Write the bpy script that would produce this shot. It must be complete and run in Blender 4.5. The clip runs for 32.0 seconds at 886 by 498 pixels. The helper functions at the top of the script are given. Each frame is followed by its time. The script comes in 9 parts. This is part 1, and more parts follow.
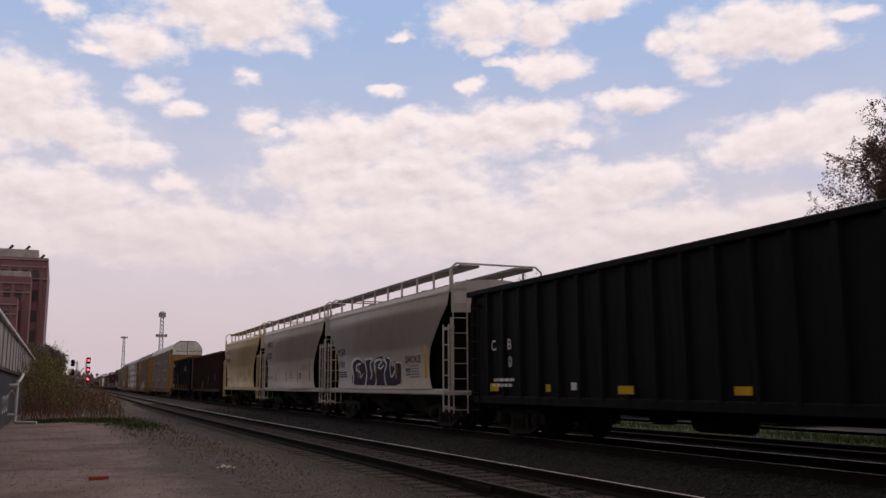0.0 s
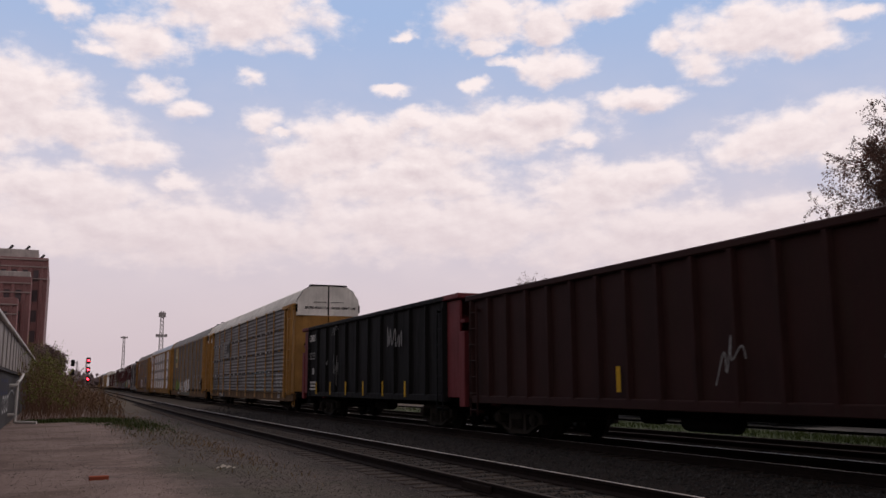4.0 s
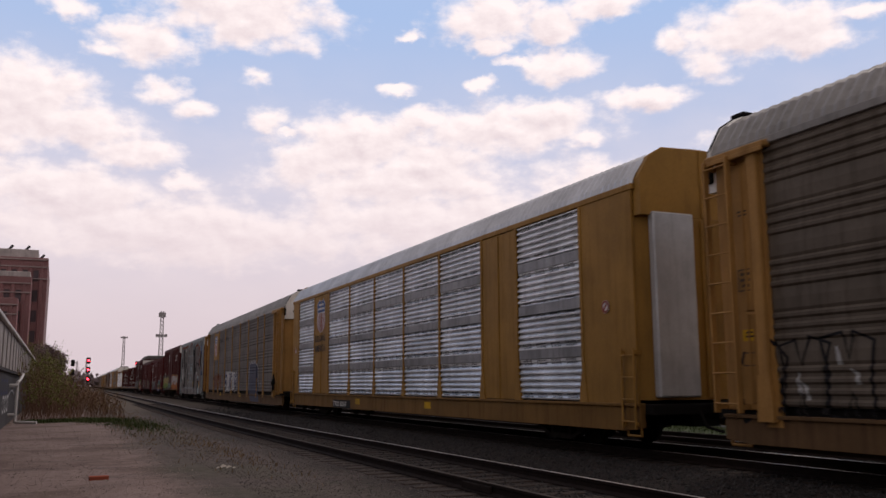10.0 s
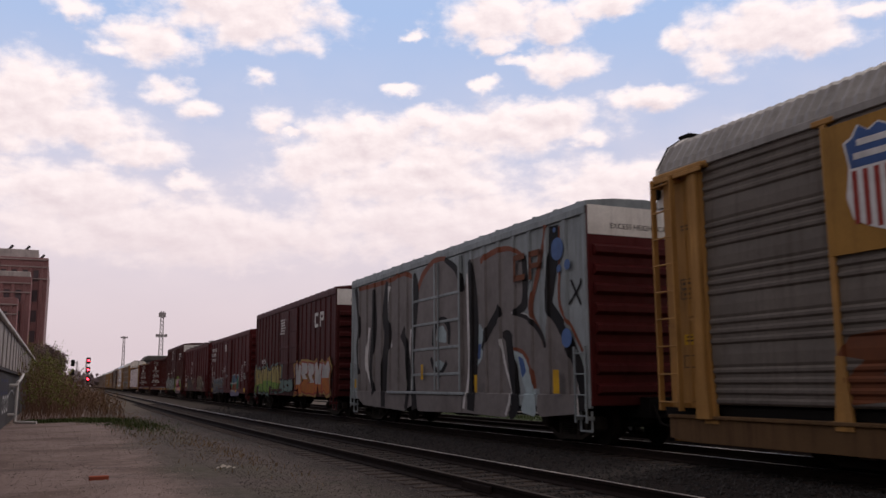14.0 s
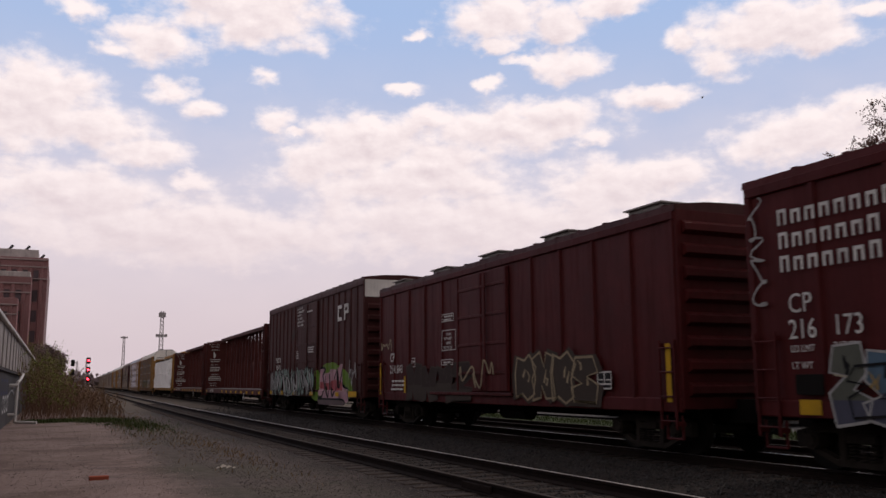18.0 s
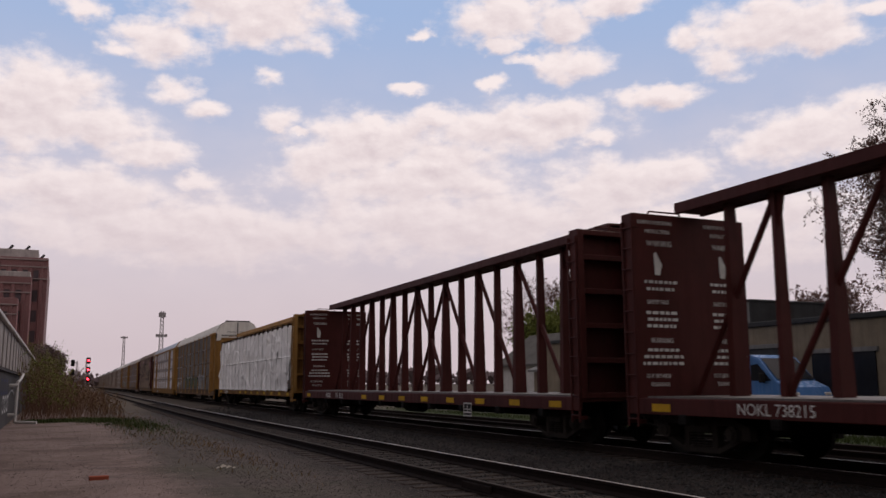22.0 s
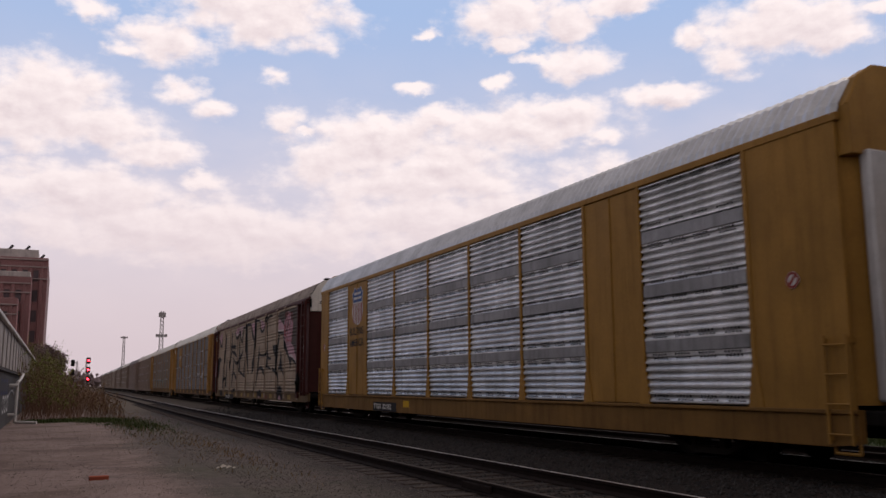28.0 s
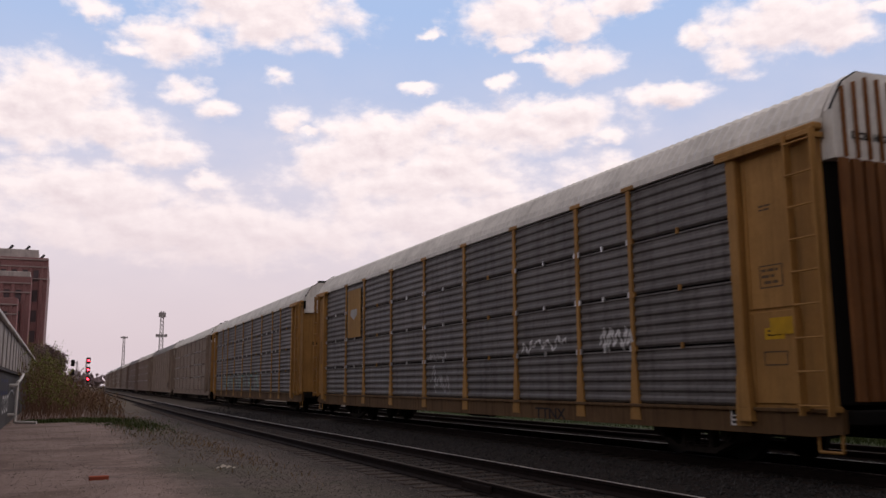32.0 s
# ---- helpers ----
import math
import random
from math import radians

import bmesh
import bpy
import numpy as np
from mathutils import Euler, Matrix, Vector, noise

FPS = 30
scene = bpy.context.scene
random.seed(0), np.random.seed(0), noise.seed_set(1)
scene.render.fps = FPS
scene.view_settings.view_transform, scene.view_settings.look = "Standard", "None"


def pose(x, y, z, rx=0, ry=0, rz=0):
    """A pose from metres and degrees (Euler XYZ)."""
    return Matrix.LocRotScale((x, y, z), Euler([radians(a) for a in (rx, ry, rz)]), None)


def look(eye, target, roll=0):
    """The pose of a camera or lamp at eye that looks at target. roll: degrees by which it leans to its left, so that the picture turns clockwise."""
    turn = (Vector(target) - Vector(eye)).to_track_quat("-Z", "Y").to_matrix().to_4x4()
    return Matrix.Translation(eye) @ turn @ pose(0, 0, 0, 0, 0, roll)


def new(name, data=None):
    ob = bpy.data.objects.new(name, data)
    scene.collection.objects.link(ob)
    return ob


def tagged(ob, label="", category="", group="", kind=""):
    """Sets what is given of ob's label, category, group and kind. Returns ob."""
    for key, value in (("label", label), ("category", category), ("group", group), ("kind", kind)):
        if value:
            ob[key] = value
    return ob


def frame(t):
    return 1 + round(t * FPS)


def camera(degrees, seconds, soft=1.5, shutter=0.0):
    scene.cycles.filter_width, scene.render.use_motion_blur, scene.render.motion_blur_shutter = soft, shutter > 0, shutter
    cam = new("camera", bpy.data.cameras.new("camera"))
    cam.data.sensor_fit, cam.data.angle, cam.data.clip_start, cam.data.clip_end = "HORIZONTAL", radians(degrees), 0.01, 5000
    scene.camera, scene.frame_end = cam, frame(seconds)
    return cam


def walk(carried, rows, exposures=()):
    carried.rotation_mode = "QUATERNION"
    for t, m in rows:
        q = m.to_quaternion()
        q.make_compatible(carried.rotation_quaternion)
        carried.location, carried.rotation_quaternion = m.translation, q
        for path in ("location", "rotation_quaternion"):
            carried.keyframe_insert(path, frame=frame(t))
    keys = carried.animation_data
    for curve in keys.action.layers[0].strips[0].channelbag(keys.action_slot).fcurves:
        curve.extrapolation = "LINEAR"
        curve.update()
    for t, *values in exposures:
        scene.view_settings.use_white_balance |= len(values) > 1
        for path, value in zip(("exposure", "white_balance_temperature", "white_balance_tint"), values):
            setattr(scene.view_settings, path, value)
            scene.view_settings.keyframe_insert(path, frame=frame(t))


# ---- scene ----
import functools

from mathutils import geometry

# ---- camera: it stands still beside the tracks ----
RAIL = 0.15                      # height of the rail heads over the lot
EYE = Vector((0.0, 0.0, RAIL + 1.334))
cam = camera(54.47, 32.0, soft=1.5, shutter=0.12)
# the clip's camera darkens slightly where much sky shows
EXPOSURES = [(0.0, -0.12, 6820, 18), (3.0, -0.14, 6820, 18), (6.0, -0.02, 6820, 18), (14.0, 0.04, 6820, 18), (18.0, -0.03, 6820, 18), (21.0, -0.14, 6820, 18), (23.0, -0.20, 6820, 18), (25.0, -0.27, 6820, 18), (28.0, -0.03, 6820, 18), (32.0, 0.04, 6820, 18)]
STAND = look(EYE, EYE + Vector((0.40321, 0.90199, 0.15440)), -0.311)
walk(cam, [(0.0, STAND), (32.0, STAND)], EXPOSURES)

# ---- daylight: a bright broken-cloud sky, sun veiled behind the train ----
SUN_EL, SUN_AZ = 52.0, 62.0      # degrees over the horizon, and from +y towards +x
world = bpy.data.worlds.new("sky_light")
scene.world = world
world.use_nodes = True
wn, wl = world.node_tree.nodes, world.node_tree.links
wn.clear()
w_out, w_bg, w_sky = wn.new("ShaderNodeOutputWorld"), wn.new("ShaderNodeBackground"), wn.new("ShaderNodeTexSky")
w_sky.sky_type, w_sky.sun_disc = "NISHITA", False
w_sky.sun_elevation, w_sky.sun_rotation = radians(SUN_EL), radians(SUN_AZ)
w_sky.air_density, w_sky.dust_density = 1.0, 3.0
w_mix = wn.new("ShaderNodeMixRGB")
w_mix.inputs[0].default_value = 0.72
w_mix.inputs[2].default_value = (7.6, 7.0, 6.7, 1)       # the white of the cloud cover
wl.new(w_sky.outputs[0], w_mix.inputs[1])
wl.new(w_mix.outputs[0], w_bg.inputs[0])
w_bg.inputs[1].default_value = 0.078
wl.new(w_bg.outputs[0], w_out.inputs[0])

sun = new("sun", bpy.data.lights.new("sun", "SUN"))
sun.data.energy, sun.data.angle, sun.data.color = 0.8, radians(12), (1.0, 0.95, 0.88)
s_dir = Vector((math.sin(radians(SUN_AZ)) * math.cos(radians(SUN_EL)), math.cos(radians(SUN_AZ)) * math.cos(radians(SUN_EL)), math.sin(radians(SUN_EL))))
sun.matrix_world = look(s_dir * 60, (0, 0, 0))

# ---- the line of the tracks: straight past the camera, a slight bend to the right further on ----
BEND = 0.02196
MAIN, NEAR, THIRD = 11.68, 6.22, 16.0     # centre lines


def bend(y):
    d = min(max(y - 20.0, 0.0), 40.0)
    return BEND * (d * d / 80.0 + max(y - 60.0, 0.0))


def travel(t):
    """How far the train has come by t seconds, counted from 16 s."""
    s = t - 16.0
    return 14.101 * s + 0.00137 * s * s + 0.000317 * s ** 3


# ---- mesh tools ----
class Build:
    """Collects vertices and faces of one mesh."""

    def __init__(self):
        self.v, self.f = [], []

    def add(self, pts, faces):
        n = len(self.v)
        self.v.extend(pts)
        self.f.extend([tuple(i + n for i in q) for q in faces])
        return self

    def box(self, x0, x1, y0, y1, z0, z1, c=0.0):
        if c <= 0:
            p = [(x, y, z) for x in (x0, x1) for y in (y0, y1) for z in (z0, z1)]
            return self.add(p, [(0, 1, 3, 2), (4, 6, 7, 5), (0, 4, 5, 1), (2, 3, 7, 6), (0, 2, 6, 4), (1, 5, 7, 3)])
        p, ix = [], {}
        for sx in (0, 1):
            for sy in (0, 1):
                for sz in (0, 1):
                    for a in range(3):
                        q = [(x0, x1)[sx], (y0, y1)[sy], (z0, z1)[sz]]
                        for b, s in enumerate((sx, sy, sz)):
                            if b != a:
                                q[b] += -c if s else c
                        ix[sx, sy, sz, a] = len(p)
                        p.append(tuple(q))
        f = []
        for a in range(3):
            b, d = [k for k in range(3) if k != a]
            for s in (0, 1):
                loop = []
                for u, w in ((0, 0), (1, 0), (1, 1), (0, 1)):
                    k = [0, 0, 0]
                    k[a], k[b], k[d] = s, u, w
                    loop.append(ix[(*k, a)])
                f.append(tuple(loop) if (s == 1) == (a != 1) else tuple(reversed(loop)))
            for u in (0, 1):
                for w in (0, 1):
                    k0, k1 = [0, 0, 0], [0, 0, 0]
                    k0[b], k0[d], k1[b], k1[d], k1[a] = u, w, u, w, 1
                    f.append((ix[(*k0, b)], ix[(*k1, b)], ix[(*k1, d)], ix[(*k0, d)]))
        for sx in (0, 1):
            for sy in (0, 1):
                for sz in (0, 1):
                    f.append(tuple(ix[sx, sy, sz, a] for a in range(3)))
        return self.add(p, f)

    def prism(self, poly, axis, a0, a1):
        """A 2D outline drawn out along an axis: x takes (y, z), y takes (x, z), z takes (x, y)."""
        n = len(poly)
        put = {"x": lambda p, a: (a, p[0], p[1]), "y": lambda p, a: (p[0], a, p[1]), "z": lambda p, a: (p[0], p[1], a)}[axis]
        pts = [put(p, a0) for p in poly] + [put(p, a1) for p in poly]
        return self.add(pts, [tuple(range(n)), tuple(range(2 * n - 1, n - 1, -1))] + [(i, (i + 1) % n, n + (i + 1) % n, n + i) for i in range(n)])

    def tube(self, p0, p1, r0, r1=None, n=8):
        r1 = r0 if r1 is None else r1
        p0, p1 = Vector(p0), Vector(p1)
        d = (p1 - p0).normalized()
        a = d.cross(Vector((0, 0, 1)) if abs(d.z) < 0.9 else Vector((1, 0, 0))).normalized()
        b = d.cross(a)
        pts = []
        for p, r in ((p0, r0), (p1, r1)):
            for i in range(n):
                w = 2 * math.pi * i / n
                pts.append(tuple(p + a * (r * math.cos(w)) + b * (r * math.sin(w))))
        return self.add(pts, [tuple(range(n - 1, -1, -1)), tuple(range(n, 2 * n))] + [(i, (i + 1) % n, n + (i + 1) % n, n + i) for i in range(n)])

    def path(self, pts, r, n=6):
        for p, q in zip(pts, pts[1:]):
            self.tube(p, q, r, r, n)
        return self

    def mesh(self, name, material, smooth=False):
        m = bpy.data.meshes.new(name)
        m.from_pydata(self.v, [], self.f)
        m.materials.append(material)
        if smooth:
            m.polygons.foreach_set("use_smooth", [True] * len(m.polygons))
        bm = bmesh.new()
        bm.from_mesh(m)
        bmesh.ops.recalc_face_normals(bm, faces=bm.faces)
        bm.to_mesh(m)
        bm.free()
        return m


def part(name, shape, material, parent, label="", smooth=False):
    """One mesh object under a thing or a part."""
    data = shape if isinstance(shape, bpy.types.Mesh) else shape.mesh(name, material, smooth)
    ob = new(name, data)
    ob.parent = parent
    return tagged(ob, label)


def thing(name, label, category, group="", kind="", at=None):
    ob = new(name)
    if at is not None:
        ob.matrix_basis = at
    return tagged(ob, label, category, group, kind)


def single(name, shape, material, label, category, group="", kind="", smooth=False):
    return tagged(new(name, shape.mesh(name, material, smooth)), label, category, group, kind)


# ---- materials ----
def nodes_of(name):
    m = bpy.data.materials.new(name)
    m.use_nodes = True
    return m, m.node_tree.nodes, m.node_tree.links, m.node_tree.nodes["Principled BSDF"]


def noise_node(n, l, vec, scale, detail=4.0, rough=0.6):
    q = n.new("ShaderNodeTexNoise")
    q.inputs["Scale"].default_value, q.inputs["Detail"].default_value, q.inputs["Roughness"].default_value = scale, detail, rough
    l.new(vec, q.inputs["Vector"])
    return q.outputs["Fac"]


def ramp_node(n, l, fac, a, b, lo=0.0, hi=1.0):
    q = n.new("ShaderNodeMapRange")
    q.inputs[1].default_value, q.inputs[2].default_value, q.inputs[3].default_value, q.inputs[4].default_value = a, b, lo, hi
    l.new(fac, q.inputs[0])
    return q.outputs[0]


def mix_node(n, l, fac, a, b, how="MIX"):
    q = n.new("ShaderNodeMixRGB")
    q.blend_type = how
    for i, v in ((0, fac), (1, a), (2, b)):
        if isinstance(v, (int, float)):
            q.inputs[i].default_value = v
        elif isinstance(v, tuple):
            q.inputs[i].default_value = (*v, 1)
        else:
            l.new(v, q.inputs[i])
    return q.outputs[0]


def coords(n, l, stretch=(1, 1, 1), shuffle=True):
    """Object coordinates in metres, shifted at random from object to object."""
    tc, mp = n.new("ShaderNodeTexCoord"), n.new("ShaderNodeMapping")
    mp.inputs["Scale"].default_value = stretch
    l.new(tc.outputs["Object"], mp.inputs["Vector"])
    if shuffle:
        oi, ml = n.new("ShaderNodeObjectInfo"), n.new("ShaderNodeMath")
        ml.operation = "MULTIPLY"
        ml.inputs[1].default_value = 37.0
        l.new(oi.outputs["Random"], ml.inputs[0])
        l.new(ml.outputs[0], mp.inputs["Location"])
    return mp.outputs[0]


@functools.lru_cache(maxsize=None)
def paint(name, col, rough=0.55, metal=0.0, grime=(0.045, 0.035, 0.03), wear=0.45, vary=0.18, bump=0.15, grain=18.0):
    """Weathered paint: blotches, streaks that run down, fine grain, a little relief."""
    m, n, l, p = nodes_of(name)
    flat, tall = coords(n, l), coords(n, l, (2.2, 2.2, 0.16))
    blotch = ramp_node(n, l, noise_node(n, l, flat, 0.9, 5), 0.35, 0.7)
    fine = noise_node(n, l, flat, grain, 3)
    streak = ramp_node(n, l, noise_node(n, l, tall, 2.6, 5, 0.7), 0.48, 0.74)
    lo, hi = tuple(c * (1 - vary) for c in col), tuple(min(1, c * (1 + vary)) for c in col)
    c1 = mix_node(n, l, blotch, lo, hi)
    c2 = mix_node(n, l, ramp_node(n, l, streak, 0, 1, 0, wear), c1, grime)
    c3 = mix_node(n, l, ramp_node(n, l, fine, 0.3, 0.7, 0, 0.25), c2, tuple(c * 0.55 for c in col))
    l.new(c3, p.inputs["Base Color"])
    p.inputs["Metallic"].default_value, p.inputs["Specular IOR Level"].default_value = metal, 0.16
    l.new(ramp_node(n, l, streak, 0, 1, rough, min(1, rough + 0.25)), p.inputs["Roughness"])
    b = n.new("ShaderNodeBump")
    b.inputs["Strength"].default_value, b.inputs["Distance"].default_value = bump, 0.02
    l.new(noise_node(n, l, flat, grain * 0.4, 4), b.inputs["Height"])
    l.new(b.outputs[0], p.inputs["Normal"])
    return m


@functools.lru_cache(maxsize=None)
def glow(name, col, strength):
    m, n, l, p = nodes_of(name)
    p.inputs["Base Color"].default_value = (*col, 1)
    p.inputs["Emission Color"].default_value, p.inputs["Emission Strength"].default_value = (*col, 1), strength
    return m


@functools.lru_cache(maxsize=None)
def spray(name, col, rough=0.6):
    """Sprayed or stencilled paint, thin and uneven."""
    m, n, l, p = nodes_of(name)
    v = coords(n, l)
    c = mix_node(n, l, ramp_node(n, l, noise_node(n, l, v, 5.0, 5), 0.35, 0.75, 0, 0.5), col, tuple(x * 0.55 + 0.01 for x in col))
    l.new(mix_node(n, l, ramp_node(n, l, noise_node(n, l, v, 1.1, 3), 0.45, 0.75, 0, 0.35), c, (0.05, 0.04, 0.035)), p.inputs["Base Color"])
    p.inputs["Roughness"].default_value, p.inputs["Specular IOR Level"].default_value = rough, 0.1
    return m


YELLOW = paint("rack_yellow_paint", (0.385, 0.205, 0.062), wear=0.42)
SILL_GRIME = paint("grimy_rack_sill", (0.135, 0.078, 0.036), rough=0.7, grime=(0.05, 0.025, 0.018), wear=0.75)
# for the train's tail: distance haze lightened into the yellow rack's colour
FAR_TAN = paint("hazy_tan_rack_paint", (0.28, 0.215, 0.175), wear=0.4)
YELLOW_B = paint("clean_yellow_paint", (0.33, 0.175, 0.038), wear=0.3)
SILL_YELLOW = paint("dulled_yellow_sill", (0.20, 0.105, 0.028), rough=0.65, grime=(0.05, 0.025, 0.018), wear=0.5)
SILVER = paint("galvanised_panel", (0.68, 0.68, 0.69), rough=0.38, metal=0.8, wear=0.25, vary=0.3)
GREY_PANEL = paint("dulled_steel_panel", (0.178, 0.165, 0.160), rough=0.55, metal=0.3, wear=0.4)
TAUPE_PANEL = paint("taupe_steel_panel", (0.150, 0.132, 0.118), rough=0.6, metal=0.1, wear=0.4)
BROWN_PANEL = paint("sooted_steel_panel", (0.138, 0.113, 0.090), rough=0.6, metal=0.2, wear=0.5)
ROOF_WHITE = paint("white_roof_sheet", (0.74, 0.72, 0.68), rough=0.5, wear=0.22)
ROOF_GREY = paint("grey_roof_sheet", (0.30, 0.29, 0.28), rough=0.5, wear=0.35)
ROOF_ZINC = paint("zinc_roof_sheet", (0.55, 0.56, 0.58), rough=0.4, metal=0.5, wear=0.2)
ROOF_RUST = paint("rust_streaked_roof_sheet", (0.31, 0.26, 0.23), rough=0.6, grime=(0.06, 0.028, 0.02), wear=1.0)
WHITE = paint("white_paint", (0.82, 0.80, 0.76), wear=0.25)
MAROON = paint("maroon_paint", (0.068, 0.018, 0.016), wear=0.35)
BOX_RED = paint("boxcar_red_paint", (0.080, 0.0105, 0.0110), wear=0.3, grime=(0.028, 0.009, 0.009))
BOX_BROWN = paint("boxcar_brown_paint", (0.070, 0.0135, 0.0135), wear=0.35, grime=(0.028, 0.011, 0.011))
BOX_DARK = paint("dark_boxcar_paint", (0.068, 0.0205, 0.0195), wear=0.4, grime=(0.03, 0.014, 0.013))
BOX_SILVER = paint("pale_blue_grey_paint", (0.27, 0.31, 0.33), rough=0.5, wear=0.4)
BEAM_RED = paint("centre_beam_oxide", (0.072, 0.0165, 0.0145), wear=0.4, grime=(0.028, 0.012, 0.011))
BLACK_CAR = paint("black_gondola_paint", (0.0058, 0.0054, 0.0057), rough=0.7, wear=0.3, grime=(0.012, 0.010, 0.009))
RED_GOND = paint("rust_gondola_paint", (0.032, 0.011, 0.010), rough=0.7, wear=0.5)
RED_END = paint("red_gondola_end", (0.16, 0.03, 0.035), wear=0.3)
HOP_GREY = paint("light_grey_hopper", (0.54, 0.49, 0.45), wear=0.22, vary=0.08, grime=(0.20, 0.17, 0.14))
HOP_CREAM = paint("cream_hopper", (0.68, 0.53, 0.335), wear=0.3, vary=0.1, grime=(0.22, 0.15, 0.08))
# near-black steel and wheels: shade under the cars is mixed into the colour
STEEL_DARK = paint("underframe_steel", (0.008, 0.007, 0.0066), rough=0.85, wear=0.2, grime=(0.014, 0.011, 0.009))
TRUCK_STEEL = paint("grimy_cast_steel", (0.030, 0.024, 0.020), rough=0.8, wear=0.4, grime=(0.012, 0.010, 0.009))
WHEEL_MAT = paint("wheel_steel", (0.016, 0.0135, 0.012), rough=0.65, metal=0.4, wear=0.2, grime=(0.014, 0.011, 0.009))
RAIL_TOP = paint("worn_rail_steel", (0.52, 0.48, 0.465), rough=0.38, metal=0.5, wear=0.1, vary=0.1, bump=0.05)
RAIL_DULL = paint("dulled_rail_head", (0.045, 0.034, 0.029), rough=0.75, wear=0.3)
# rust, darkened further: shade on the camera-side faces is in the colour
RAIL_RUST = paint("shaded_rusted_rail", (0.016, 0.0095, 0.0075), rough=0.9, wear=0.3, grime=(0.01, 0.008, 0.007))
TIE_WOOD = paint("tarred_timber", (0.035, 0.025, 0.02), rough=0.9, wear=0.3, bump=0.5)
WRAP = paint("white_lumber_wrap", (0.97, 0.97, 0.985), rough=0.35, wear=0.04, vary=0.03, grime=(0.3, 0.3, 0.32), bump=0.6, grain=4.0)
LABEL_YELLOW = spray("safety_yellow", (0.62, 0.36, 0.02))
LET_WHITE = spray("white_lettering", (0.72, 0.71, 0.69))
LET_BLACK = spray("black_lettering", (0.02, 0.02, 0.022))
# flat bands are a darker, less metallic grey than the ribbed panels
ZINC_BAND = paint("darker_zinc_band", (0.30, 0.30, 0.31), rough=0.5, metal=0.5, wear=0.35, vary=0.25)
STRAP = paint("steel_strap", (0.05, 0.05, 0.055), wear=0.1)
# ================= the setting =================
# ---- sky: a far backdrop with drifting broken clouds, in degrees of bearing and height ----
CLOUDS_HIGH = ((10.0, 23.3, 5.8, 1.7), (8.9, 24.4, 5.4, 1.3), (3.5, 21.3, 2.7, 1.3), (1.1, 20.5, 1.7, 0.8), (-1.0, 22.6, 2.0, 0.8), (4.7, 18.3, 2.0, 1.0), (6.6, 17.4, 1.6, 0.9), (10.9, 19.9, 1.3, 0.8), (11.6, 17.1, 1.7, 1.0), (12.9, 16.3, 1.1, 0.4), (21.1, 22.7, 1.1, 0.5), (27.7, 23.7, 4.3, 1.6), (26.5, 22.0, 2.0, 0.7))
CLOUDS_EAST = ((30.8, 22.9, 2.3, 1.0), (31.5, 20.7, 2.7, 1.2), (28.8, 21.0, 1.6, 0.5), (20.2, 19.1, 1.6, 0.5), (26.4, 19.6, 1.1, 0.5), (34.7, 24.2, 3.0, 0.9), (44.8, 21.7, 4.9, 1.8), (41.2, 20.1, 2.1, 1.4), (39.1, 21.7, 1.4, 0.9), (47.1, 20.7, 2.9, 1.0), (37.3, 18.2, 2.7, 0.8), (50.8, 21.8, 1.5, 0.6))
CLOUDS_MID = ((-3.0, 17.6, 3.9, 2.0), (-4.5, 16.1, 3.8, 2.3), (-0.3, 15.6, 4.4, 1.5), (3.5, 14.4, 2.4, 0.9), (27.6, 16.7, 6.5, 1.6), (29.9, 17.5, 3.1, 1.1), (22.1, 17.3, 2.3, 0.9), (32.9, 15.9, 2.1, 0.7), (17.5, 15.6, 5.0, 2.0), (18.0, 17.1, 1.5, 0.7), (14.4, 14.4, 3.0, 1.5), (22.1, 14.5, 4.6, 1.7))
CLOUDS_LOW = ((20.6, 13.1, 7.7, 1.5), (34.3, 12.7, 4.7, 2.0), (38.0, 13.6, 2.8, 1.1), (46.4, 15.0, 3.5, 1.7), (44.0, 14.7, 2.7, 1.2), (49.7, 15.9, 2.4, 1.3), (50.4, 13.8, 2.4, 2.0), (-3.0, 12.2, 3.9, 1.3), (0.0, 11.5, 6.1, 1.7), (6.0, 12.9, 2.1, 0.7), (5.1, 9.7, 12.8, 2.1), (23.6, 10.4, 11.3, 2.3), (38.9, 9.4, 12.8, 2.2))


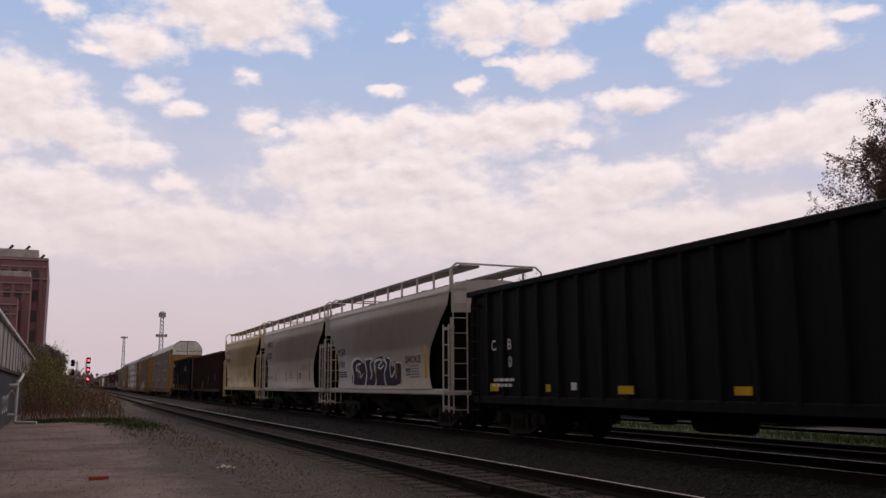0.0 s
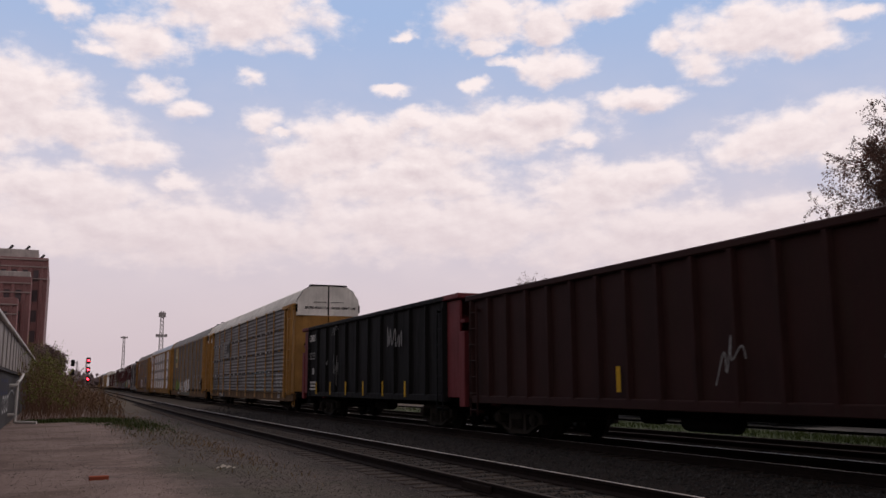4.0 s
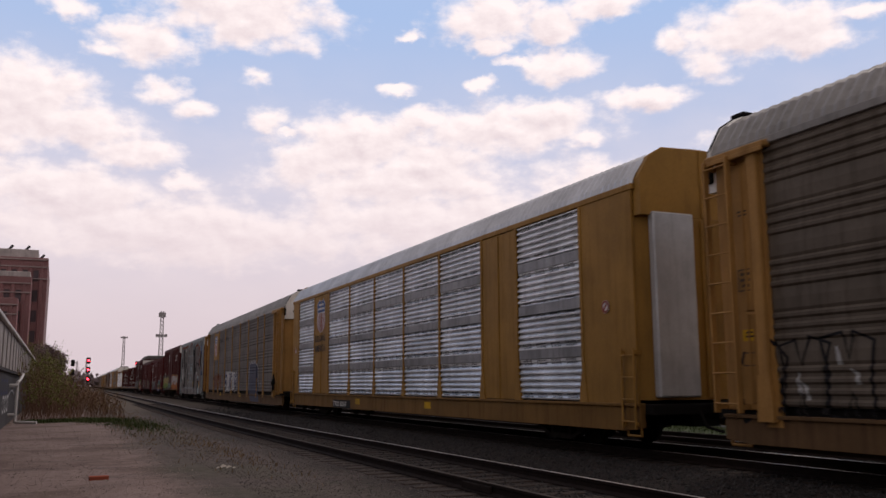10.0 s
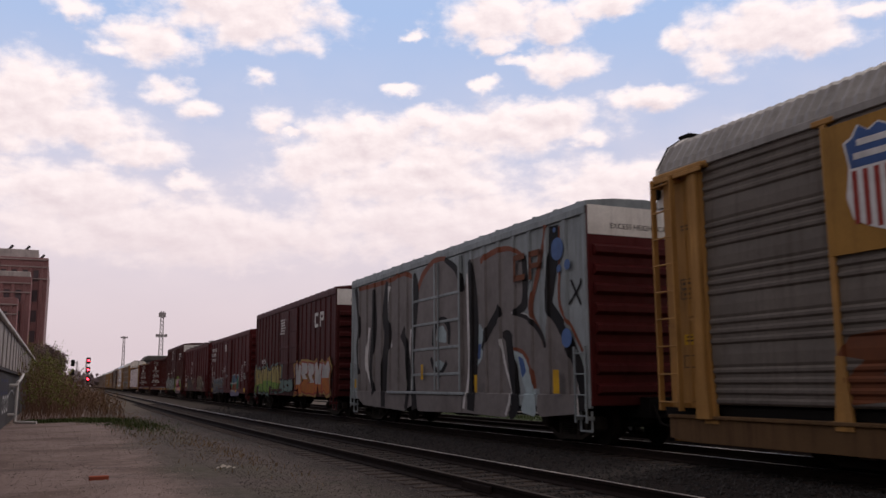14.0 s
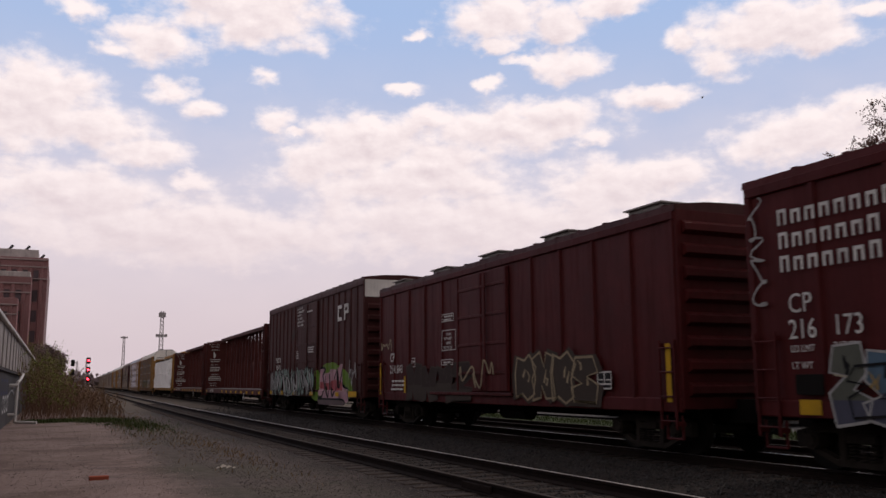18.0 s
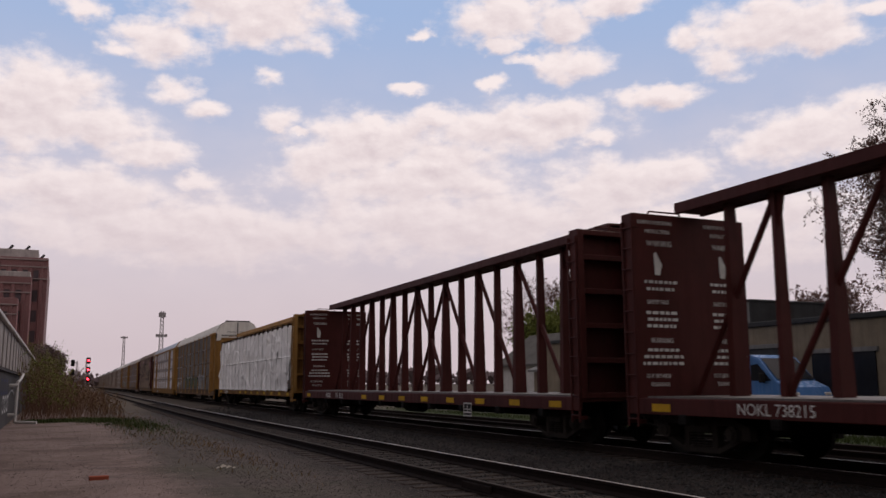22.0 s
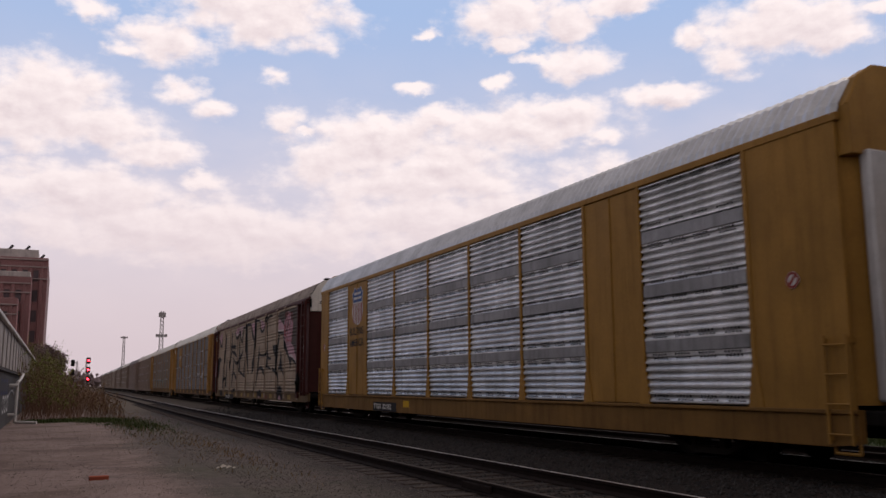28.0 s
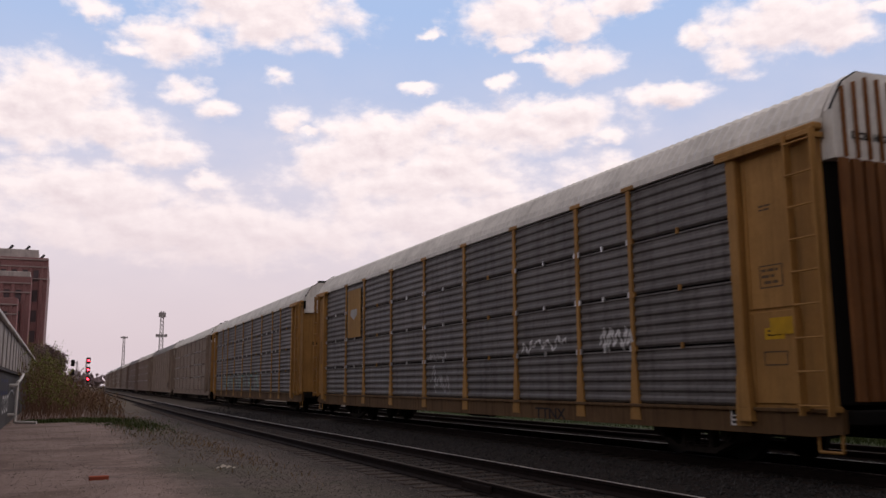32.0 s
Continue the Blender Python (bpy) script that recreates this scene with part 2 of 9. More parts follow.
def make_sky():
    m = bpy.data.materials.new("cloudy_sky")
    m.use_nodes = True
    n, l = m.node_tree.nodes, m.node_tree.links
    n.clear()
    out, em, uv = n.new("ShaderNodeOutputMaterial"), n.new("ShaderNodeEmission"), n.new("ShaderNodeUVMap")
    uv.uv_map = "bearing"

    def vec(op, a, b):
        q = n.new("ShaderNodeVectorMath")
        q.operation = op
        for i, v in enumerate((a, b)):
            if v is None:
                continue
            if isinstance(v, tuple):
                q.inputs[i].default_value = v
            else:
                l.new(v, q.inputs[i])
        return q.outputs["Value"] if op == "LENGTH" else q.outputs["Vector"]

    def calc(op, a, b, c=None):
        q = n.new("ShaderNodeMath")
        q.operation = op
        for i, v in enumerate((a, b, c)):
            if v is None:
                continue
            if isinstance(v, (int, float)):
                q.inputs[i].default_value = v
            else:
                l.new(v, q.inputs[i])
        return q.outputs[0]
    deg = vec("MULTIPLY", uv.outputs[0], (100.0, 100.0, 0))
    flat = vec("MULTIPLY", deg, (0.62, 1.0, 1.0))
    wob = n.new("ShaderNodeTexNoise")
    wob.inputs["Scale"].default_value, wob.inputs["Detail"].default_value = 0.35, 5
    l.new(flat, wob.inputs["Vector"])
    wob2 = n.new("ShaderNodeTexNoise")
    wob2.inputs["Scale"].default_value, wob2.inputs["Detail"].default_value = 1.3, 5
    l.new(flat, wob2.inputs["Vector"])
    moved = vec("ADD", deg, vec("MULTIPLY", vec("SUBTRACT", wob.outputs["Color"], (0.5, 0.5, 0.5)), (1.8, 1.0, 0)))
    moved = vec("ADD", moved, vec("MULTIPLY", vec("SUBTRACT", wob2.outputs["Color"], (0.5, 0.5, 0.5)), (1.6, 1.2, 0)))

    def heaps(at):
        body = None
        for az, el, ra, re in CLOUDS_HIGH + CLOUDS_EAST + CLOUDS_MID + CLOUDS_LOW:
            d = vec("LENGTH", vec("MULTIPLY", vec("SUBTRACT", at, (az, el, 0)), (1 / ra, 1 / re, 0)), None)
            one = calc("SUBTRACT", 1.28 if ra > 2.2 else 1.02, d)
            body = one if body is None else calc("MAXIMUM", body, one)
        return body
    body, body_above = heaps(moved), heaps(vec("ADD", moved, (0.15, 0.7, 0)))

    def puff(at):
        q = n.new("ShaderNodeTexNoise")
        q.inputs["Scale"].default_value, q.inputs["Detail"].default_value, q.inputs["Roughness"].default_value = 0.58, 9, 0.57
        l.new(at, q.inputs["Vector"])
        return q.outputs["Fac"]
    here, above = puff(flat), puff(vec("ADD", flat, (0.25, 0.45, 0)))
    dens = calc("MULTIPLY_ADD", calc("SUBTRACT", here, 0.5), 2.0, body)
    cover = n.new("ShaderNodeMapRange")
    cover.interpolation_type = "SMOOTHSTEP"
    cover.inputs[1].default_value, cover.inputs[2].default_value = -0.12, 0.72
    l.new(dens, cover.inputs[0])
    relief = calc("MULTIPLY_ADD", calc("SUBTRACT", here, above), 1.6, 0.74)
    relief = calc("MULTIPLY_ADD", calc("SUBTRACT", body, body_above), 0.42, relief)
    thick = ramp_node(n, l, dens, 0.3, 1.2, 0.16, -0.16)
    tone = calc("ADD", relief, thick)
    clamp = n.new("ShaderNodeClamp")
    l.new(tone, clamp.inputs[0])
    cloud = mix_node(n, l, clamp.outputs[0], (0.63, 0.56, 0.605), (0.99, 0.94, 0.935))
    sep = n.new("ShaderNodeSeparateXYZ")
    l.new(deg, sep.inputs[0])
    high = ramp_node(n, l, sep.outputs["Y"], 4.0, 24.0)
    blue = mix_node(n, l, high, (0.62, 0.61, 0.69), (0.37, 0.54, 0.82))
    # a thin uneven veil between the clouds, thicker towards the horizon
    veil = calc("MULTIPLY", ramp_node(n, l, sep.outputs["Y"], 8.0, 22.0, 0.6, 0.0), ramp_node(n, l, wob.outputs["Fac"], 0.3, 0.65, 0.25, 1.0))
    blue = mix_node(n, l, veil, blue, (0.80, 0.77, 0.82))
    sky = mix_node(n, l, cover.outputs[0], blue, cloud)
    low = n.new("ShaderNodeMapRange")
    low.interpolation_type = "SMOOTHSTEP"
    low.inputs[1].default_value, low.inputs[2].default_value, low.inputs[3].default_value, low.inputs[4].default_value = 0.0, 17.5, 0.97, 0.0
    l.new(sep.outputs["Y"], low.inputs[0])
    haze = mix_node(n, l, ramp_node(n, l, sep.outputs["Y"], 2.0, 12.0), (0.66, 0.588, 0.628), (0.78, 0.715, 0.75))
    sky = mix_node(n, l, low.outputs[0], sky, haze)
    l.new(sky, em.inputs[0])
    em.inputs[1].default_value = 1.0
    l.new(em.outputs[0], out.inputs[0])
    rad, a0, a1, e0, e1, na, ne = 4300.0, -42, 92, -3, 36, 90, 30
    pts, uvs = [], []
    for i in range(na + 1):
        for j in range(ne + 1):
            a, e = a0 + (a1 - a0) * i / na, e0 + (e1 - e0) * j / ne
            ra, re = radians(a), radians(e)
            pts.append((rad * math.sin(ra) * math.cos(re), rad * math.cos(ra) * math.cos(re), rad * math.sin(re)))
            uvs.append((a / 100, e / 100))
    faces = [(i * (ne + 1) + j, (i + 1) * (ne + 1) + j, (i + 1) * (ne + 1) + j + 1, i * (ne + 1) + j + 1) for i in range(na) for j in range(ne)]
    me = bpy.data.meshes.new("backdrop_sky")
    me.from_pydata(pts, [], faces)
    lay = me.uv_layers.new(name="bearing")
    for lp in me.loops:
        lay.data[lp.index].uv = uvs[lp.vertex_index]
    me.materials.append(m)
    return tagged(new("backdrop_sky", me), "pale blue sky with drifting broken white clouds", "sky", kind="structure")


SKY = make_sky()


# ---- ground: one sheet to the horizon ----
def ground_material():
    m, n, l, p = nodes_of("lot_and_trackside_ground")
    v = coords(n, l, shuffle=False)
    sep = n.new("ShaderNodeSeparateXYZ")
    l.new(v, sep.inputs[0])
    big, mid, fine = noise_node(n, l, v, 0.35, 6), noise_node(n, l, v, 4.0, 8, 0.8), noise_node(n, l, v, 55.0, 4, 0.7)
    wide = coords(n, l, (0.5, 1.0, 1), shuffle=False)
    ruts = ramp_node(n, l, noise_node(n, l, wide, 0.9, 8, 0.6), 0.52, 0.70)
    lot = mix_node(n, l, ramp_node(n, l, mid, 0.3, 0.7), (0.105, 0.070, 0.062), (0.225, 0.163, 0.148))
    lot = mix_node(n, l, ramp_node(n, l, ruts, 0, 1, 0, 0.9), lot, (0.062, 0.042, 0.037))
    lot = mix_node(n, l, ramp_node(n, l, fine, 0.42, 0.68, 0, 0.5), lot, (0.30, 0.235, 0.21))
    lot = mix_node(n, l, ramp_node(n, l, big, 0.48, 0.60, 0, 0.65), lot, (0.085, 0.056, 0.042))
    # ballast set near black: the train's shadow is mixed into its colour
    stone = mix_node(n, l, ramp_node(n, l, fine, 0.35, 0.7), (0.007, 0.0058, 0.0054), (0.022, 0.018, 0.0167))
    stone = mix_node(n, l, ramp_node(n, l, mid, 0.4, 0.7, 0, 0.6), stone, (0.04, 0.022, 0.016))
    verge = mix_node(n, l, ramp_node(n, l, mid, 0.35, 0.65), (0.042, 0.033, 0.029), (0.112, 0.088, 0.076))
    verge = mix_node(n, l, ramp_node(n, l, big, 0.46, 0.6, 0, 0.3), verge, (0.045, 0.052, 0.022))
    grass = mix_node(n, l, mid, (0.026, 0.042, 0.013), (0.055, 0.072, 0.025))
    tar = mix_node(n, l, fine, (0.06, 0.058, 0.058), (0.13, 0.125, 0.12))

    def edge(at, soft):
        q = n.new("ShaderNodeMath")
        q.operation = "MULTIPLY_ADD"
        q.inputs[1].default_value = 1.6
        l.new(big, q.inputs[0])
        l.new(sep.outputs["X"], q.inputs[2])
        return ramp_node(n, l, q.outputs[0], at + 0.8 - soft, at + 0.8 + soft)
    c = mix_node(n, l, edge(1.85, 0.35), lot, verge)
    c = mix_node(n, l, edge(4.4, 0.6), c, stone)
    c = mix_node(n, l, edge(18.6, 0.4), c, grass)
    c = mix_node(n, l, edge(22.0, 0.2), c, tar)
    far = ramp_node(n, l, sep.outputs["Y"], 46.0, 60.0)
    c = mix_node(n, l, far, c, mix_node(n, l, mid, (0.055, 0.043, 0.032), (0.11, 0.085, 0.062)))
    l.new(c, p.inputs["Base Color"])
    p.inputs["Roughness"].default_value = 0.95
    p.inputs["Specular IOR Level"].default_value = 0.2
    b = n.new("ShaderNodeBump")
    b.inputs["Strength"].default_value, b.inputs["Distance"].default_value = 0.6, 0.012
    hsum = n.new("ShaderNodeMath")
    l.new(mid, hsum.inputs[0])
    l.new(fine, hsum.inputs[1])
    l.new(hsum.outputs[0], b.inputs["Height"])
    l.new(b.outputs[0], p.inputs["Normal"])
    return m


def ground_z(x, y):
    z = 0.03 * noise.noise(Vector((x * 0.35, y * 0.35, 0))) + 0.018 * noise.noise(Vector((x * 1.3, y * 1.3, 4)))
    k = min(1.0, max(0.0, (abs(y) - 60) / 60))
    z *= 1 - k
    bed = min(1.0, max(0.0, (x - 3.2) / 1.2))
    z = z * (1 - 0.75 * bed) - 0.03 * bed
    if x > 14.0:
        z -= 0.1 * min(1.0, (x - 14.0) / 1.0)
    return z


GROUND = ground_material()
gx = [-4200, -1500, -500, -150, -50, -20, -10] + [-6 + 0.35 * i for i in range(92)] + [30, 45, 80, 150, 500, 1500, 4200]
gy = [-4200, -1500, -400, -100, -40, -15, -5] + [0.35 * i for i in range(150)] + [56, 62, 70, 85, 110, 150, 220, 350, 700, 1500, 4200]
gb = Build()
gb.add([(x, y, ground_z(x, y)) for x in gx for y in gy], [(i * len(gy) + j, (i + 1) * len(gy) + j, (i + 1) * len(gy) + j + 1, i * len(gy) + j + 1) for i in range(len(gx) - 1) for j in range(len(gy) - 1)])
single("ground", gb, GROUND, "gravel lot beside dark trackside ballast and grass", "ground", kind="structure", smooth=True)


# ---- the three tracks ----
def track(name, centre, z0, polished, label):
    root = thing(name, label, "railway track", kind="structure")
    ys = list(range(-80, 140, 5)) + list(range(140, 900, 40))
    prof = [(-0.07, -0.17), (0.07, -0.17), (0.07, -0.15), (0.012, -0.12), (0.012, -0.045), (0.036, -0.035), (0.036, -0.004), (0.028, 0.0), (-0.028, 0.0), (-0.036, -0.004), (-0.036, -0.035), (-0.012, -0.045), (-0.012, -0.12), (-0.07, -0.15)]
    for s in (-1, 1):
        b, n = Build(), len(prof)
        b.add([(centre + bend(y) + s * 0.7535 + px, y, z0 + pz) for y in ys for px, pz in prof],
              [(i * n + j, i * n + (j + 1) % n, (i + 1) * n + (j + 1) % n, (i + 1) * n + j) for i in range(len(ys) - 1) for j in range(n)])
        r = part("rail", b, RAIL_RUST, root)
        t = Build()
        t.add([(centre + bend(y) + s * 0.7535 + px, y, z0 + 0.002) for y in ys for px in (-0.027, 0.027)], [(2 * i, 2 * i + 1, 2 * i + 3, 2 * i + 2) for i in range(len(ys) - 1)])
        part("running_surface", t, RAIL_TOP if s in polished else RAIL_DULL, r)
    return root


T_NEAR = track("track_near", NEAR, RAIL, (1,), "worn railway track with rusty rails sunk in dirty ballast")
T_MAIN = track("track_main", MAIN, RAIL, (-1, 1), "main railway track with polished rail heads on dark ballast")
T_THIRD = track("track_far", THIRD, RAIL - 0.10, (), "third railway track behind the train on grey ballast")


# ---- unseen plain brick wall, added far behind the camera to hold off low sky light ----
wall_back = Build().box(-15.6, -15.0, -70.0, 58.0, -0.2, 8.0)
single("wall_behind_lot", wall_back, paint("plain_dark_brick_wall", (0.11, 0.075, 0.06), rough=0.9), "unseen plain dark brick wall added to hold off low sky light", "wall", kind="structure")
# ================= the train =================
# A car's own space: x to its far side (the camera's side is -x), y to its rear, z over the rail heads.
HW = 1.55
CARS = []                        # (car, its place along the line at 16 s, truck spacing, wheelsets)


@functools.lru_cache(maxsize=None)
def truck_meshes():
    side = Build()
    side.prism([(-1.22, 0.56), (-0.85, 0.70), (0.85, 0.70), (1.22, 0.56), (1.22, 0.44), (0.80, 0.58), (-0.80, 0.58), (-1.22, 0.44)], "x", -0.08, 0.08)
    side.prism([(-1.08, 0.46), (-0.50, 0.20), (0.50, 0.20), (1.08, 0.46), (1.08, 0.36), (0.46, 0.10), (-0.46, 0.10), (-1.08, 0.36)], "x", -0.08, 0.08)
    for q in (-1, 1):
        side.box(-0.09, 0.09, *sorted((q * 0.30, q * 0.43)), 0.14, 0.66, 0.015)
        side.box(-0.09, 0.09, *sorted((q * 1.02, q * 1.22)), 0.34, 0.60, 0.02)
        side.tube((-0.17, q * 0.86, 0.455), (0.1, q * 0.86, 0.455), 0.135, n=12)
        side.tube((-0.20, q * 0.86, 0.455), (-0.17, q * 0.86, 0.455), 0.085, n=10)
    side.box(-0.13, 0.1, -0.27, 0.27, 0.44, 0.58, 0.02)
    for y in (-0.18, 0.0, 0.18):
        for k in range(5):
            side.tube((-0.05, y, 0.205 + k * 0.047), (-0.05, y, 0.228 + k * 0.047), 0.08, n=8)
    wheels = Build()
    wheels.tube((-0.95, 0, 0), (0.95, 0, 0), 0.08, n=10)
    for s in (-1, 1):
        wheels.tube((s * 0.66, 0, 0), (s * 0.79, 0, 0), 0.455, 0.445, n=24)
        wheels.tube((s * 0.645, 0, 0), (s * 0.665, 0, 0), 0.485, n=24)
        wheels.tube((s * 0.79, 0, 0), (s * 0.82, 0, 0), 0.16, n=12)
        for k in range(3):
            a = 2 * math.pi * k / 3
            wheels.tube((s * 0.79, 0.3 * math.cos(a), 0.3 * math.sin(a)), (s * 0.80, 0.3 * math.cos(a), 0.3 * math.sin(a)), 0.05, n=6)
    bolster = Build().box(-1.05, 1.05, -0.22, 0.22, 0.50, 0.74, 0.03)
    bolster.tube((0, 0, 0.7), (0, 0, 0.8), 0.3, n=12)
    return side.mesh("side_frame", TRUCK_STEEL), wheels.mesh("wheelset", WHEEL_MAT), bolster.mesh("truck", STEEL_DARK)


def under_gear(car, half, truck_y, sill=0.72, deck=None):
    """Trucks, centre sill, couplers and brake gear."""
    side, wheels, bolster = truck_meshes()
    sets = []
    for s in (-1, 1):
        tr = part("truck", bolster, None, car)
        tr.location = (0, s * truck_y, 0)
        for q in (-1, 1):
            sf = part("side_frame", side, None, tr)
            sf.location = (q * 1.0, 0, 0)
            ws = part("wheelset", wheels, None, tr)
            ws.location = (0, q * 0.86, 0.455)
            sets.append(ws)
        cp = Build().box(-0.11, 0.11, s * (half - 0.25) if s > 0 else -half - 0.75, half + 0.75 if s > 0 else -half + 0.25, 0.72, 0.94, 0.03)
        cp.box(-0.2, 0.2, *sorted((s * (half + 0.5), s * (half + 0.85))), 0.68, 0.98, 0.05)
        cp.path([(-0.35, s * (half + 0.2), 0.85), (-0.38, s * (half + 0.45), 0.5), (-0.3, s * (half + 0.8), 0.42)], 0.03)
        part("coupler", cp, STEEL_DARK, car)
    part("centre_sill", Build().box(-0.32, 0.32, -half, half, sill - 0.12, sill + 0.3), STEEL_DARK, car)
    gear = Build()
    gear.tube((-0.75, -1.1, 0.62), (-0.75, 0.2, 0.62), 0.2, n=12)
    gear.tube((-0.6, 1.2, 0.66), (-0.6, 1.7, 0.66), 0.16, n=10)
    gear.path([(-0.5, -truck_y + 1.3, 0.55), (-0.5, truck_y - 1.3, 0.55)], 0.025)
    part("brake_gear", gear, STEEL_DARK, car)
    return sets


def ladder(car, mat, y, z0, z1, width=0.42, x=-HW, rungs=7, name="ladder", deep=0.04):
    b = Build()
    for s in (-1, 1):
        b.box(x - 0.05 - deep, x - 0.05, y + s * width / 2 - 0.025, y + s * width / 2 + 0.025, z0, z1, 0.008)
    for i in range(rungs):
        z = z0 + 0.15 + (z1 - z0 - 0.3) * i / (rungs - 1)
        b.tube((x - 0.045 - deep, y - width / 2, z), (x - 0.045 - deep, y + width / 2, z), 0.016, n=6)
    for z in (z0 + 0.1, z1 - 0.1):
        for s in (-1, 1):
            b.box(x - 0.07, x + 0.1, y + s * width / 2 - 0.03, y + s * width / 2 + 0.03, z - 0.04, z + 0.04)
    return part(name, b, mat, car)


def stirrup(car, mat, y, x=-HW + 0.05, z=0.75, drop=0.42, width=0.42):
    b = Build().path([(x, y - width / 2, z), (x, y - width / 2, z - drop), (x, y + width / 2, z - drop), (x, y + width / 2, z)], 0.025)
    return part("stirrup_step", b, mat, car)


# ---- lettering and spray paint on a side ----
@functools.lru_cache(maxsize=None)
def text_mesh(words, size, mat_name, slant=0.0, bold=0.0):
    cu = bpy.data.curves.new("lettering", "FONT")
    cu.body, cu.size, cu.shear, cu.offset, cu.extrude = words, size, slant, bold, 0.001
    cu.resolution_u = 3
    ob = bpy.data.objects.new("lettering", cu)
    scene.collection.objects.link(ob)
    m = bpy.data.meshes.new_from_object(ob.evaluated_get(bpy.context.evaluated_depsgraph_get()))
    m.name = "lettering"
    bpy.data.objects.remove(ob)
    m.materials.clear()
    m.materials.append(bpy.data.materials[mat_name])
    return m


def side_pose(y, z, x=-HW):
    """A face that looks to -x: its right runs to -y, its up to z."""
    return Matrix(((0, 0, -1, x), (-1, 0, 0, y), (0, 1, 0, z), (0, 0, 0, 1)))


def end_pose(x, y, z):
    """A face that looks to -y: its right runs to +x."""
    return Matrix(((1, 0, 0, x), (0, 0, -1, y), (0, 1, 0, z), (0, 0, 0, 1)))


def lettering(car, words, y, z, size, mat=None, x=-HW - 0.006, slant=0.0, bold=0.0, wide=1.0, end=False):
    mat = mat or LET_WHITE
    ob = part("lettering", text_mesh(words, size, mat.name, slant, bold), None, car)
    ob.matrix_basis = (end_pose(y, x, z) if end else side_pose(y, z, x)) @ Matrix.Diagonal((wide, 1, 1, 1))
    return ob


def bars(car, y, z, width, rows, height=0.055, gap=0.045, mat=None, x=-HW - 0.006, name="lettering", seed=1, words=True):
    """Small print that cannot be read: rows of plain bars."""
    rnd, b = random.Random(seed), Build()
    for r in range(rows):
        zz, yy = z - r * (height + gap), y - rnd.uniform(0, 0.12) * width
        stop = y - width * rnd.uniform(0.8, 1.0)
        while yy > stop:
            w = min(rnd.uniform(1.0, 4.0) * height if words else width, yy - stop)
            b.box(x - 0.001, x + 0.001, yy - w, yy, zz - height, zz)
            yy -= w + height * 0.7
    return part(name, b, mat or LET_WHITE, car)


def frame_mark(car, y, z, w, h, mat=None, x=-HW - 0.006, cross=True):
    """A consolidated stencil: outlined black plate with fields."""
    part("stencil_plate", Build().box(x - 0.001, x + 0.001, y - w, y, z, z + h), LET_BLACK, car)
    b, t = Build(), 0.03
    for y0, y1, z0, z1 in ((y - w, y, z, z + t), (y - w, y, z + h - t, z + h), (y - w, y - w + t, z, z + h), (y - t, y, z, z + h)) + (((y - w * 0.5 - t / 2, y - w * 0.5 + t / 2, z + h * 0.25, z + h), (y - w, y, z + h * 0.25, z + h * 0.25 + t), (y - w * 0.4, y - w * 0.1, z + h * 0.5, z + h * 0.56), (y - w * 0.9, y - w * 0.6, z + h * 0.5, z + h * 0.56)) if cross else ()):
        b.box(x - 0.003, x - 0.0015, y0, y1, z0, z1)
    return part("stencil_border", b, mat or LET_WHITE, car)


def ribbon(b, pts, w, x):
    """A flat stroke of varying width along 2D points (u, v), laid at depth x; u runs to -y."""
    n = len(pts)
    left, right = [], []
    for i in range(n):
        p, q = pts[max(i - 1, 0)], pts[min(i + 1, n - 1)]
        dx, dy = q[0] - p[0], q[1] - p[1]
        k = math.hypot(dx, dy) or 1
        ww = w[i] if isinstance(w, (list, tuple)) else w
        left.append((pts[i][0] - dy / k * ww, pts[i][1] + dx / k * ww))
        right.append((pts[i][0] + dy / k * ww, pts[i][1] - dx / k * ww))
    pts3 = [(x, -u, v) for u, v in left] + [(x, -u, v) for u, v in right]
    b.add(pts3, [(i, i + 1, n + i + 1, n + i) for i in range(n - 1)])


def curve_pts(ctrl, steps=5):
    """A smooth line through control points."""
    out = []
    for i in range(len(ctrl) - 1):
        p0, p1, p2, p3 = ctrl[max(i - 1, 0)], ctrl[i], ctrl[i + 1], ctrl[min(i + 2, len(ctrl) - 1)]
        for s in range(steps):
            t = s / steps
            out.append(tuple(0.5 * (2 * p1[k] + (p2[k] - p0[k]) * t + (2 * p0[k] - 5 * p1[k] + 4 * p2[k] - p3[k]) * t * t + (3 * p1[k] - p0[k] - 3 * p2[k] + p3[k]) * t ** 3) for k in (0, 1)))
    out.append(ctrl[-1])
    return out


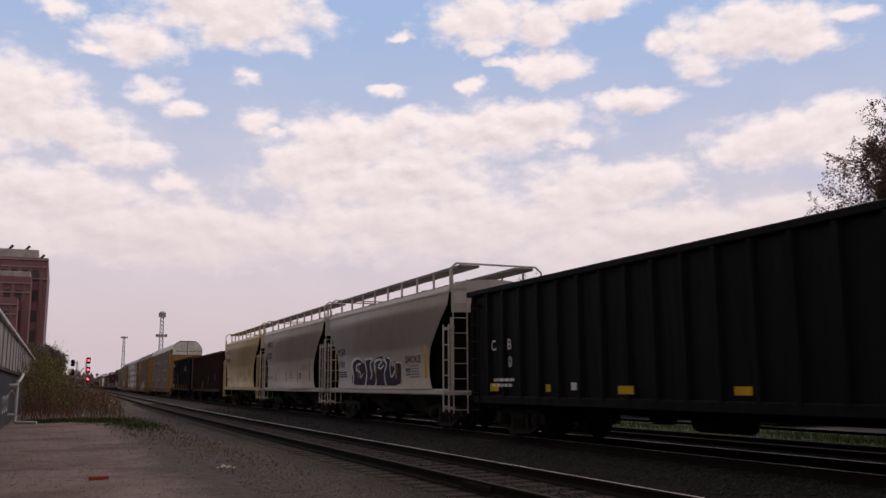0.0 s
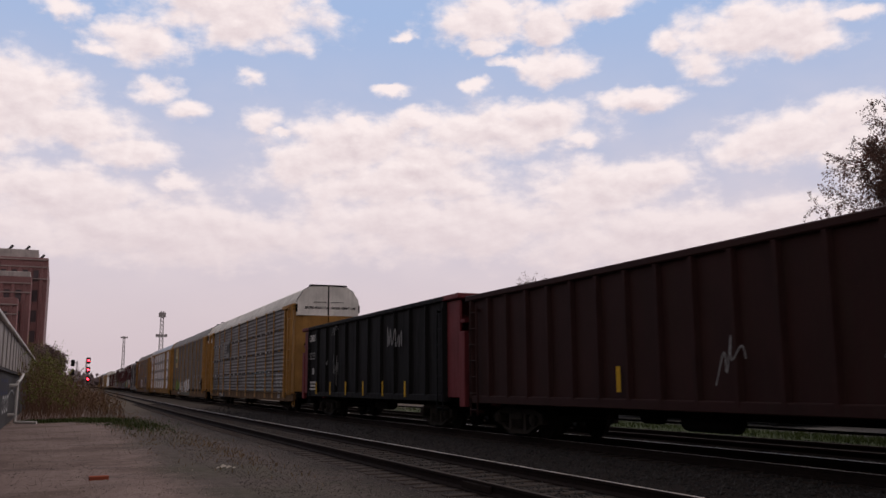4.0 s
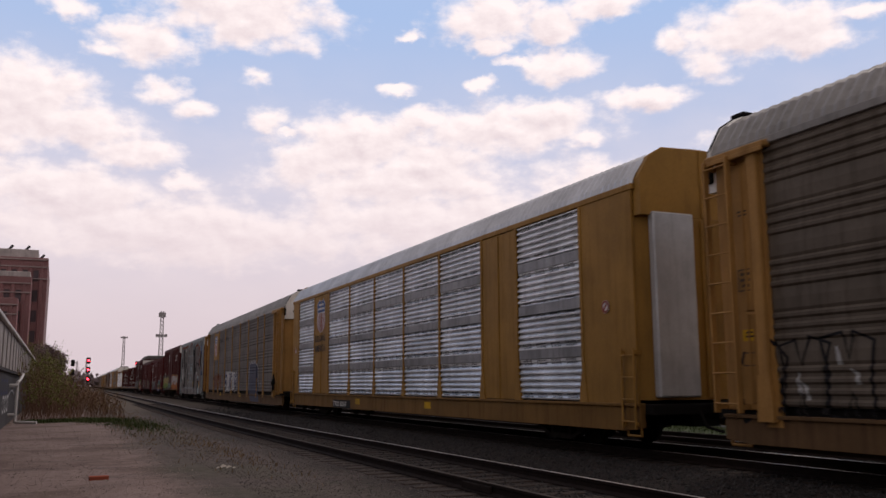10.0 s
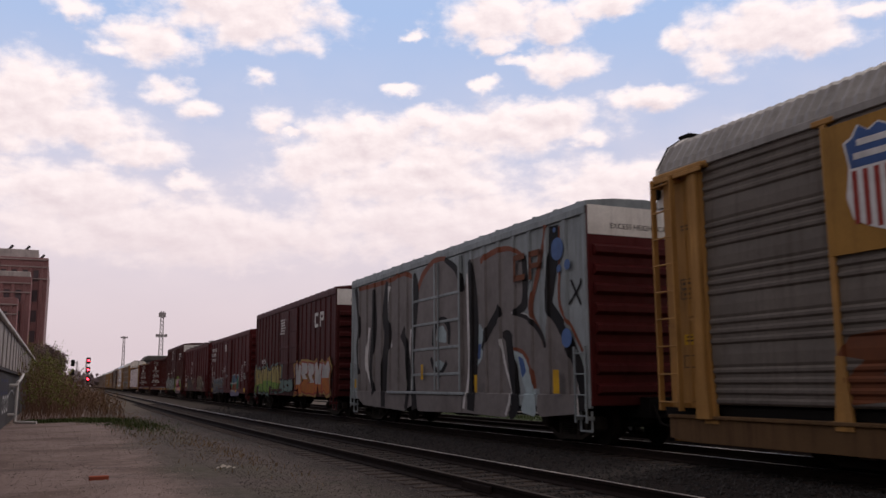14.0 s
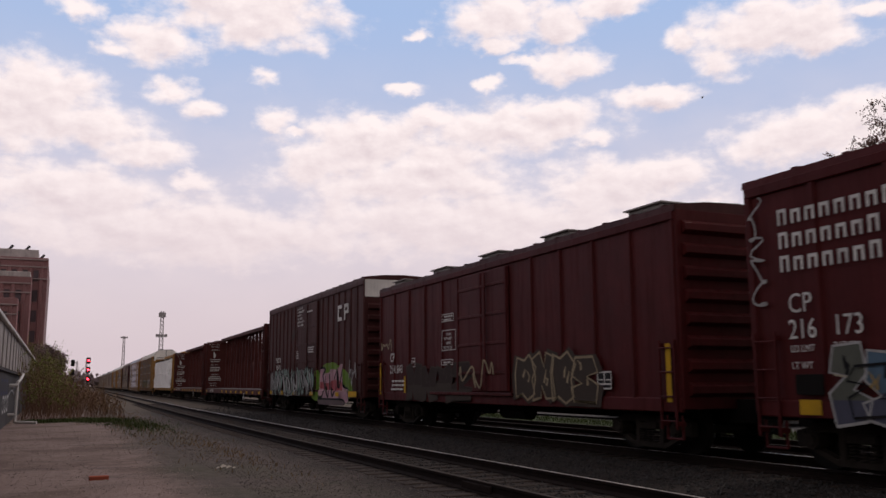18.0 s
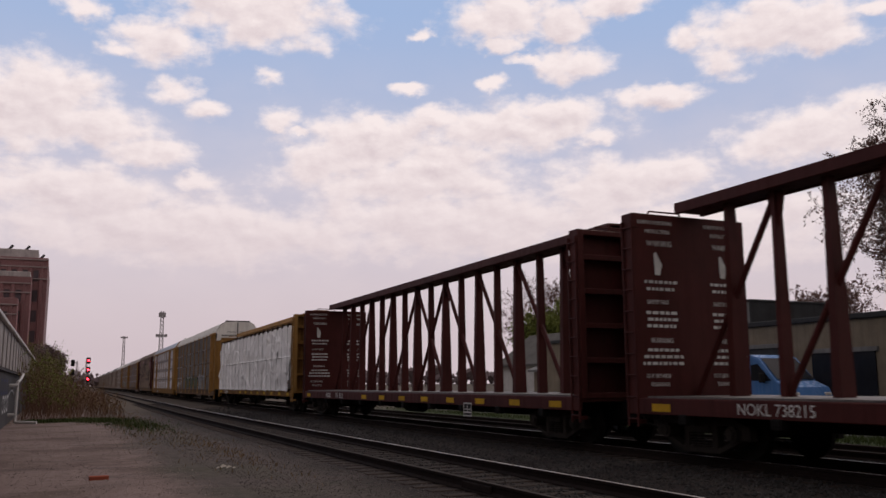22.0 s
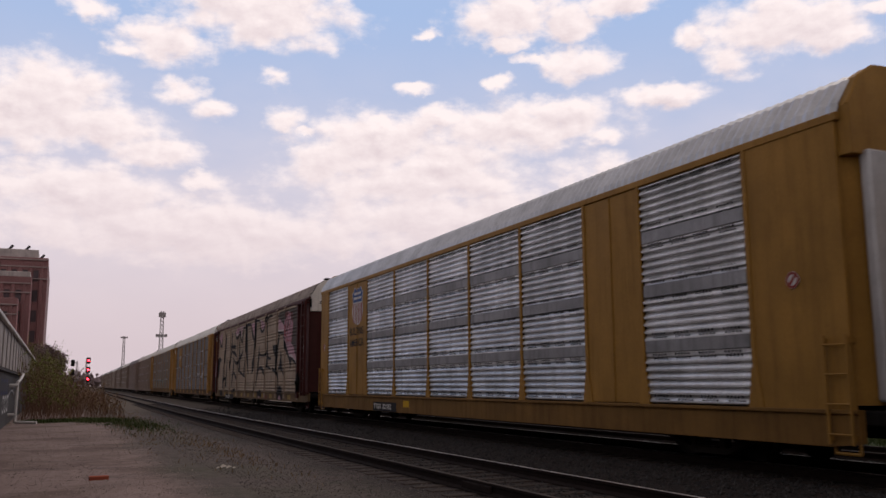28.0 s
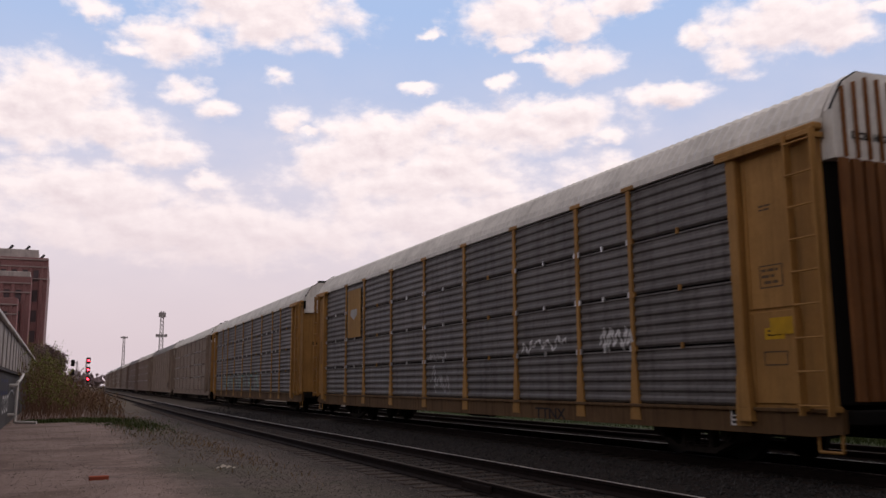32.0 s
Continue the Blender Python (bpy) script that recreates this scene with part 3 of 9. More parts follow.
def graffiti(car, y, z, width, height, cells, fill, edge, seed, fat=0.13, back=None, shine=None, x=-HW - 0.012, lean=0.0, patch=None, taper=0.55, rim=0.40):
    """A sprayed piece of abstract interlocking wedges and hooks: backdrop, outline, filling and highlights, each a thin coat over the last."""
    rnd = random.Random(seed)
    cell = width / cells
    coats = {k: Build() for k in ("back", "edge", "fill", "shine", "patch")}

    def hold(u, v):
        return (min(max(u, 0.0), width), min(max(v, 0.0), height))
    for k in range(cells):
        for q in range(3):
            side = rnd.choice((-1, 1))
            u0, v0 = (k + rnd.uniform(0.05, 0.95)) * cell, height * rnd.choice((rnd.uniform(0.0, 0.12), rnd.uniform(0.88, 1.0)))
            up = 1 if v0 < height / 2 else -1
            ctrl = [(u0, v0), (u0 + side * cell * rnd.uniform(-0.1, 0.25), v0 + up * height * rnd.uniform(0.3, 0.5)),
                    (u0 + side * cell * rnd.uniform(0.1, 0.55), v0 + up * height * rnd.uniform(0.55, 0.95)),
                    (u0 + side * cell * rnd.uniform(0.3, 0.9), v0 + up * height * rnd.uniform(0.35, 1.0))]
            if q == 2 and rnd.random() < 0.6:
                ctrl = ctrl[:3]
            pts = curve_pts([hold(u + lean * v, v) for u, v in ctrl], 4)
            n = len(pts)
            base = fat * min(cell * 1.4, height)
            w = [base * (1.0 - taper * abs(2 * i / (n - 1) - 0.7)) * rnd.uniform(0.85, 1.1) for i in range(n)]
            ribbon(coats["fill"], pts, w, -0.006 - 0.0004 * q)
            ribbon(coats["edge"], pts, [e + base * rim for e in w], -0.003 - 0.0004 * q)
            if back:
                ribbon(coats["back"], pts, [e + base * 1.4 for e in w], 0.0004 * q)
            if shine and rnd.random() < 0.7:
                ribbon(coats["shine"], [(p[0] - base * 0.2, p[1] + base * 0.25) for p in pts[: max(3, n // 2)]], base * 0.13, -0.009)
            if patch and rnd.random() < 0.6:
                m = n // 2
                ribbon(coats["patch"], pts[max(0, m - 3): m + 3], [e * 0.7 for e in w[max(0, m - 3): m + 3]], -0.0078)
    for key, mat in (("back", back), ("edge", edge), ("fill", fill), ("patch", patch), ("shine", shine)):
        if mat and coats[key].f:
            ob = part("graffiti_coat", coats[key], mat, car)
            ob.location = (x, y, z)


BLOCKS = (
    ((0, 0), (0.36, 0.03), (0.42, 0.34), (0.56, 0.02), (1, 0.06), (0.93, 0.6), (1.04, 0.94), (0.62, 1.0), (0.5, 0.7), (0.36, 1.02), (-0.03, 0.92), (0.09, 0.5)),
    ((0.06, -0.02), (0.95, 0.05), (1.05, 0.34), (0.62, 0.4), (1.0, 0.62), (0.9, 1.0), (0.1, 0.95), (-0.05, 0.66), (0.4, 0.58), (-0.04, 0.36)),
    ((-0.03, 0.05), (0.4, -0.04), (0.44, 0.28), (1.02, 0.2), (0.98, 0.55), (0.78, 0.62), (0.9, 1.03), (0.52, 0.9), (0.2, 1.05), (0.04, 0.7), (0.14, 0.42)),
    ((0.02, 0.0), (0.3, 0.1), (0.62, -0.03), (0.98, 0.1), (0.86, 0.44), (1.04, 0.78), (0.74, 1.04), (0.42, 0.9), (0.1, 1.0), (-0.06, 0.6)))


def piece(car, y, z, width, height, cells, fill, edge, seed, rim=0.028, back=None, lower=None, slit=None, shine=None, x=-HW - 0.012, swap=None):
    """A sprayed piece of chunky interlocking abstract blocks: halo, fill, lower tint, slits, outline."""
    rnd = random.Random(seed)
    cell = width / cells
    coats = {k: [] for k in ("back", "fill", "swap", "lower", "slit", "edge", "shine")}
    deep = {"back": 0.0, "fill": -0.003, "swap": -0.003, "lower": -0.005, "slit": -0.007, "edge": -0.009, "shine": -0.011}

    def lay(key, poly, dx=0.0):
        coats[key].append(Build().add([(deep[key] + dx, -u, v) for u, v in poly], [tuple(range(len(poly)))]))
    for k in range(cells):
        shape = rnd.choice(BLOCKS)
        flip, tall, low = rnd.random() < 0.5, rnd.uniform(0.85, 1.0), rnd.uniform(0.0, 0.08)
        poly = []
        for u, v in shape:
            u = 1 - u if flip else u
            poly.append(((k - 0.06 + 1.12 * u + rnd.uniform(-0.05, 0.05)) * cell, height * (low + (tall - low) * v) + rnd.uniform(-0.03, 0.03) * height))
        cu, cv = (k + 0.5) * cell, height / 2
        d = -0.0003 * (k % 3)
        if back:
            lay("back", [(cu + (u - cu) * 1.35, cv + (v - cv) * 1.16 + rnd.uniform(-0.02, 0.02) * height) for u, v in poly], d)
        if fill:
            lay("swap" if swap and k % 2 else "fill", poly, d)
        if lower:
            cut, line = [], height * rnd.uniform(0.3, 0.5)
            for p, q in zip(poly, poly[1:] + poly[:1]):
                if p[1] <= line:
                    cut.append(p)
                if (p[1] <= line) != (q[1] <= line):
                    f = (line - p[1]) / (q[1] - p[1])
                    cut.append((p[0] + (q[0] - p[0]) * f, line))
            if len(cut) > 2:
                lay("lower", cut, d)
        ring = poly + poly[:2]
        if edge:
            coats["edge"].append(Build())
            ribbon(coats["edge"][-1], ring, rim, deep["edge"] + d)
        if slit:
            for _ in range(2):
                u0, v0 = (k + rnd.uniform(0.25, 0.75)) * cell, height * rnd.uniform(0.25, 0.7)
                coats["slit"].append(Build())
                ribbon(coats["slit"][-1], [(u0, v0), (u0 + rnd.uniform(-0.12, 0.12) * cell, v0 + height * 0.12), (u0 + rnd.uniform(-0.2, 0.2) * cell, v0 + height * rnd.uniform(0.15, 0.28))], [rim * 1.4, rim * 1.2, rim * 0.4], deep["slit"])
        if shine:
            p, q = poly[-2], poly[-3]
            coats["shine"].append(Build())
            ribbon(coats["shine"][-1], [(cu + (a - cu) * 0.78, cv + (e - cv) * 0.82) for a, e in (p, ((p[0] + q[0]) / 2, (p[1] + q[1]) / 2), q)], rim * 0.6, deep["shine"])
    for key, mat in (("back", back), ("fill", fill), ("swap", swap), ("lower", lower), ("slit", slit), ("edge", edge), ("shine", shine)):
        for one in coats[key] if mat else ():
            part("graffiti_coat", one, mat, car).location = (x, y, z)


def scribble(car, y, z, width, height, mat, seed, w=0.025, x=-HW - 0.012, loops=6):
    """A quick hand tag: one looping line."""
    rnd = random.Random(seed)
    pts = [(width * (i + rnd.uniform(-1.0, 1.0)) / (loops * 2), height * (0.5 + rnd.uniform(0.0, 0.5) * (1 if i % 2 else -1))) for i in range(loops * 2 + 1)]
    b = Build()
    ribbon(b, curve_pts(pts, 5), w, 0)
    ob = part("tag", b, mat, car)
    ob.location = (x, y, z)


SP = {k: spray("spray_" + k, c) for k, c in {
    "white": (0.66, 0.66, 0.67), "black": (0.012, 0.012, 0.014), "green": (0.16, 0.28, 0.05), "blue": (0.06, 0.12, 0.30), 
    "yellow": (0.34, 0.28, 0.10), "orange": (0.42, 0.14, 0.03), "mint": (0.30, 0.42, 0.38), "tan": (0.36, 0.29, 0.19), "grey": (0.25, 0.25, 0.25), "ochre": (0.34, 0.22, 0.07), "silver": (0.42, 0.42, 0.42),
    "red": (0.30, 0.05, 0.04), "cream": (0.45, 0.40, 0.30), "navy": (0.02, 0.03, 0.10), "plum": (0.045, 0.025, 0.05), "plum_haze": (0.16, 0.12, 0.13), "mint_dim": (0.14, 0.21, 0.20), "blue_dim": (0.10, 0.17, 0.24), "sky_dim": (0.28, 0.42, 0.48),
    "rust": (0.16, 0.055, 0.025), "slate": (0.085, 0.09, 0.13), "mauve": (0.16, 0.15, 0.25), "teal": (0.05, 0.22, 0.16), "murk": (0.065, 0.05, 0.042), "smoke": (0.045, 0.03, 0.027), "smoke_light": (0.12, 0.13, 0.11), "olive": (0.10, 0.125, 0.035), "rose": (0.40, 0.10, 0.12), "gold_dim": (0.33, 0.24, 0.11), "mauve_pink": (0.50, 0.30, 0.36), "pale_pink": (0.62, 0.55, 0.56), "soot_brown": (0.075, 0.062, 0.052), "dove": (0.20, 0.185, 0.185), "ice": (0.38, 0.48, 0.52), "cobalt": (0.09, 0.17, 0.38), "brick": (0.22, 0.075, 0.045)}.items()}


def strokes(b, depth, *lines):
    """Brush lines of swelling width: points (y, z, half width)."""
    for line in lines:
        pts = curve_pts([(-y, z) for y, z, _ in line], 5)
        m, n = len(pts) - 1, len(line) - 1
        wide = []
        for i in range(m + 1):
            f = i / m * n
            k = min(int(f), n - 1)
            wide.append(line[k][2] + (line[k + 1][2] - line[k][2]) * (f - k))
        b.append(Build())
        ribbon(b[-1], pts, wide, depth)


def patches(b, depth, *outlines):
    """Flat patches of paint: outlines of points (y, z), rounded a little at their corners."""
    for line in outlines:
        n, soft = len(line), []
        for i, p in enumerate(line):
            a, c = line[i - 1], line[(i + 1) % n]
            soft += [(p[0] + (a[0] - p[0]) * 0.12, p[1] + (a[1] - p[1]) * 0.12), (p[0] + (c[0] - p[0]) * 0.12, p[1] + (c[1] - p[1]) * 0.12)]
        tris = geometry.tessellate_polygon([[Vector((0, y, z)) for y, z in soft]])
        b.append(Build().add([(depth, y, z) for y, z in soft], [tuple(t) for t in tris]))


def coat(car, strokes_made, mat, x):
    """One colour of a sprayed piece: thin coats on a side, one to a stroke."""
    out = []
    for b in strokes_made:
        ob = part("graffiti_coat", b, mat, car)
        ob.location = (x, 0, 0)
        out.append(ob)
    return out


def hug_box(car, half, top, dw, pitch, ribw, door_y=0.0, only=None):
    """Lays sprayed paint over the ribs, the door and the sill of a box car's side."""
    hw, n = 1.50, int(half * 2 / pitch)
    steps = []
    for i in range(n + 1):
        y = -half + 0.07 + (2 * half - 0.14) * i / n
        if abs(y - door_y) >= dw + 0.1:
            steps += [(y - ribw, 0.0), (y - ribw * 0.6, 0.05), (y + ribw * 0.6, 0.05), (y + ribw, 0.0)]
        elif not steps or steps[-1][1] == 0.0:
            if not any(abs(q - door_y + dw) < 0.02 for q, _ in steps):
                steps += [(door_y - dw - 0.01, 0.0), (door_y - dw, 0.075), (door_y + dw, 0.075), (door_y + dw + 0.01, 0.0)]
    for ob in only or [o for o in car.children if o.name.split(".")[0] == "graffiti_coat"]:
        bm = bmesh.new()
        bm.from_mesh(ob.data)
        bm.transform(ob.matrix_basis)
        front = ob.location.x
        lo, hi = min(v.co.y for v in bm.verts), max(v.co.y for v in bm.verts)
        for y, _ in steps:
            if lo < y < hi:
                bmesh.ops.bisect_plane(bm, geom=bm.verts[:] + bm.edges[:] + bm.faces[:], plane_co=(0, y, 0), plane_no=(0, 1, 0))
        for z in (1.068, 1.09):
            bmesh.ops.bisect_plane(bm, geom=bm.verts[:] + bm.edges[:] + bm.faces[:], plane_co=(0, 0, z), plane_no=(0, 0, 1))
        for v in bm.verts:
            d = 0.0
            for (ya, da), (yb, db) in zip(steps, steps[1:]):
                if ya <= v.co.y <= yb:
                    d = da + (db - da) * (v.co.y - ya) / max(yb - ya, 1e-6)
                    break
            if v.co.z < 1.07:
                d = max(d, 0.055)
            v.co.x = -hw - d - 0.003 + (v.co.x - front)
        me = bpy.data.meshes.new(ob.data.name)
        me.materials.append(ob.data.materials[0])
        bm.to_mesh(me)
        bm.free()
        ob.data, ob.matrix_basis = me, Matrix.Identity(4)


def looped_tag(car, y, z, width, height, mat, turns=5, w=0.018, x=-HW - 0.012):
    """A hand tag that runs up the side in loops."""
    n = turns * 12
    pts = [(width * (0.5 + 0.42 * math.sin(a * 0.5236 * (1 + 0.15 * math.sin(a * 0.2)))), height * a / n + 0.09 * math.cos(a * 0.5236)) for a in range(n)]
    b = Build()
    ribbon(b, pts, w, 0)
    part("tag", b, mat, car).location = (x, y, z)


def letter_blocks(car, y, z, rows, height, width, mat, x):
    """Large company lettering drawn as plain blocks, one to a letter."""
    for r, count in enumerate(rows):
        for k in range(count):
            a, zz = y - k * width, z - r * height * 1.45
            h = height * (1.0 if k in (0, count - 1) else 0.85)
            w, t = width * 0.66, width * 0.19
            b = Build().box(x - 0.001, x + 0.001, a - t, a, zz, zz + h).box(x - 0.001, x + 0.001, a - w, a - w + t, zz, zz + h).box(x - 0.001, x + 0.001, a - w + t, a - t, zz + h - t, zz + h)
            part("company_mark", b, mat, car)


def shield(car, y, z, w, h, x=-HW - 0.02):
    """A plain heraldic badge: blue head with white marks, red and white stripes below."""
    out = [(0, 0.86), (0.12, 0.9), (0.22, 1.0), (0.36, 0.93), (0.5, 0.98), (0.64, 0.93), (0.78, 1.0), (0.88, 0.9), (1, 0.86), (0.94, 0.62), (1.0, 0.35), (0.92, 0.14), (0.72, 0.06), (0.5, 0.0), (0.28, 0.06), (0.08, 0.14), (0.0, 0.35), (0.06, 0.62)]
    root = part("badge", Build().prism([(y - u * w, z + v * h) for u, v in out], "x", x - 0.001, x + 0.001), SP["white"], car)
    head = [(u, v) for u, v in out if v >= 0.6]
    part("badge_head", Build().prism([(y - (0.04 + 0.92 * u) * w, z + (v - 0.015) * h) for u, v in head], "x", x - 0.004, x - 0.002), SP["blue"], root)
    st = Build()
    for k in range(6):
        u = 0.1 + k * 0.15
        st.box(x - 0.004, x - 0.002, y - (u + 0.07) * w, y - u * w, z + (0.12 - 0.09 * (1 - abs(u - 0.46) * 2)) * h, z + 0.58 * h)
    part("badge_stripe_field", st, SP["red"], root)
    mk = Build()
    for r, (a, e) in enumerate(((0.2, 0.8), (0.14, 0.86))):
        mk.box(x - 0.007, x - 0.005, y - e * w, y - a * w, z + (0.80 - r * 0.12) * h, z + (0.86 - r * 0.12) * h)
    part("badge_mark", mk, SP["white"], root)


# ---- tri-level auto rack ----
POSTS = (-11.5, -8.65, -6.75, -3.95, -1.08, 1.78, 4.65, 7.45, 9.6, 12.3)
SILL, EAVE, TOP, RACK = 0.94, 5.19, 5.95, 13.4


@functools.lru_cache(maxsize=None)
def rib_line(height, pitch, depth, flats=(), lap=(0.22, 0.48, 0.70)):
    """Depth and height along a ribbed sheet."""
    prof, z = [], 0.0
    while z < height - 1e-6:
        step = min(pitch, height - z)
        if any(a <= z + step / 2 <= e for a, e in flats):
            prof += [(-depth * 0.55, z)]
        else:
            prof += [(0, z), (-depth, z + step * lap[0]), (-depth, z + step * lap[1]), (0, z + step * lap[2])]
        z += step
    prof.append((0, height))
    return prof


def corrugated(width, height, pitch, depth, mat_name, flats=(), lap=(0.22, 0.48, 0.70)):
    """A sheet ribbed along its length, closed behind; flats: stretches (from, to) without ribs."""
    prof = rib_line(height, pitch, depth, flats, lap)
    n = len(prof)
    b = Build()
    pts = [(p, -width / 2, q) for p, q in prof] + [(p, width / 2, q) for p, q in prof]
    b.add(pts, [(i, i + 1, n + i + 1, n + i) for i in range(n - 1)])
    b.box(0.005, 0.03, -width / 2, width / 2, 0, height)
    return b.mesh("panel", bpy.data.materials[mat_name])


def rack_roof(mat, half):
    """A ribbed roof that rounds over from eave to eave."""
    prof = [(-HW - 0.02, EAVE - 0.02), (-HW + 0.04, EAVE + 0.16), (-1.25, TOP - 0.22), (-0.95, TOP - 0.05), (0, TOP), (0.95, TOP - 0.05), (1.25, TOP - 0.22), (HW - 0.04, EAVE + 0.16), (HW + 0.02, EAVE - 0.02)]
    b, n, m = Build(), len(prof), int(half * 2 / 0.11)
    rows = []
    for i in range(m + 1):
        y = -half + 2 * half * i / m
        o = 0.013 if i % 2 else -0.012
        rows.append([(x * (1 + o / 1.6), y, z + o) for x, z in prof])
    b.add([p for r in rows for p in r], [(i * n + j, i * n + j + 1, (i + 1) * n + j + 1, (i + 1) * n + j) for i in range(m) for j in range(n - 1)])
    b.prism([(x * 0.96, z - 0.05) for x, z in prof], "y", -half + 0.02, half - 0.02)
    return b


SP_DIM = spray("faded_stencil", (0.13, 0.085, 0.05))
SLAT_RUST = paint("rusty_orange_slat", (0.24, 0.10, 0.035), rough=0.7, grime=(0.06, 0.025, 0.015), wear=0.6)


def auto_rack(label, style, posts=YELLOW, panel=GREY_PANEL, roof=ROOF_WHITE, ends=YELLOW, top_white=True, slat_doors=False, sill=None, plate=None, low=0.54, gap=0.0):
    car = thing("auto_rack_car", label, "railcar", "cars of the freight train")
    sets = under_gear(car, RACK, 9.75, 0.6)
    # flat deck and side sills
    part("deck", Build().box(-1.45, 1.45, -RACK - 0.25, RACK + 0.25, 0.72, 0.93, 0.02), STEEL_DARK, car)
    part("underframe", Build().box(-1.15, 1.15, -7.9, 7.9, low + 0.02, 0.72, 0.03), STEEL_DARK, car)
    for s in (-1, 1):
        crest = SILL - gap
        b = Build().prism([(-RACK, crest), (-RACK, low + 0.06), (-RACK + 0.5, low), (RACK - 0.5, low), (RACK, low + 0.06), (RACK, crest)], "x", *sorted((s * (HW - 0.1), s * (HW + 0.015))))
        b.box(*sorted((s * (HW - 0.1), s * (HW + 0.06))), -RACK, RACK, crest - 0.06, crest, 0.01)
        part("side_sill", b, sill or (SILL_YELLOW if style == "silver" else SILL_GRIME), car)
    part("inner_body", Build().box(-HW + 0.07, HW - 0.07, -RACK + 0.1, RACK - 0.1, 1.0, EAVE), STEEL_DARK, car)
    part("roof", rack_roof(roof, RACK), roof, car)
    for s in (-1, 1):
        part("eave_rail", Build().box(*sorted((s * (HW - 0.05), s * (HW + 0.03))), -RACK, RACK, EAVE - 0.11, EAVE + 0.015, 0.01), posts if style == "silver" else plate or roof, car)
    # the far side: one long ribbed sheet
    far = part("far_side_panel", corrugated(2 * RACK - 0.3, EAVE - SILL - 0.1, 0.19, 0.035, panel.name), None, car)
    far.location, far.rotation_euler = (HW - 0.03, 0, SILL), (0, 0, math.pi)
    h = EAVE - SILL - 0.12
    bays = list(zip(POSTS, POSTS[1:]))
    solid = (1, 7) if style == "silver" else ()
    for k, (y0, y1) in enumerate(bays):
        w, c = y1 - y0, (y0 + y1) / 2
        if k in solid:
            b = Build().box(-HW - 0.005, -HW + 0.04, y0 + 0.02, y1 - 0.02, SILL + 0.01, EAVE - 0.12, 0.012)
            b.box(-HW - 0.03, -HW, c - 0.02, c + 0.02, SILL + 0.02, EAVE - 0.14, 0.008)
            part("side_plate", b, posts, car)
        elif style == "rows":
            for r in range(4):
                ob = part("panel", corrugated(round(w - 0.1, 2), round(h / 4 - 0.035, 3), 0.19, 0.032, panel.name), None, car)
                ob.location = (-HW + 0.03, c, SILL + 0.02 + r * h / 4)
            lk = Build()
            for r in range(1, 4):
                for q in (-0.5, 0.0, 0.5):
                    lk.box(-HW - 0.035, -HW + 0.01, c + q * (w - 0.16) - 0.025, c + q * (w - 0.16) + 0.025, SILL + r * h / 4 - 0.05, SILL + r * h / 4 + 0.06)
            tagged(part("panel_clip", lk, posts if k % 3 == 0 else SILVER, car), kind="stuff")
        elif style == "silver":
            row = h / 4
            flats = tuple((row * r - 0.14, row * r + 0.14) for r in range(1, 4))
            ob = part("panel", corrugated(round(w - 0.12, 2), round(h, 3), 0.14, 0.06, panel.name, flats, (0.14, 0.36, 0.94)), None, car)
            ob.location = (-HW + 0.045, c, SILL + 0.02)
            for r in range(1, 4):
                part("panel_band", Build().box(-HW - 0.012, -HW + 0.04, y0 + 0.07, y1 - 0.07, SILL + 0.02 + row * r - 0.12, SILL + 0.02 + row * r + 0.12, 0.012), ZINC_BAND, car)
            hole = Build()
            groups = max(2, int(w / 0.62))
            for zz in (0.10, row - 0.19, row + 0.19, 2 * row - 0.19, 2 * row + 0.19, 3 * row - 0.19, 3 * row + 0.19, h - 0.12):
                for g in range(groups):
                    for i in range(10):
                        y = y0 + 0.16 + (w - 0.32) * (g + 0.12) / groups + (i // 2) * 0.085 + (0.04 if i % 2 else 0)
                        z = SILL + 0.02 + zz + (0.035 if i % 2 else -0.035)
                        xx = -HW - 0.013
                        hole.add([(xx, y, z), (xx, y + 0.03, z - 0.03), (xx, y + 0.06, z), (xx, y + 0.03, z + 0.03)], [(0, 1, 2, 3)])
            tagged(part("vent_hole", hole, STEEL_DARK, car), kind="stuff")
        else:
            flats = tuple((0.62 + 0.83 * r, 0.62 + 0.83 * r + 0.3) for r in range(4))
            ob = part("panel", corrugated(round(w - 0.08, 2), round(h, 3), 0.165, 0.034, panel.name, flats), None, car)
            ob.location = (-HW + 0.022, c, SILL + 0.02)
    # posts
    for k, y in enumerate(POSTS):
        if style == "silver":
            b = Build().box(-HW - 0.035, -HW + 0.02, y - 0.05, y + 0.05, SILL, EAVE - 0.1, 0.012)
            b.prism([(y - 0.17, SILL - 0.06), (y + 0.17, SILL - 0.06), (y + 0.06, SILL + 0.62), (y - 0.06, SILL + 0.62)], "x", -HW - 0.032, -HW + 0.02)
        else:
            b = Build().box(-HW - 0.038, -HW + 0.02, y - 0.055, y + 0.055, SILL, EAVE - 0.08, 0.01)
            b.box(-HW - 0.05, -HW + 0.02, y - 0.2, y + 0.2, EAVE - 0.13, EAVE - 0.04, 0.012)
            b.prism([(y - 0.16, SILL - 0.3), (y + 0.16, SILL - 0.3), (y + 0.07, SILL + 0.75), (y - 0.07, SILL + 0.75)], "x", -HW - 0.036, -HW + 0.02)
        part("post", b, posts, car)
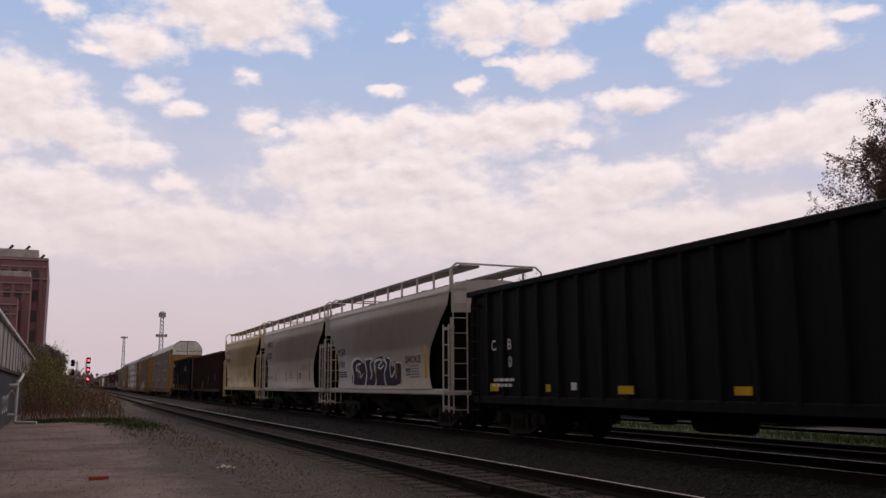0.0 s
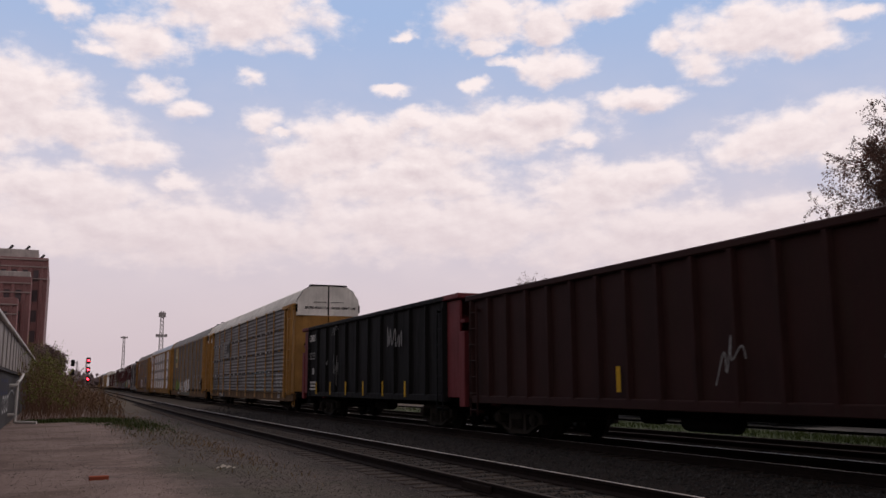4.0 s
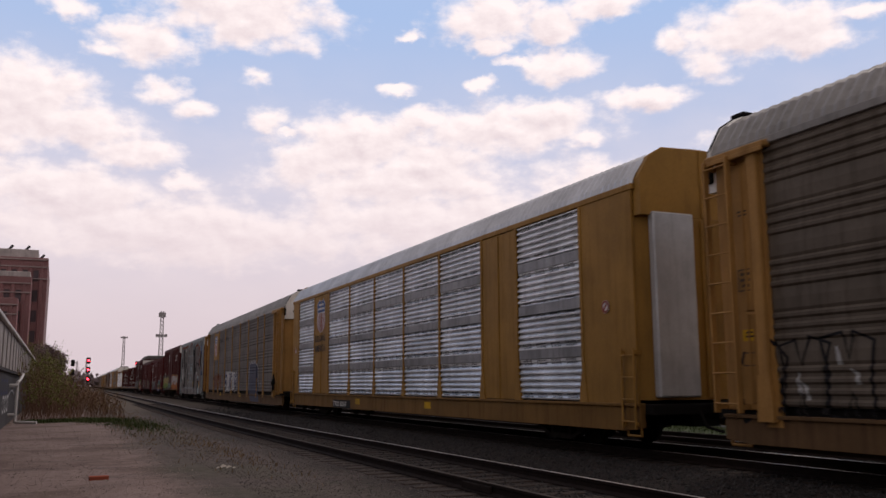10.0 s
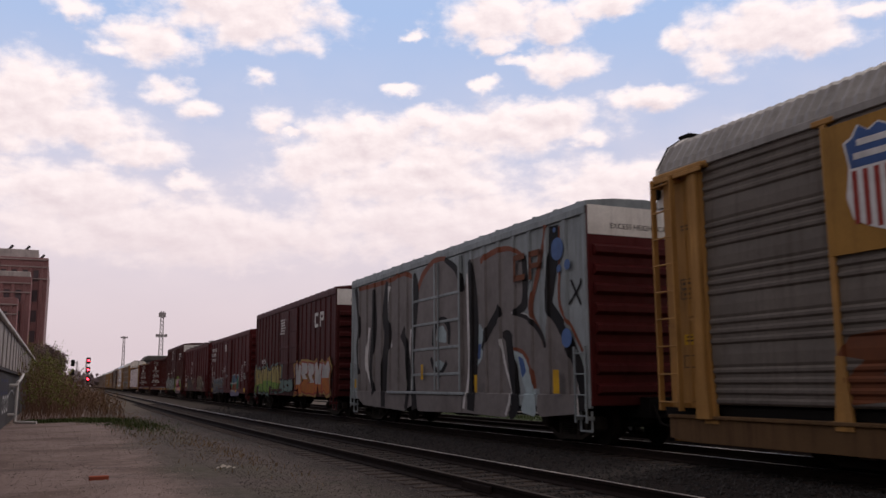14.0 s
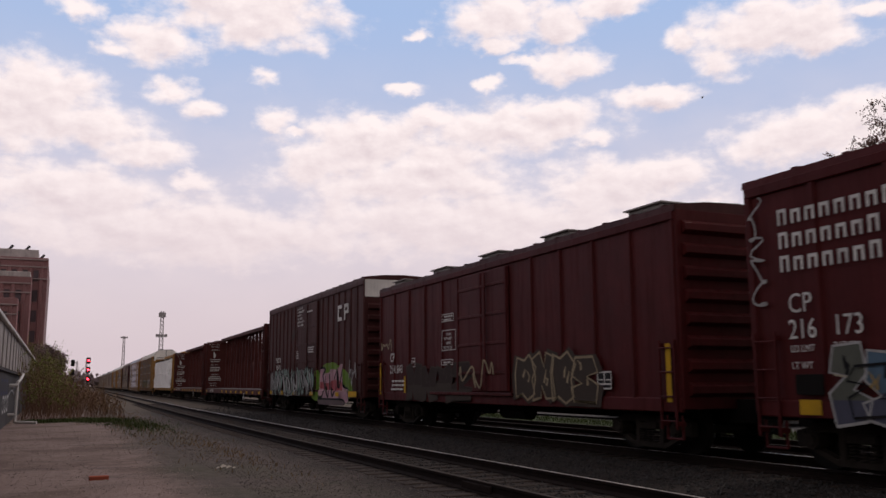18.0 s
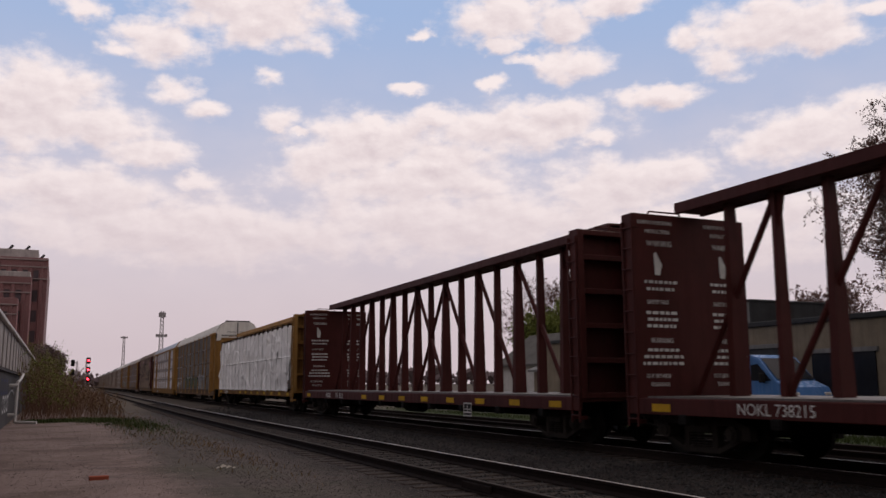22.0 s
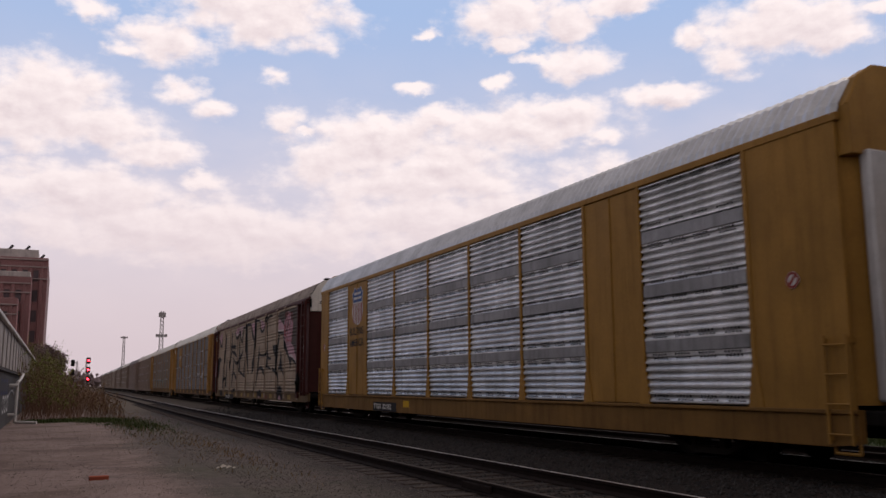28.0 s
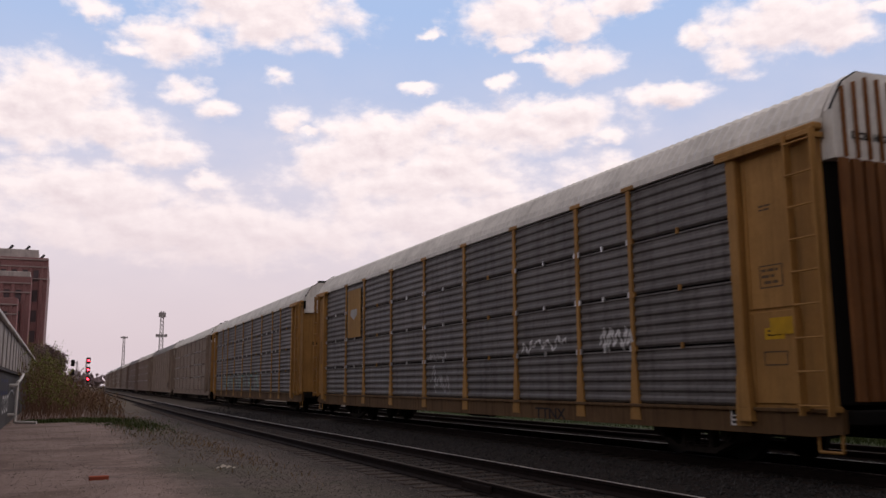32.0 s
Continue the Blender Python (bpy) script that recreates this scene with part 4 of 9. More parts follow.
    # ends: corner plate, ladder, doors
    for s in (-1, 1):
        inner = POSTS[0] if s < 0 else POSTS[-1]
        y0, y1 = sorted((inner, s * (RACK - 0.06)))
        tone = plate or posts
        if style == "silver":
            part("end_plate", Build().box(-HW - 0.012, -HW + 0.05, y0, y1, SILL - 0.05, EAVE - 0.05, 0.015), tone, car)
        else:
            # a deep post, a recessed door panel in two leaves, and a beam over both that carries the ladder's head
            part("end_plate", Build().box(-HW + 0.0, -HW + 0.05, y0, y1, SILL - 0.05, EAVE - 0.09, 0.012), tone, car)
            yp = inner + s * 0.10
            pb = Build().box(-HW - 0.13, -HW + 0.02, yp - 0.11, yp + 0.11, SILL - 0.02, EAVE - 0.12, 0.02)
            pb.prism([(yp - 0.17, SILL - 0.22), (yp + 0.17, SILL - 0.22), (yp + 0.12, SILL + 0.5), (yp - 0.12, SILL + 0.5)], "x", -HW - 0.125, -HW + 0.02)
            part("corner_post", pb, tone, car)
            ya, yb = sorted((inner - s * 0.22, s * (RACK + 0.02)))
            hb = Build().box(-HW - 0.17, -HW + 0.02, ya, yb, EAVE - 0.17, EAVE - 0.07, 0.02)
            hb.box(-HW - 0.19, -HW - 0.14, ya + 0.02, yb - 0.02, EAVE - 0.24, EAVE - 0.16, 0.01)
            part("head_beam", hb, tone, car)
            yd = sorted((inner + s * 0.26, s * (RACK - 0.62)))
            for z0, z1 in ((SILL + 0.06, 2.42), (2.46, EAVE - 0.3)):
                lf = Build().box(-HW - 0.03, -HW + 0.02, yd[0], yd[1], z0, z1, 0.012)
                lf.box(-HW - 0.045, -HW - 0.02, yd[0] + 0.03, yd[0] + 0.07, z0 + 0.03, z1 - 0.03)
                lf.box(-HW - 0.045, -HW - 0.02, yd[1] - 0.07, yd[1] - 0.03, z0 + 0.03, z1 - 0.03)
                part("access_panel", lf, tone, car)
            ym = (yd[0] + yd[1]) / 2
            mark = SP["silver"] if ends is MAROON else SP_DIM
            for z0, z1, w in ((2.78, 3.14, 0.24), (1.58, 1.80, 0.24)):
                for za, zb, q0, q1 in ((z0, z0 + 0.02, -w, w), (z1 - 0.02, z1, -w, w), (z0, z1, -w, -w + 0.02), (z0, z1, w - 0.02, w)):
                    part("stencil_border", Build().box(-HW - 0.034, -HW - 0.031, ym + q0, ym + q1, za, zb), mark, car)
            bars(car, ym + 0.2, 3.08, 0.38, 3, 0.045, 0.05, mark, -HW - 0.033, seed=3)
            bars(car, ym + 0.2, 4.1, 0.3, 2, 0.03, 0.03, mark, -HW - 0.033, seed=5)
            if ends is not MAROON:
                part("notice", Build().box(-HW - 0.036, -HW - 0.031, ym - 0.2, ym + 0.2, 1.98, 2.16), LABEL_YELLOW, car)
                bars(car, ym + 0.16, 2.13, 0.32, 2, 0.03, 0.035, LET_BLACK, -HW - 0.038, seed=6)
            if style == "plain" and s < 0:
                # hoses and chocks hung on the plate
                hs = Build()
                for q in range(7):
                    w = q * 0.9
                    hs.path([(-HW - 0.12, yp - 0.26 + 0.10 * math.sin(w), 1.85 - 0.03 * q), (-HW - 0.16 - 0.01 * q, yp - 0.30 + 0.14 * math.cos(w), 1.40), (-HW - 0.12, yp - 0.20 + 0.14 * math.sin(w + 1), 0.92 + 0.06 * q)], 0.035, 6)
                hs.box(-HW - 0.2, -HW - 0.08, yp - 0.46, yp - 0.16, 1.30, 1.66, 0.05)
                tagged(part("hose_tangle", hs, STEEL_DARK, car), kind="stuff")
        part("end_plate", Build().box(HW - 0.05, HW + 0.012, y0, y1, SILL - 0.05, EAVE - 0.09, 0.015), plate or posts, car)
        ye = s * (RACK - 0.28)
        if style == "silver":
            ladder(car, posts, ye, 0.45, 2.0, 0.4, rungs=4)
        else:
            ladder(car, plate or posts, ye, SILL - 0.1, EAVE - 0.16, 0.52, x=-HW - 0.08, rungs=9, deep=0.11)
        stirrup(car, plate or posts, ye)
        # two door leaves that meet in the middle, bowed outwards
        for q in (-1, 1):
            prof = [(0.02, RACK + 0.2), (0.7, RACK + 0.17), (1.2, RACK + 0.06), (1.5, RACK - 0.1), (1.5, RACK - 0.16), (0.02, RACK + 0.1)]
            lo = Build().prism([(q * a, s * e) for a, e in prof], "z", 1.0, 4.55)
            lo.box(*sorted((q * 0.03, q * 0.1)), *sorted((s * (RACK + 0.2), s * (RACK + 0.24))), 1.05, 4.5)
            leaf = part("end_door", lo, STEEL_DARK if slat_doors else ends, car)
            shape = [(0.02, 4.56), (1.5, 4.56), (1.5, EAVE + 0.1), (1.22, TOP - 0.2), (0.92, TOP - 0.01), (0.02, TOP + 0.03)]
            up = Build().prism([(q * a, e) for a, e in shape], "y", *sorted((s * (RACK - 0.1), s * (RACK + 0.17))))
            part("upper_door", up, WHITE if top_white else ends, leaf)
            sm = Build()
            for (xa, za), (xb, zb) in zip(shape[2:], shape[3:]):
                sm.tube((q * xa, s * (RACK + 0.13), za), (q * xb, s * (RACK + 0.13), zb), 0.022, n=6)
            sm.box(*sorted((q * 0.0, q * 0.03)), *sorted((s * (RACK + 0.15), s * (RACK + 0.19))), 4.58, TOP)
            part("door_seal", sm, STEEL_DARK if top_white else ends, leaf)
            if top_white and not slat_doors:
                part("grab_bar", Build().path([(q * 0.15, s * (RACK + 0.17), 5.16), (q * 0.15, s * (RACK + 0.22), 5.2), (q * 0.72, s * (RACK + 0.22), 5.2), (q * 0.72, s * (RACK + 0.17), 5.16)], 0.014), STEEL_DARK, leaf)
                part("corner_latch", Build().box(*sorted((q * 1.47, q * 1.57)), *sorted((s * (RACK + 0.04), s * (RACK + 0.17))), 4.72, 5.1, 0.02), STEEL_DARK, leaf)
            if slat_doors:
                for i in range(6):
                    a = 0.04 + i * 0.25
                    part("door_batten", Build().box(*sorted((q * a, q * (a + 0.17))), *sorted((s * (RACK + 0.17), s * (RACK + 0.23))), 1.05, 4.55), SLAT_RUST, leaf)
                    part("upper_batten", Build().box(*sorted((q * a, q * (a + 0.03))), *sorted((s * (RACK + 0.17), s * (RACK + 0.23))), 4.58, TOP - 0.1 - 0.1 * max(0, i - 3)), SLAT_RUST, leaf)
            elif style == "rows":
                part("door_bar", Build().box(*sorted((q * 0.15, q * 1.15)), *sorted((s * (RACK + 0.16), s * (RACK + 0.25))), 3.1, 3.24, 0.01), STEEL_DARK, leaf)
        if top_white and not slat_doors:
            part("roof_lip", Build().box(-0.9, 0.9, *sorted((s * (RACK - 0.12), s * (RACK + 0.2))), TOP + 0.03, TOP + 0.09, 0.01), STEEL_DARK, car)
        if style == "silver":
            part("door_edge_cap", Build().box(-1.28, -0.30, *sorted((s * (RACK + 0.08), s * (RACK + 0.26))), 1.05, 4.62, 0.03), ROOF_ZINC, car)
    return car, sets


# ---- covered hopper ----
HOPPER_SIDE = [(1.17, 1.51), (1.4, 1.522), (1.7, 1.535), (2.1, 1.549), (2.5, 1.56), (2.9, 1.568), (3.3, 1.562), (3.7, 1.535), (3.98, 1.495)]   # height, half width


def hug_hopper_side(car):
    """Lays lettering and paint close on the barrel-shaped side."""
    for ob in car.children:
        if ob.name.split(".")[0] not in ("lettering", "marking", "graffiti_coat", "tag", "stencil_plate", "stencil_border"):
            continue
        bm = bmesh.new()
        bm.from_mesh(ob.data)
        bm.transform(ob.matrix_basis)
        for k in range(14):
            z = 1.19 + 0.15 * k
            bmesh.ops.bisect_plane(bm, geom=bm.verts[:] + bm.edges[:] + bm.faces[:], plane_co=(0, 0, z), plane_no=(0, 0, 1))
        for v in bm.verts:
            z, w = v.co.z, 1.512
            for (z0, w0), (z1, w1) in zip(HOPPER_SIDE, HOPPER_SIDE[1:]):
                if z > 1.19 and z0 <= z <= z1:
                    w = w0 + (w1 - w0) * (z - z0) / (z1 - z0)
            v.co.x = -w - 0.028 + (v.co.x + 1.60)
        me = bpy.data.meshes.new(ob.data.name)
        me.materials.append(ob.data.materials[0])
        bm.to_mesh(me)
        bm.free()
        ob.data, ob.matrix_basis = me, Matrix.Identity(4)


WALK_GREY = paint("galvanised_walkway", (0.22, 0.20, 0.19), rough=0.6, wear=0.4)
# tank and end slopes: shade below the side sheets put into near-black colour
END_SHADE = paint("shade_blackened_slope", (0.014, 0.012, 0.011), rough=0.9, wear=0.3, grime=(0.03, 0.022, 0.017))
# hopper bays: the car's shade over them is mixed into this darker grey
BAY_GREY = paint("shaded_grey_bay", (0.10, 0.09, 0.08), rough=0.8, wear=0.5)


def rack_relief(style):
    """Heights and outer faces of a rack's ribbed side, from sill to eave."""
    h = EAVE - SILL - 0.12
    if style == "rows":
        rows = [(SILL + 0.02 + r * h / 4, round(h / 4 - 0.035, 3), 0.19, 0.032, -HW + 0.03, ()) for r in range(4)]
    else:
        rows = [(SILL + 0.02, round(h, 3), 0.165, 0.034, -HW + 0.022, tuple((0.62 + 0.83 * r, 0.62 + 0.83 * r + 0.3) for r in range(4)))]
    out = [(0.0, -HW - 0.02), (SILL - 0.07, -HW - 0.02), (SILL - 0.065, -HW - 0.065), (SILL + 0.005, -HW - 0.065)]
    for base, height, pitch, depth, x, flats in rows:
        for p, z in rib_line(height, pitch, depth, flats):
            out.append((base + z, x + p))
    return out + [(9.0, -HW)]


def hug_rack(car, style):
    """Lays sprayed paint into the ribs of a rack's side."""
    line = rack_relief(style)
    for ob in car.children:
        if ob.name.split(".")[0] not in ("graffiti_coat", "tag"):
            continue
        bm = bmesh.new()
        bm.from_mesh(ob.data)
        bm.transform(ob.matrix_basis)
        lo, hi = min(v.co.z for v in bm.verts), max(v.co.z for v in bm.verts)
        front = max(v.co.x for v in bm.verts)
        for z, _ in line:
            if lo < z < hi:
                bmesh.ops.bisect_plane(bm, geom=bm.verts[:] + bm.edges[:] + bm.faces[:], plane_co=(0, 0, z), plane_no=(0, 0, 1))
        y_lo, y_hi = min(v.co.y for v in bm.verts), max(v.co.y for v in bm.verts)
        for p in POSTS:
            for q in (-0.075, -0.064, 0.064, 0.075):
                if y_lo < p + q < y_hi:
                    bmesh.ops.bisect_plane(bm, geom=bm.verts[:] + bm.edges[:] + bm.faces[:], plane_co=(0, p + q, 0), plane_no=(0, 1, 0))
        for v in bm.verts:
            z = v.co.z
            for (z0, x0), (z1, x1) in zip(line, line[1:]):
                if z0 <= z <= z1:
                    if any(abs(v.co.y - p) < 0.0645 for p in POSTS) and SILL < z < EAVE - 0.1:
                        x0 = x1 = -HW - 0.04
                    v.co.x = x0 + (x1 - x0) * (z - z0) / max(z1 - z0, 1e-6) - 0.004 + 0.4 * (v.co.x - front) + (front + HW + 0.05) * 0.3
                    break
        me = bpy.data.meshes.new(ob.data.name)
        me.materials.append(ob.data.materials[0])
        bm.to_mesh(me)
        bm.free()
        ob.data, ob.matrix_basis = me, Matrix.Identity(4)


def covered_hopper(label, mat, half=5.95, top=4.05):
    car = thing("covered_hopper_car", label, "railcar", "cars of the freight train")
    sets = under_gear(car, half + 0.35, half - 1.35, 0.75)
    # the tank: barrel-shaped sides; its ends slope in far below the side sheets
    side = HOPPER_SIDE
    # drawn in below 3.2 so the end cuts open on a dark hollow
    prof = [(-w + (0.40 if z < 3.2 else 0.03), z) for z, w in side] + [(-1.43, 4.08), (-1.15, 4.20), (-0.6, 4.30), (0, 4.33)]
    full = prof + [(-x, z) for x, z in reversed(prof[:-1])]
    b, n = Build(), len(full)

    def y_at(z, s):
        return s * (half - 0.02 if z > 3.7 else half - 0.25 - (3.7 - z) * 1.0)
    stations = [0.0, 0.15, 0.5, 0.85, 1.0]
    pts = [(x, y_at(z, -1) * (1 - a) + y_at(z, 1) * a, z) for a in stations for x, z in full]
    b.add(pts, [(i * n + j, i * n + (j + 1) % n, (i + 1) * n + (j + 1) % n, (i + 1) * n + j) for i in range(len(stations) - 1) for j in range(n)])
    b.add(pts[:n], [tuple(range(n))])
    b.add(pts[-n:], [tuple(range(n - 1, -1, -1))])
    part("tank", b, END_SHADE, car)
    crown = [(-1.46, 3.99), (-1.43, 4.085), (-1.15, 4.21), (-0.6, 4.31), (0, 4.345), (0.6, 4.31), (1.15, 4.21), (1.43, 4.085), (1.46, 3.99)]
    part("roof_sheet", Build().prism(crown, "y", -half + 0.01, half - 0.01), mat, car)
    for s in (-1, 1):
        part("end_bulkhead", Build().box(-1.43, 1.43, *sorted((s * (half - 0.06), s * (half - 0.01))), 3.35, 4.05, 0.01), mat, car)

    def reach(z):
        """Half length of the side sheet at a height: its ends are cut away below."""
        cut = [(1.17, half - 1.25), (1.5, half - 1.40), (1.9, half - 1.42), (2.4, half - 1.28), (2.75, half - 0.92), (3.15, half - 0.52), (3.55, half - 0.06), (4.0, half)]
        for (z0, u0), (z1, u1) in zip(cut, cut[1:]):
            if z <= z1:
                return u0 + (u1 - u0) * (z - z0) / (z1 - z0)
        return half
    fine = []
    for (z0, w0), (z1, w1) in zip(side, side[1:]):
        fine += [(z0 + (z1 - z0) * k / 3, w0 + (w1 - w0) * k / 3) for k in range(3)]
    fine.append(side[-1])
    for s in (-1, 1):
        sh = Build()
        for off in (0.0, 0.022):
            k0 = len(sh.v)
            sh.add([(s * (w + off), q * reach(z), z) for z, w in fine for q in (-1, 1)], [(2 * i, 2 * i + 1, 2 * i + 3, 2 * i + 2) for i in range(len(fine) - 1)])
        m2 = 2 * len(fine)
        for q in (0, 1):
            sh.f += [(2 * i + q, 2 * i + 2 + q, m2 + 2 * i + 2 + q, m2 + 2 * i + q) for i in range(len(fine) - 1)]
        part("side_sheet", sh, mat, car, smooth=True)
    for s in (-1, 1):
        part("eave_strip", Build().prism([(s * 1.44, 3.94), (s * 1.55, 3.92), (s * 1.55, 3.98), (s * 1.42, 4.10)], "y", -half, half), mat, car)
        part("side_sill", Build().box(*sorted((s * 1.40, s * 1.51)), -half + 0.2, half - 0.2, 1.0, 1.18, 0.03), mat, car)
    # outlets
    for k in (-1, 1):
        g = Build()
        c = k * 1.75
        lo, hi = 0.35, 1.2
        pts = []
        for z, dx, dy in ((hi, 1.3, 1.55), (lo, 0.45, 0.35)):
            pts += [(-dx, c - dy, z), (dx, c - dy, z), (dx, c + dy, z), (-dx, c + dy, z)]
        g.add(pts, [(0, 1, 2, 3), (4, 7, 6, 5), (0, 4, 5, 1), (1, 5, 6, 2), (2, 6, 7, 3), (3, 7, 4, 0)])
        part("hopper_bay", g, BAY_GREY, car)
        part("outlet_gate", Build().box(-0.75, 0.75, c - 0.42, c + 0.42, 0.26, 0.36, 0.02), STEEL_DARK, car)
    # ends: platform, corner posts, braces, ladders, slope
    for s in (-1, 1):
        e = s * (half + 0.05)
        b = Build().box(-1.5, 1.5, *sorted((s * (half - 1.6), e)), 1.0, 1.12, 0.02)
        part("end_platform", b, mat, car)
        for x in (-1.46, 1.46):
            part("corner_post", Build().box(x - 0.035, x + 0.035, *sorted((e - s * 0.05, e)), 1.1, 3.2, 0.012), mat, car)
        part("end_slope", Build().add([(-1.2, s * (half - 1.0), 2.7), (1.2, s * (half - 1.0), 2.7), (1.2, s * (half - 2.3), 1.15), (-1.2, s * (half - 2.3), 1.15), (-1.2, s * (half - 0.94), 2.7), (1.2, s * (half - 0.94), 2.7), (1.2, s * (half - 2.24), 1.15), (-1.2, s * (half - 2.24), 1.15)], [(0, 1, 2, 3), (7, 6, 5, 4), (0, 4, 5, 1), (2, 6, 7, 3)]), END_SHADE, car)
        ld = Build()
        for x0 in (-1.44, -1.0):
            ld.tube((x0, e + s * 0.05, 0.5), (x0, e + s * 0.05, 4.3), 0.02, n=6)
        for i in range(9):
            ld.tube((-1.44, e + s * 0.05, 0.6 + i * 0.43), (-1.0, e + s * 0.05, 0.6 + i * 0.43), 0.015, n=6)
        part("end_ladder", ld, mat, car)
        ladder(car, mat, s * (half - 0.12), 0.55, 3.0, 0.38, -1.50, 6)
        hr = Build().path([(-1.5, e, 4.0), (-1.5, e, 4.6), (-1.3, e, 4.76), (1.3, e, 4.76), (1.5, e, 4.6), (1.5, e, 4.0)], 0.03)
        part("end_handrail", hr, mat, car)
    # running boards on brackets, and roof hatches
    for s in (-1, 1):
        w = Build()
        for k in range(7):
            x = s * (0.62 + k * 0.085)
            w.box(x - 0.03, x + 0.03, -half - 0.1, half + 0.1, 4.68, 4.72)
        w.box(s * 0.88 - 0.3, s * 0.88 + 0.3, -half - 0.1, half + 0.1, 4.655, 4.675)
        w.box(s * 1.18 - 0.015, s * 1.18 + 0.015, -half - 0.1, half + 0.1, 4.64, 4.725)
        tagged(part("running_board", w, WALK_GREY, car), kind="stuff")
        for k in range(9):
            y = -half + 0.5 + k * (2 * half - 1.0) / 8
            part("walk_bracket", Build().box(*sorted((s * 1.16, s * 1.22)), y - 0.03, y + 0.03, 4.05, 4.68, 0.008), mat, car)
    for k in range(4):
        y = (-1.5 + k) * 2.7
        hb = Build().tube((0, y, 4.24), (0, y, 4.42), 0.4, n=16)
        hb.tube((0, y, 4.42), (0, y, 4.46), 0.44, n=16)
        part("roof_hatch", hb, mat, car)
    return car, sets


# ---- gondola ----
def gondola(label, mat, half, top, ribs, rim=0.12, end_mat=None, inset=0.0):
    car = thing("gondola_car", label, "railcar", "cars of the freight train")
    sets = under_gear(car, half, half - 1.75, 0.75)
    end_mat = end_mat or mat
    for s in (-1, 1):
        x0, x1 = sorted((s * 1.40, s * 1.47))
        part("side_wall", Build().box(x0, x1, -half, half, 0.95, top), mat, car)
        part("top_rim", Build().box(*sorted((s * 1.36, s * 1.58)), -half - 0.05, half + 0.05, top - rim, top + 0.03, 0.025), mat, car)
        part("side_sill", Build().box(*sorted((s * 1.36, s * 1.56)), -half, half, 0.82, 1.02, 0.02), mat, car)
        for k in range(ribs):
            y = -half + 0.12 + k * (2 * half - 0.24) / (ribs - 1)
            w = 0.085
            part("rib", Build().prism([(s * 1.465, y - w), (s * 1.57, y - w * 0.55), (s * 1.57, y + w * 0.55), (s * 1.465, y + w)], "z", 0.95, top - rim), mat, car)
        wall = part("end_wall", Build().box(-1.42, 1.42, *sorted((s * (half - 0.08), s * half)), 0.95, top, 0.01), end_mat, car)
        for z in (1.35, 2.0, 2.65, 3.2):
            if z < top - 0.2:
                part("end_rib", Build().prism([(s * half, z - 0.11), (s * (half + 0.10), z - 0.06), (s * (half + 0.10), z + 0.06), (s * half, z + 0.11)], "x", -1.42, 1.42), end_mat, wall)
        if end_mat is not mat:
            # a deep end cage: webs, posts and shelves beyond the end wall
            for x in (-1.46, -0.5, 0.42, 1.38):
                part("end_web", Build().box(x, x + 0.08, *sorted((s * half, s * (half + 0.85))), 0.95, top - 0.15, 0.01), end_mat, wall)
                part("end_post", Build().box(x - 0.03, x + 0.11, *sorted((s * (half + 0.85), s * (half + 1.2))), 0.7, top - 0.9 - 0.1 * abs(x), 0.015), end_mat, wall)
            for z in (0.95, 1.7, 2.4, 3.0):
                part("end_shelf", Build().box(-1.44, 1.44, *sorted((s * half, s * (half + 1.1))), z, z + 0.10, 0.012), end_mat, wall)
        part("end_rim", Build().box(-1.58, 1.58, *sorted((s * (half - 0.12), s * (half + (1.0 if end_mat is not mat else 0.2)))), top - rim, top + 0.03, 0.02), end_mat, car)
        ladder(car, mat, s * (half - 0.3), 0.5, top - 0.3, 0.4, rungs=7, x=-1.5)
    part("floor", Build().box(-1.4, 1.4, -half, half, 0.92, 0.98), mat, car)
    part("load", Build().box(-1.38, 1.38, -half + 0.1, half - 0.1, 0.99, top - 0.75, 0.1), STEEL_DARK, car)
    return car, sets


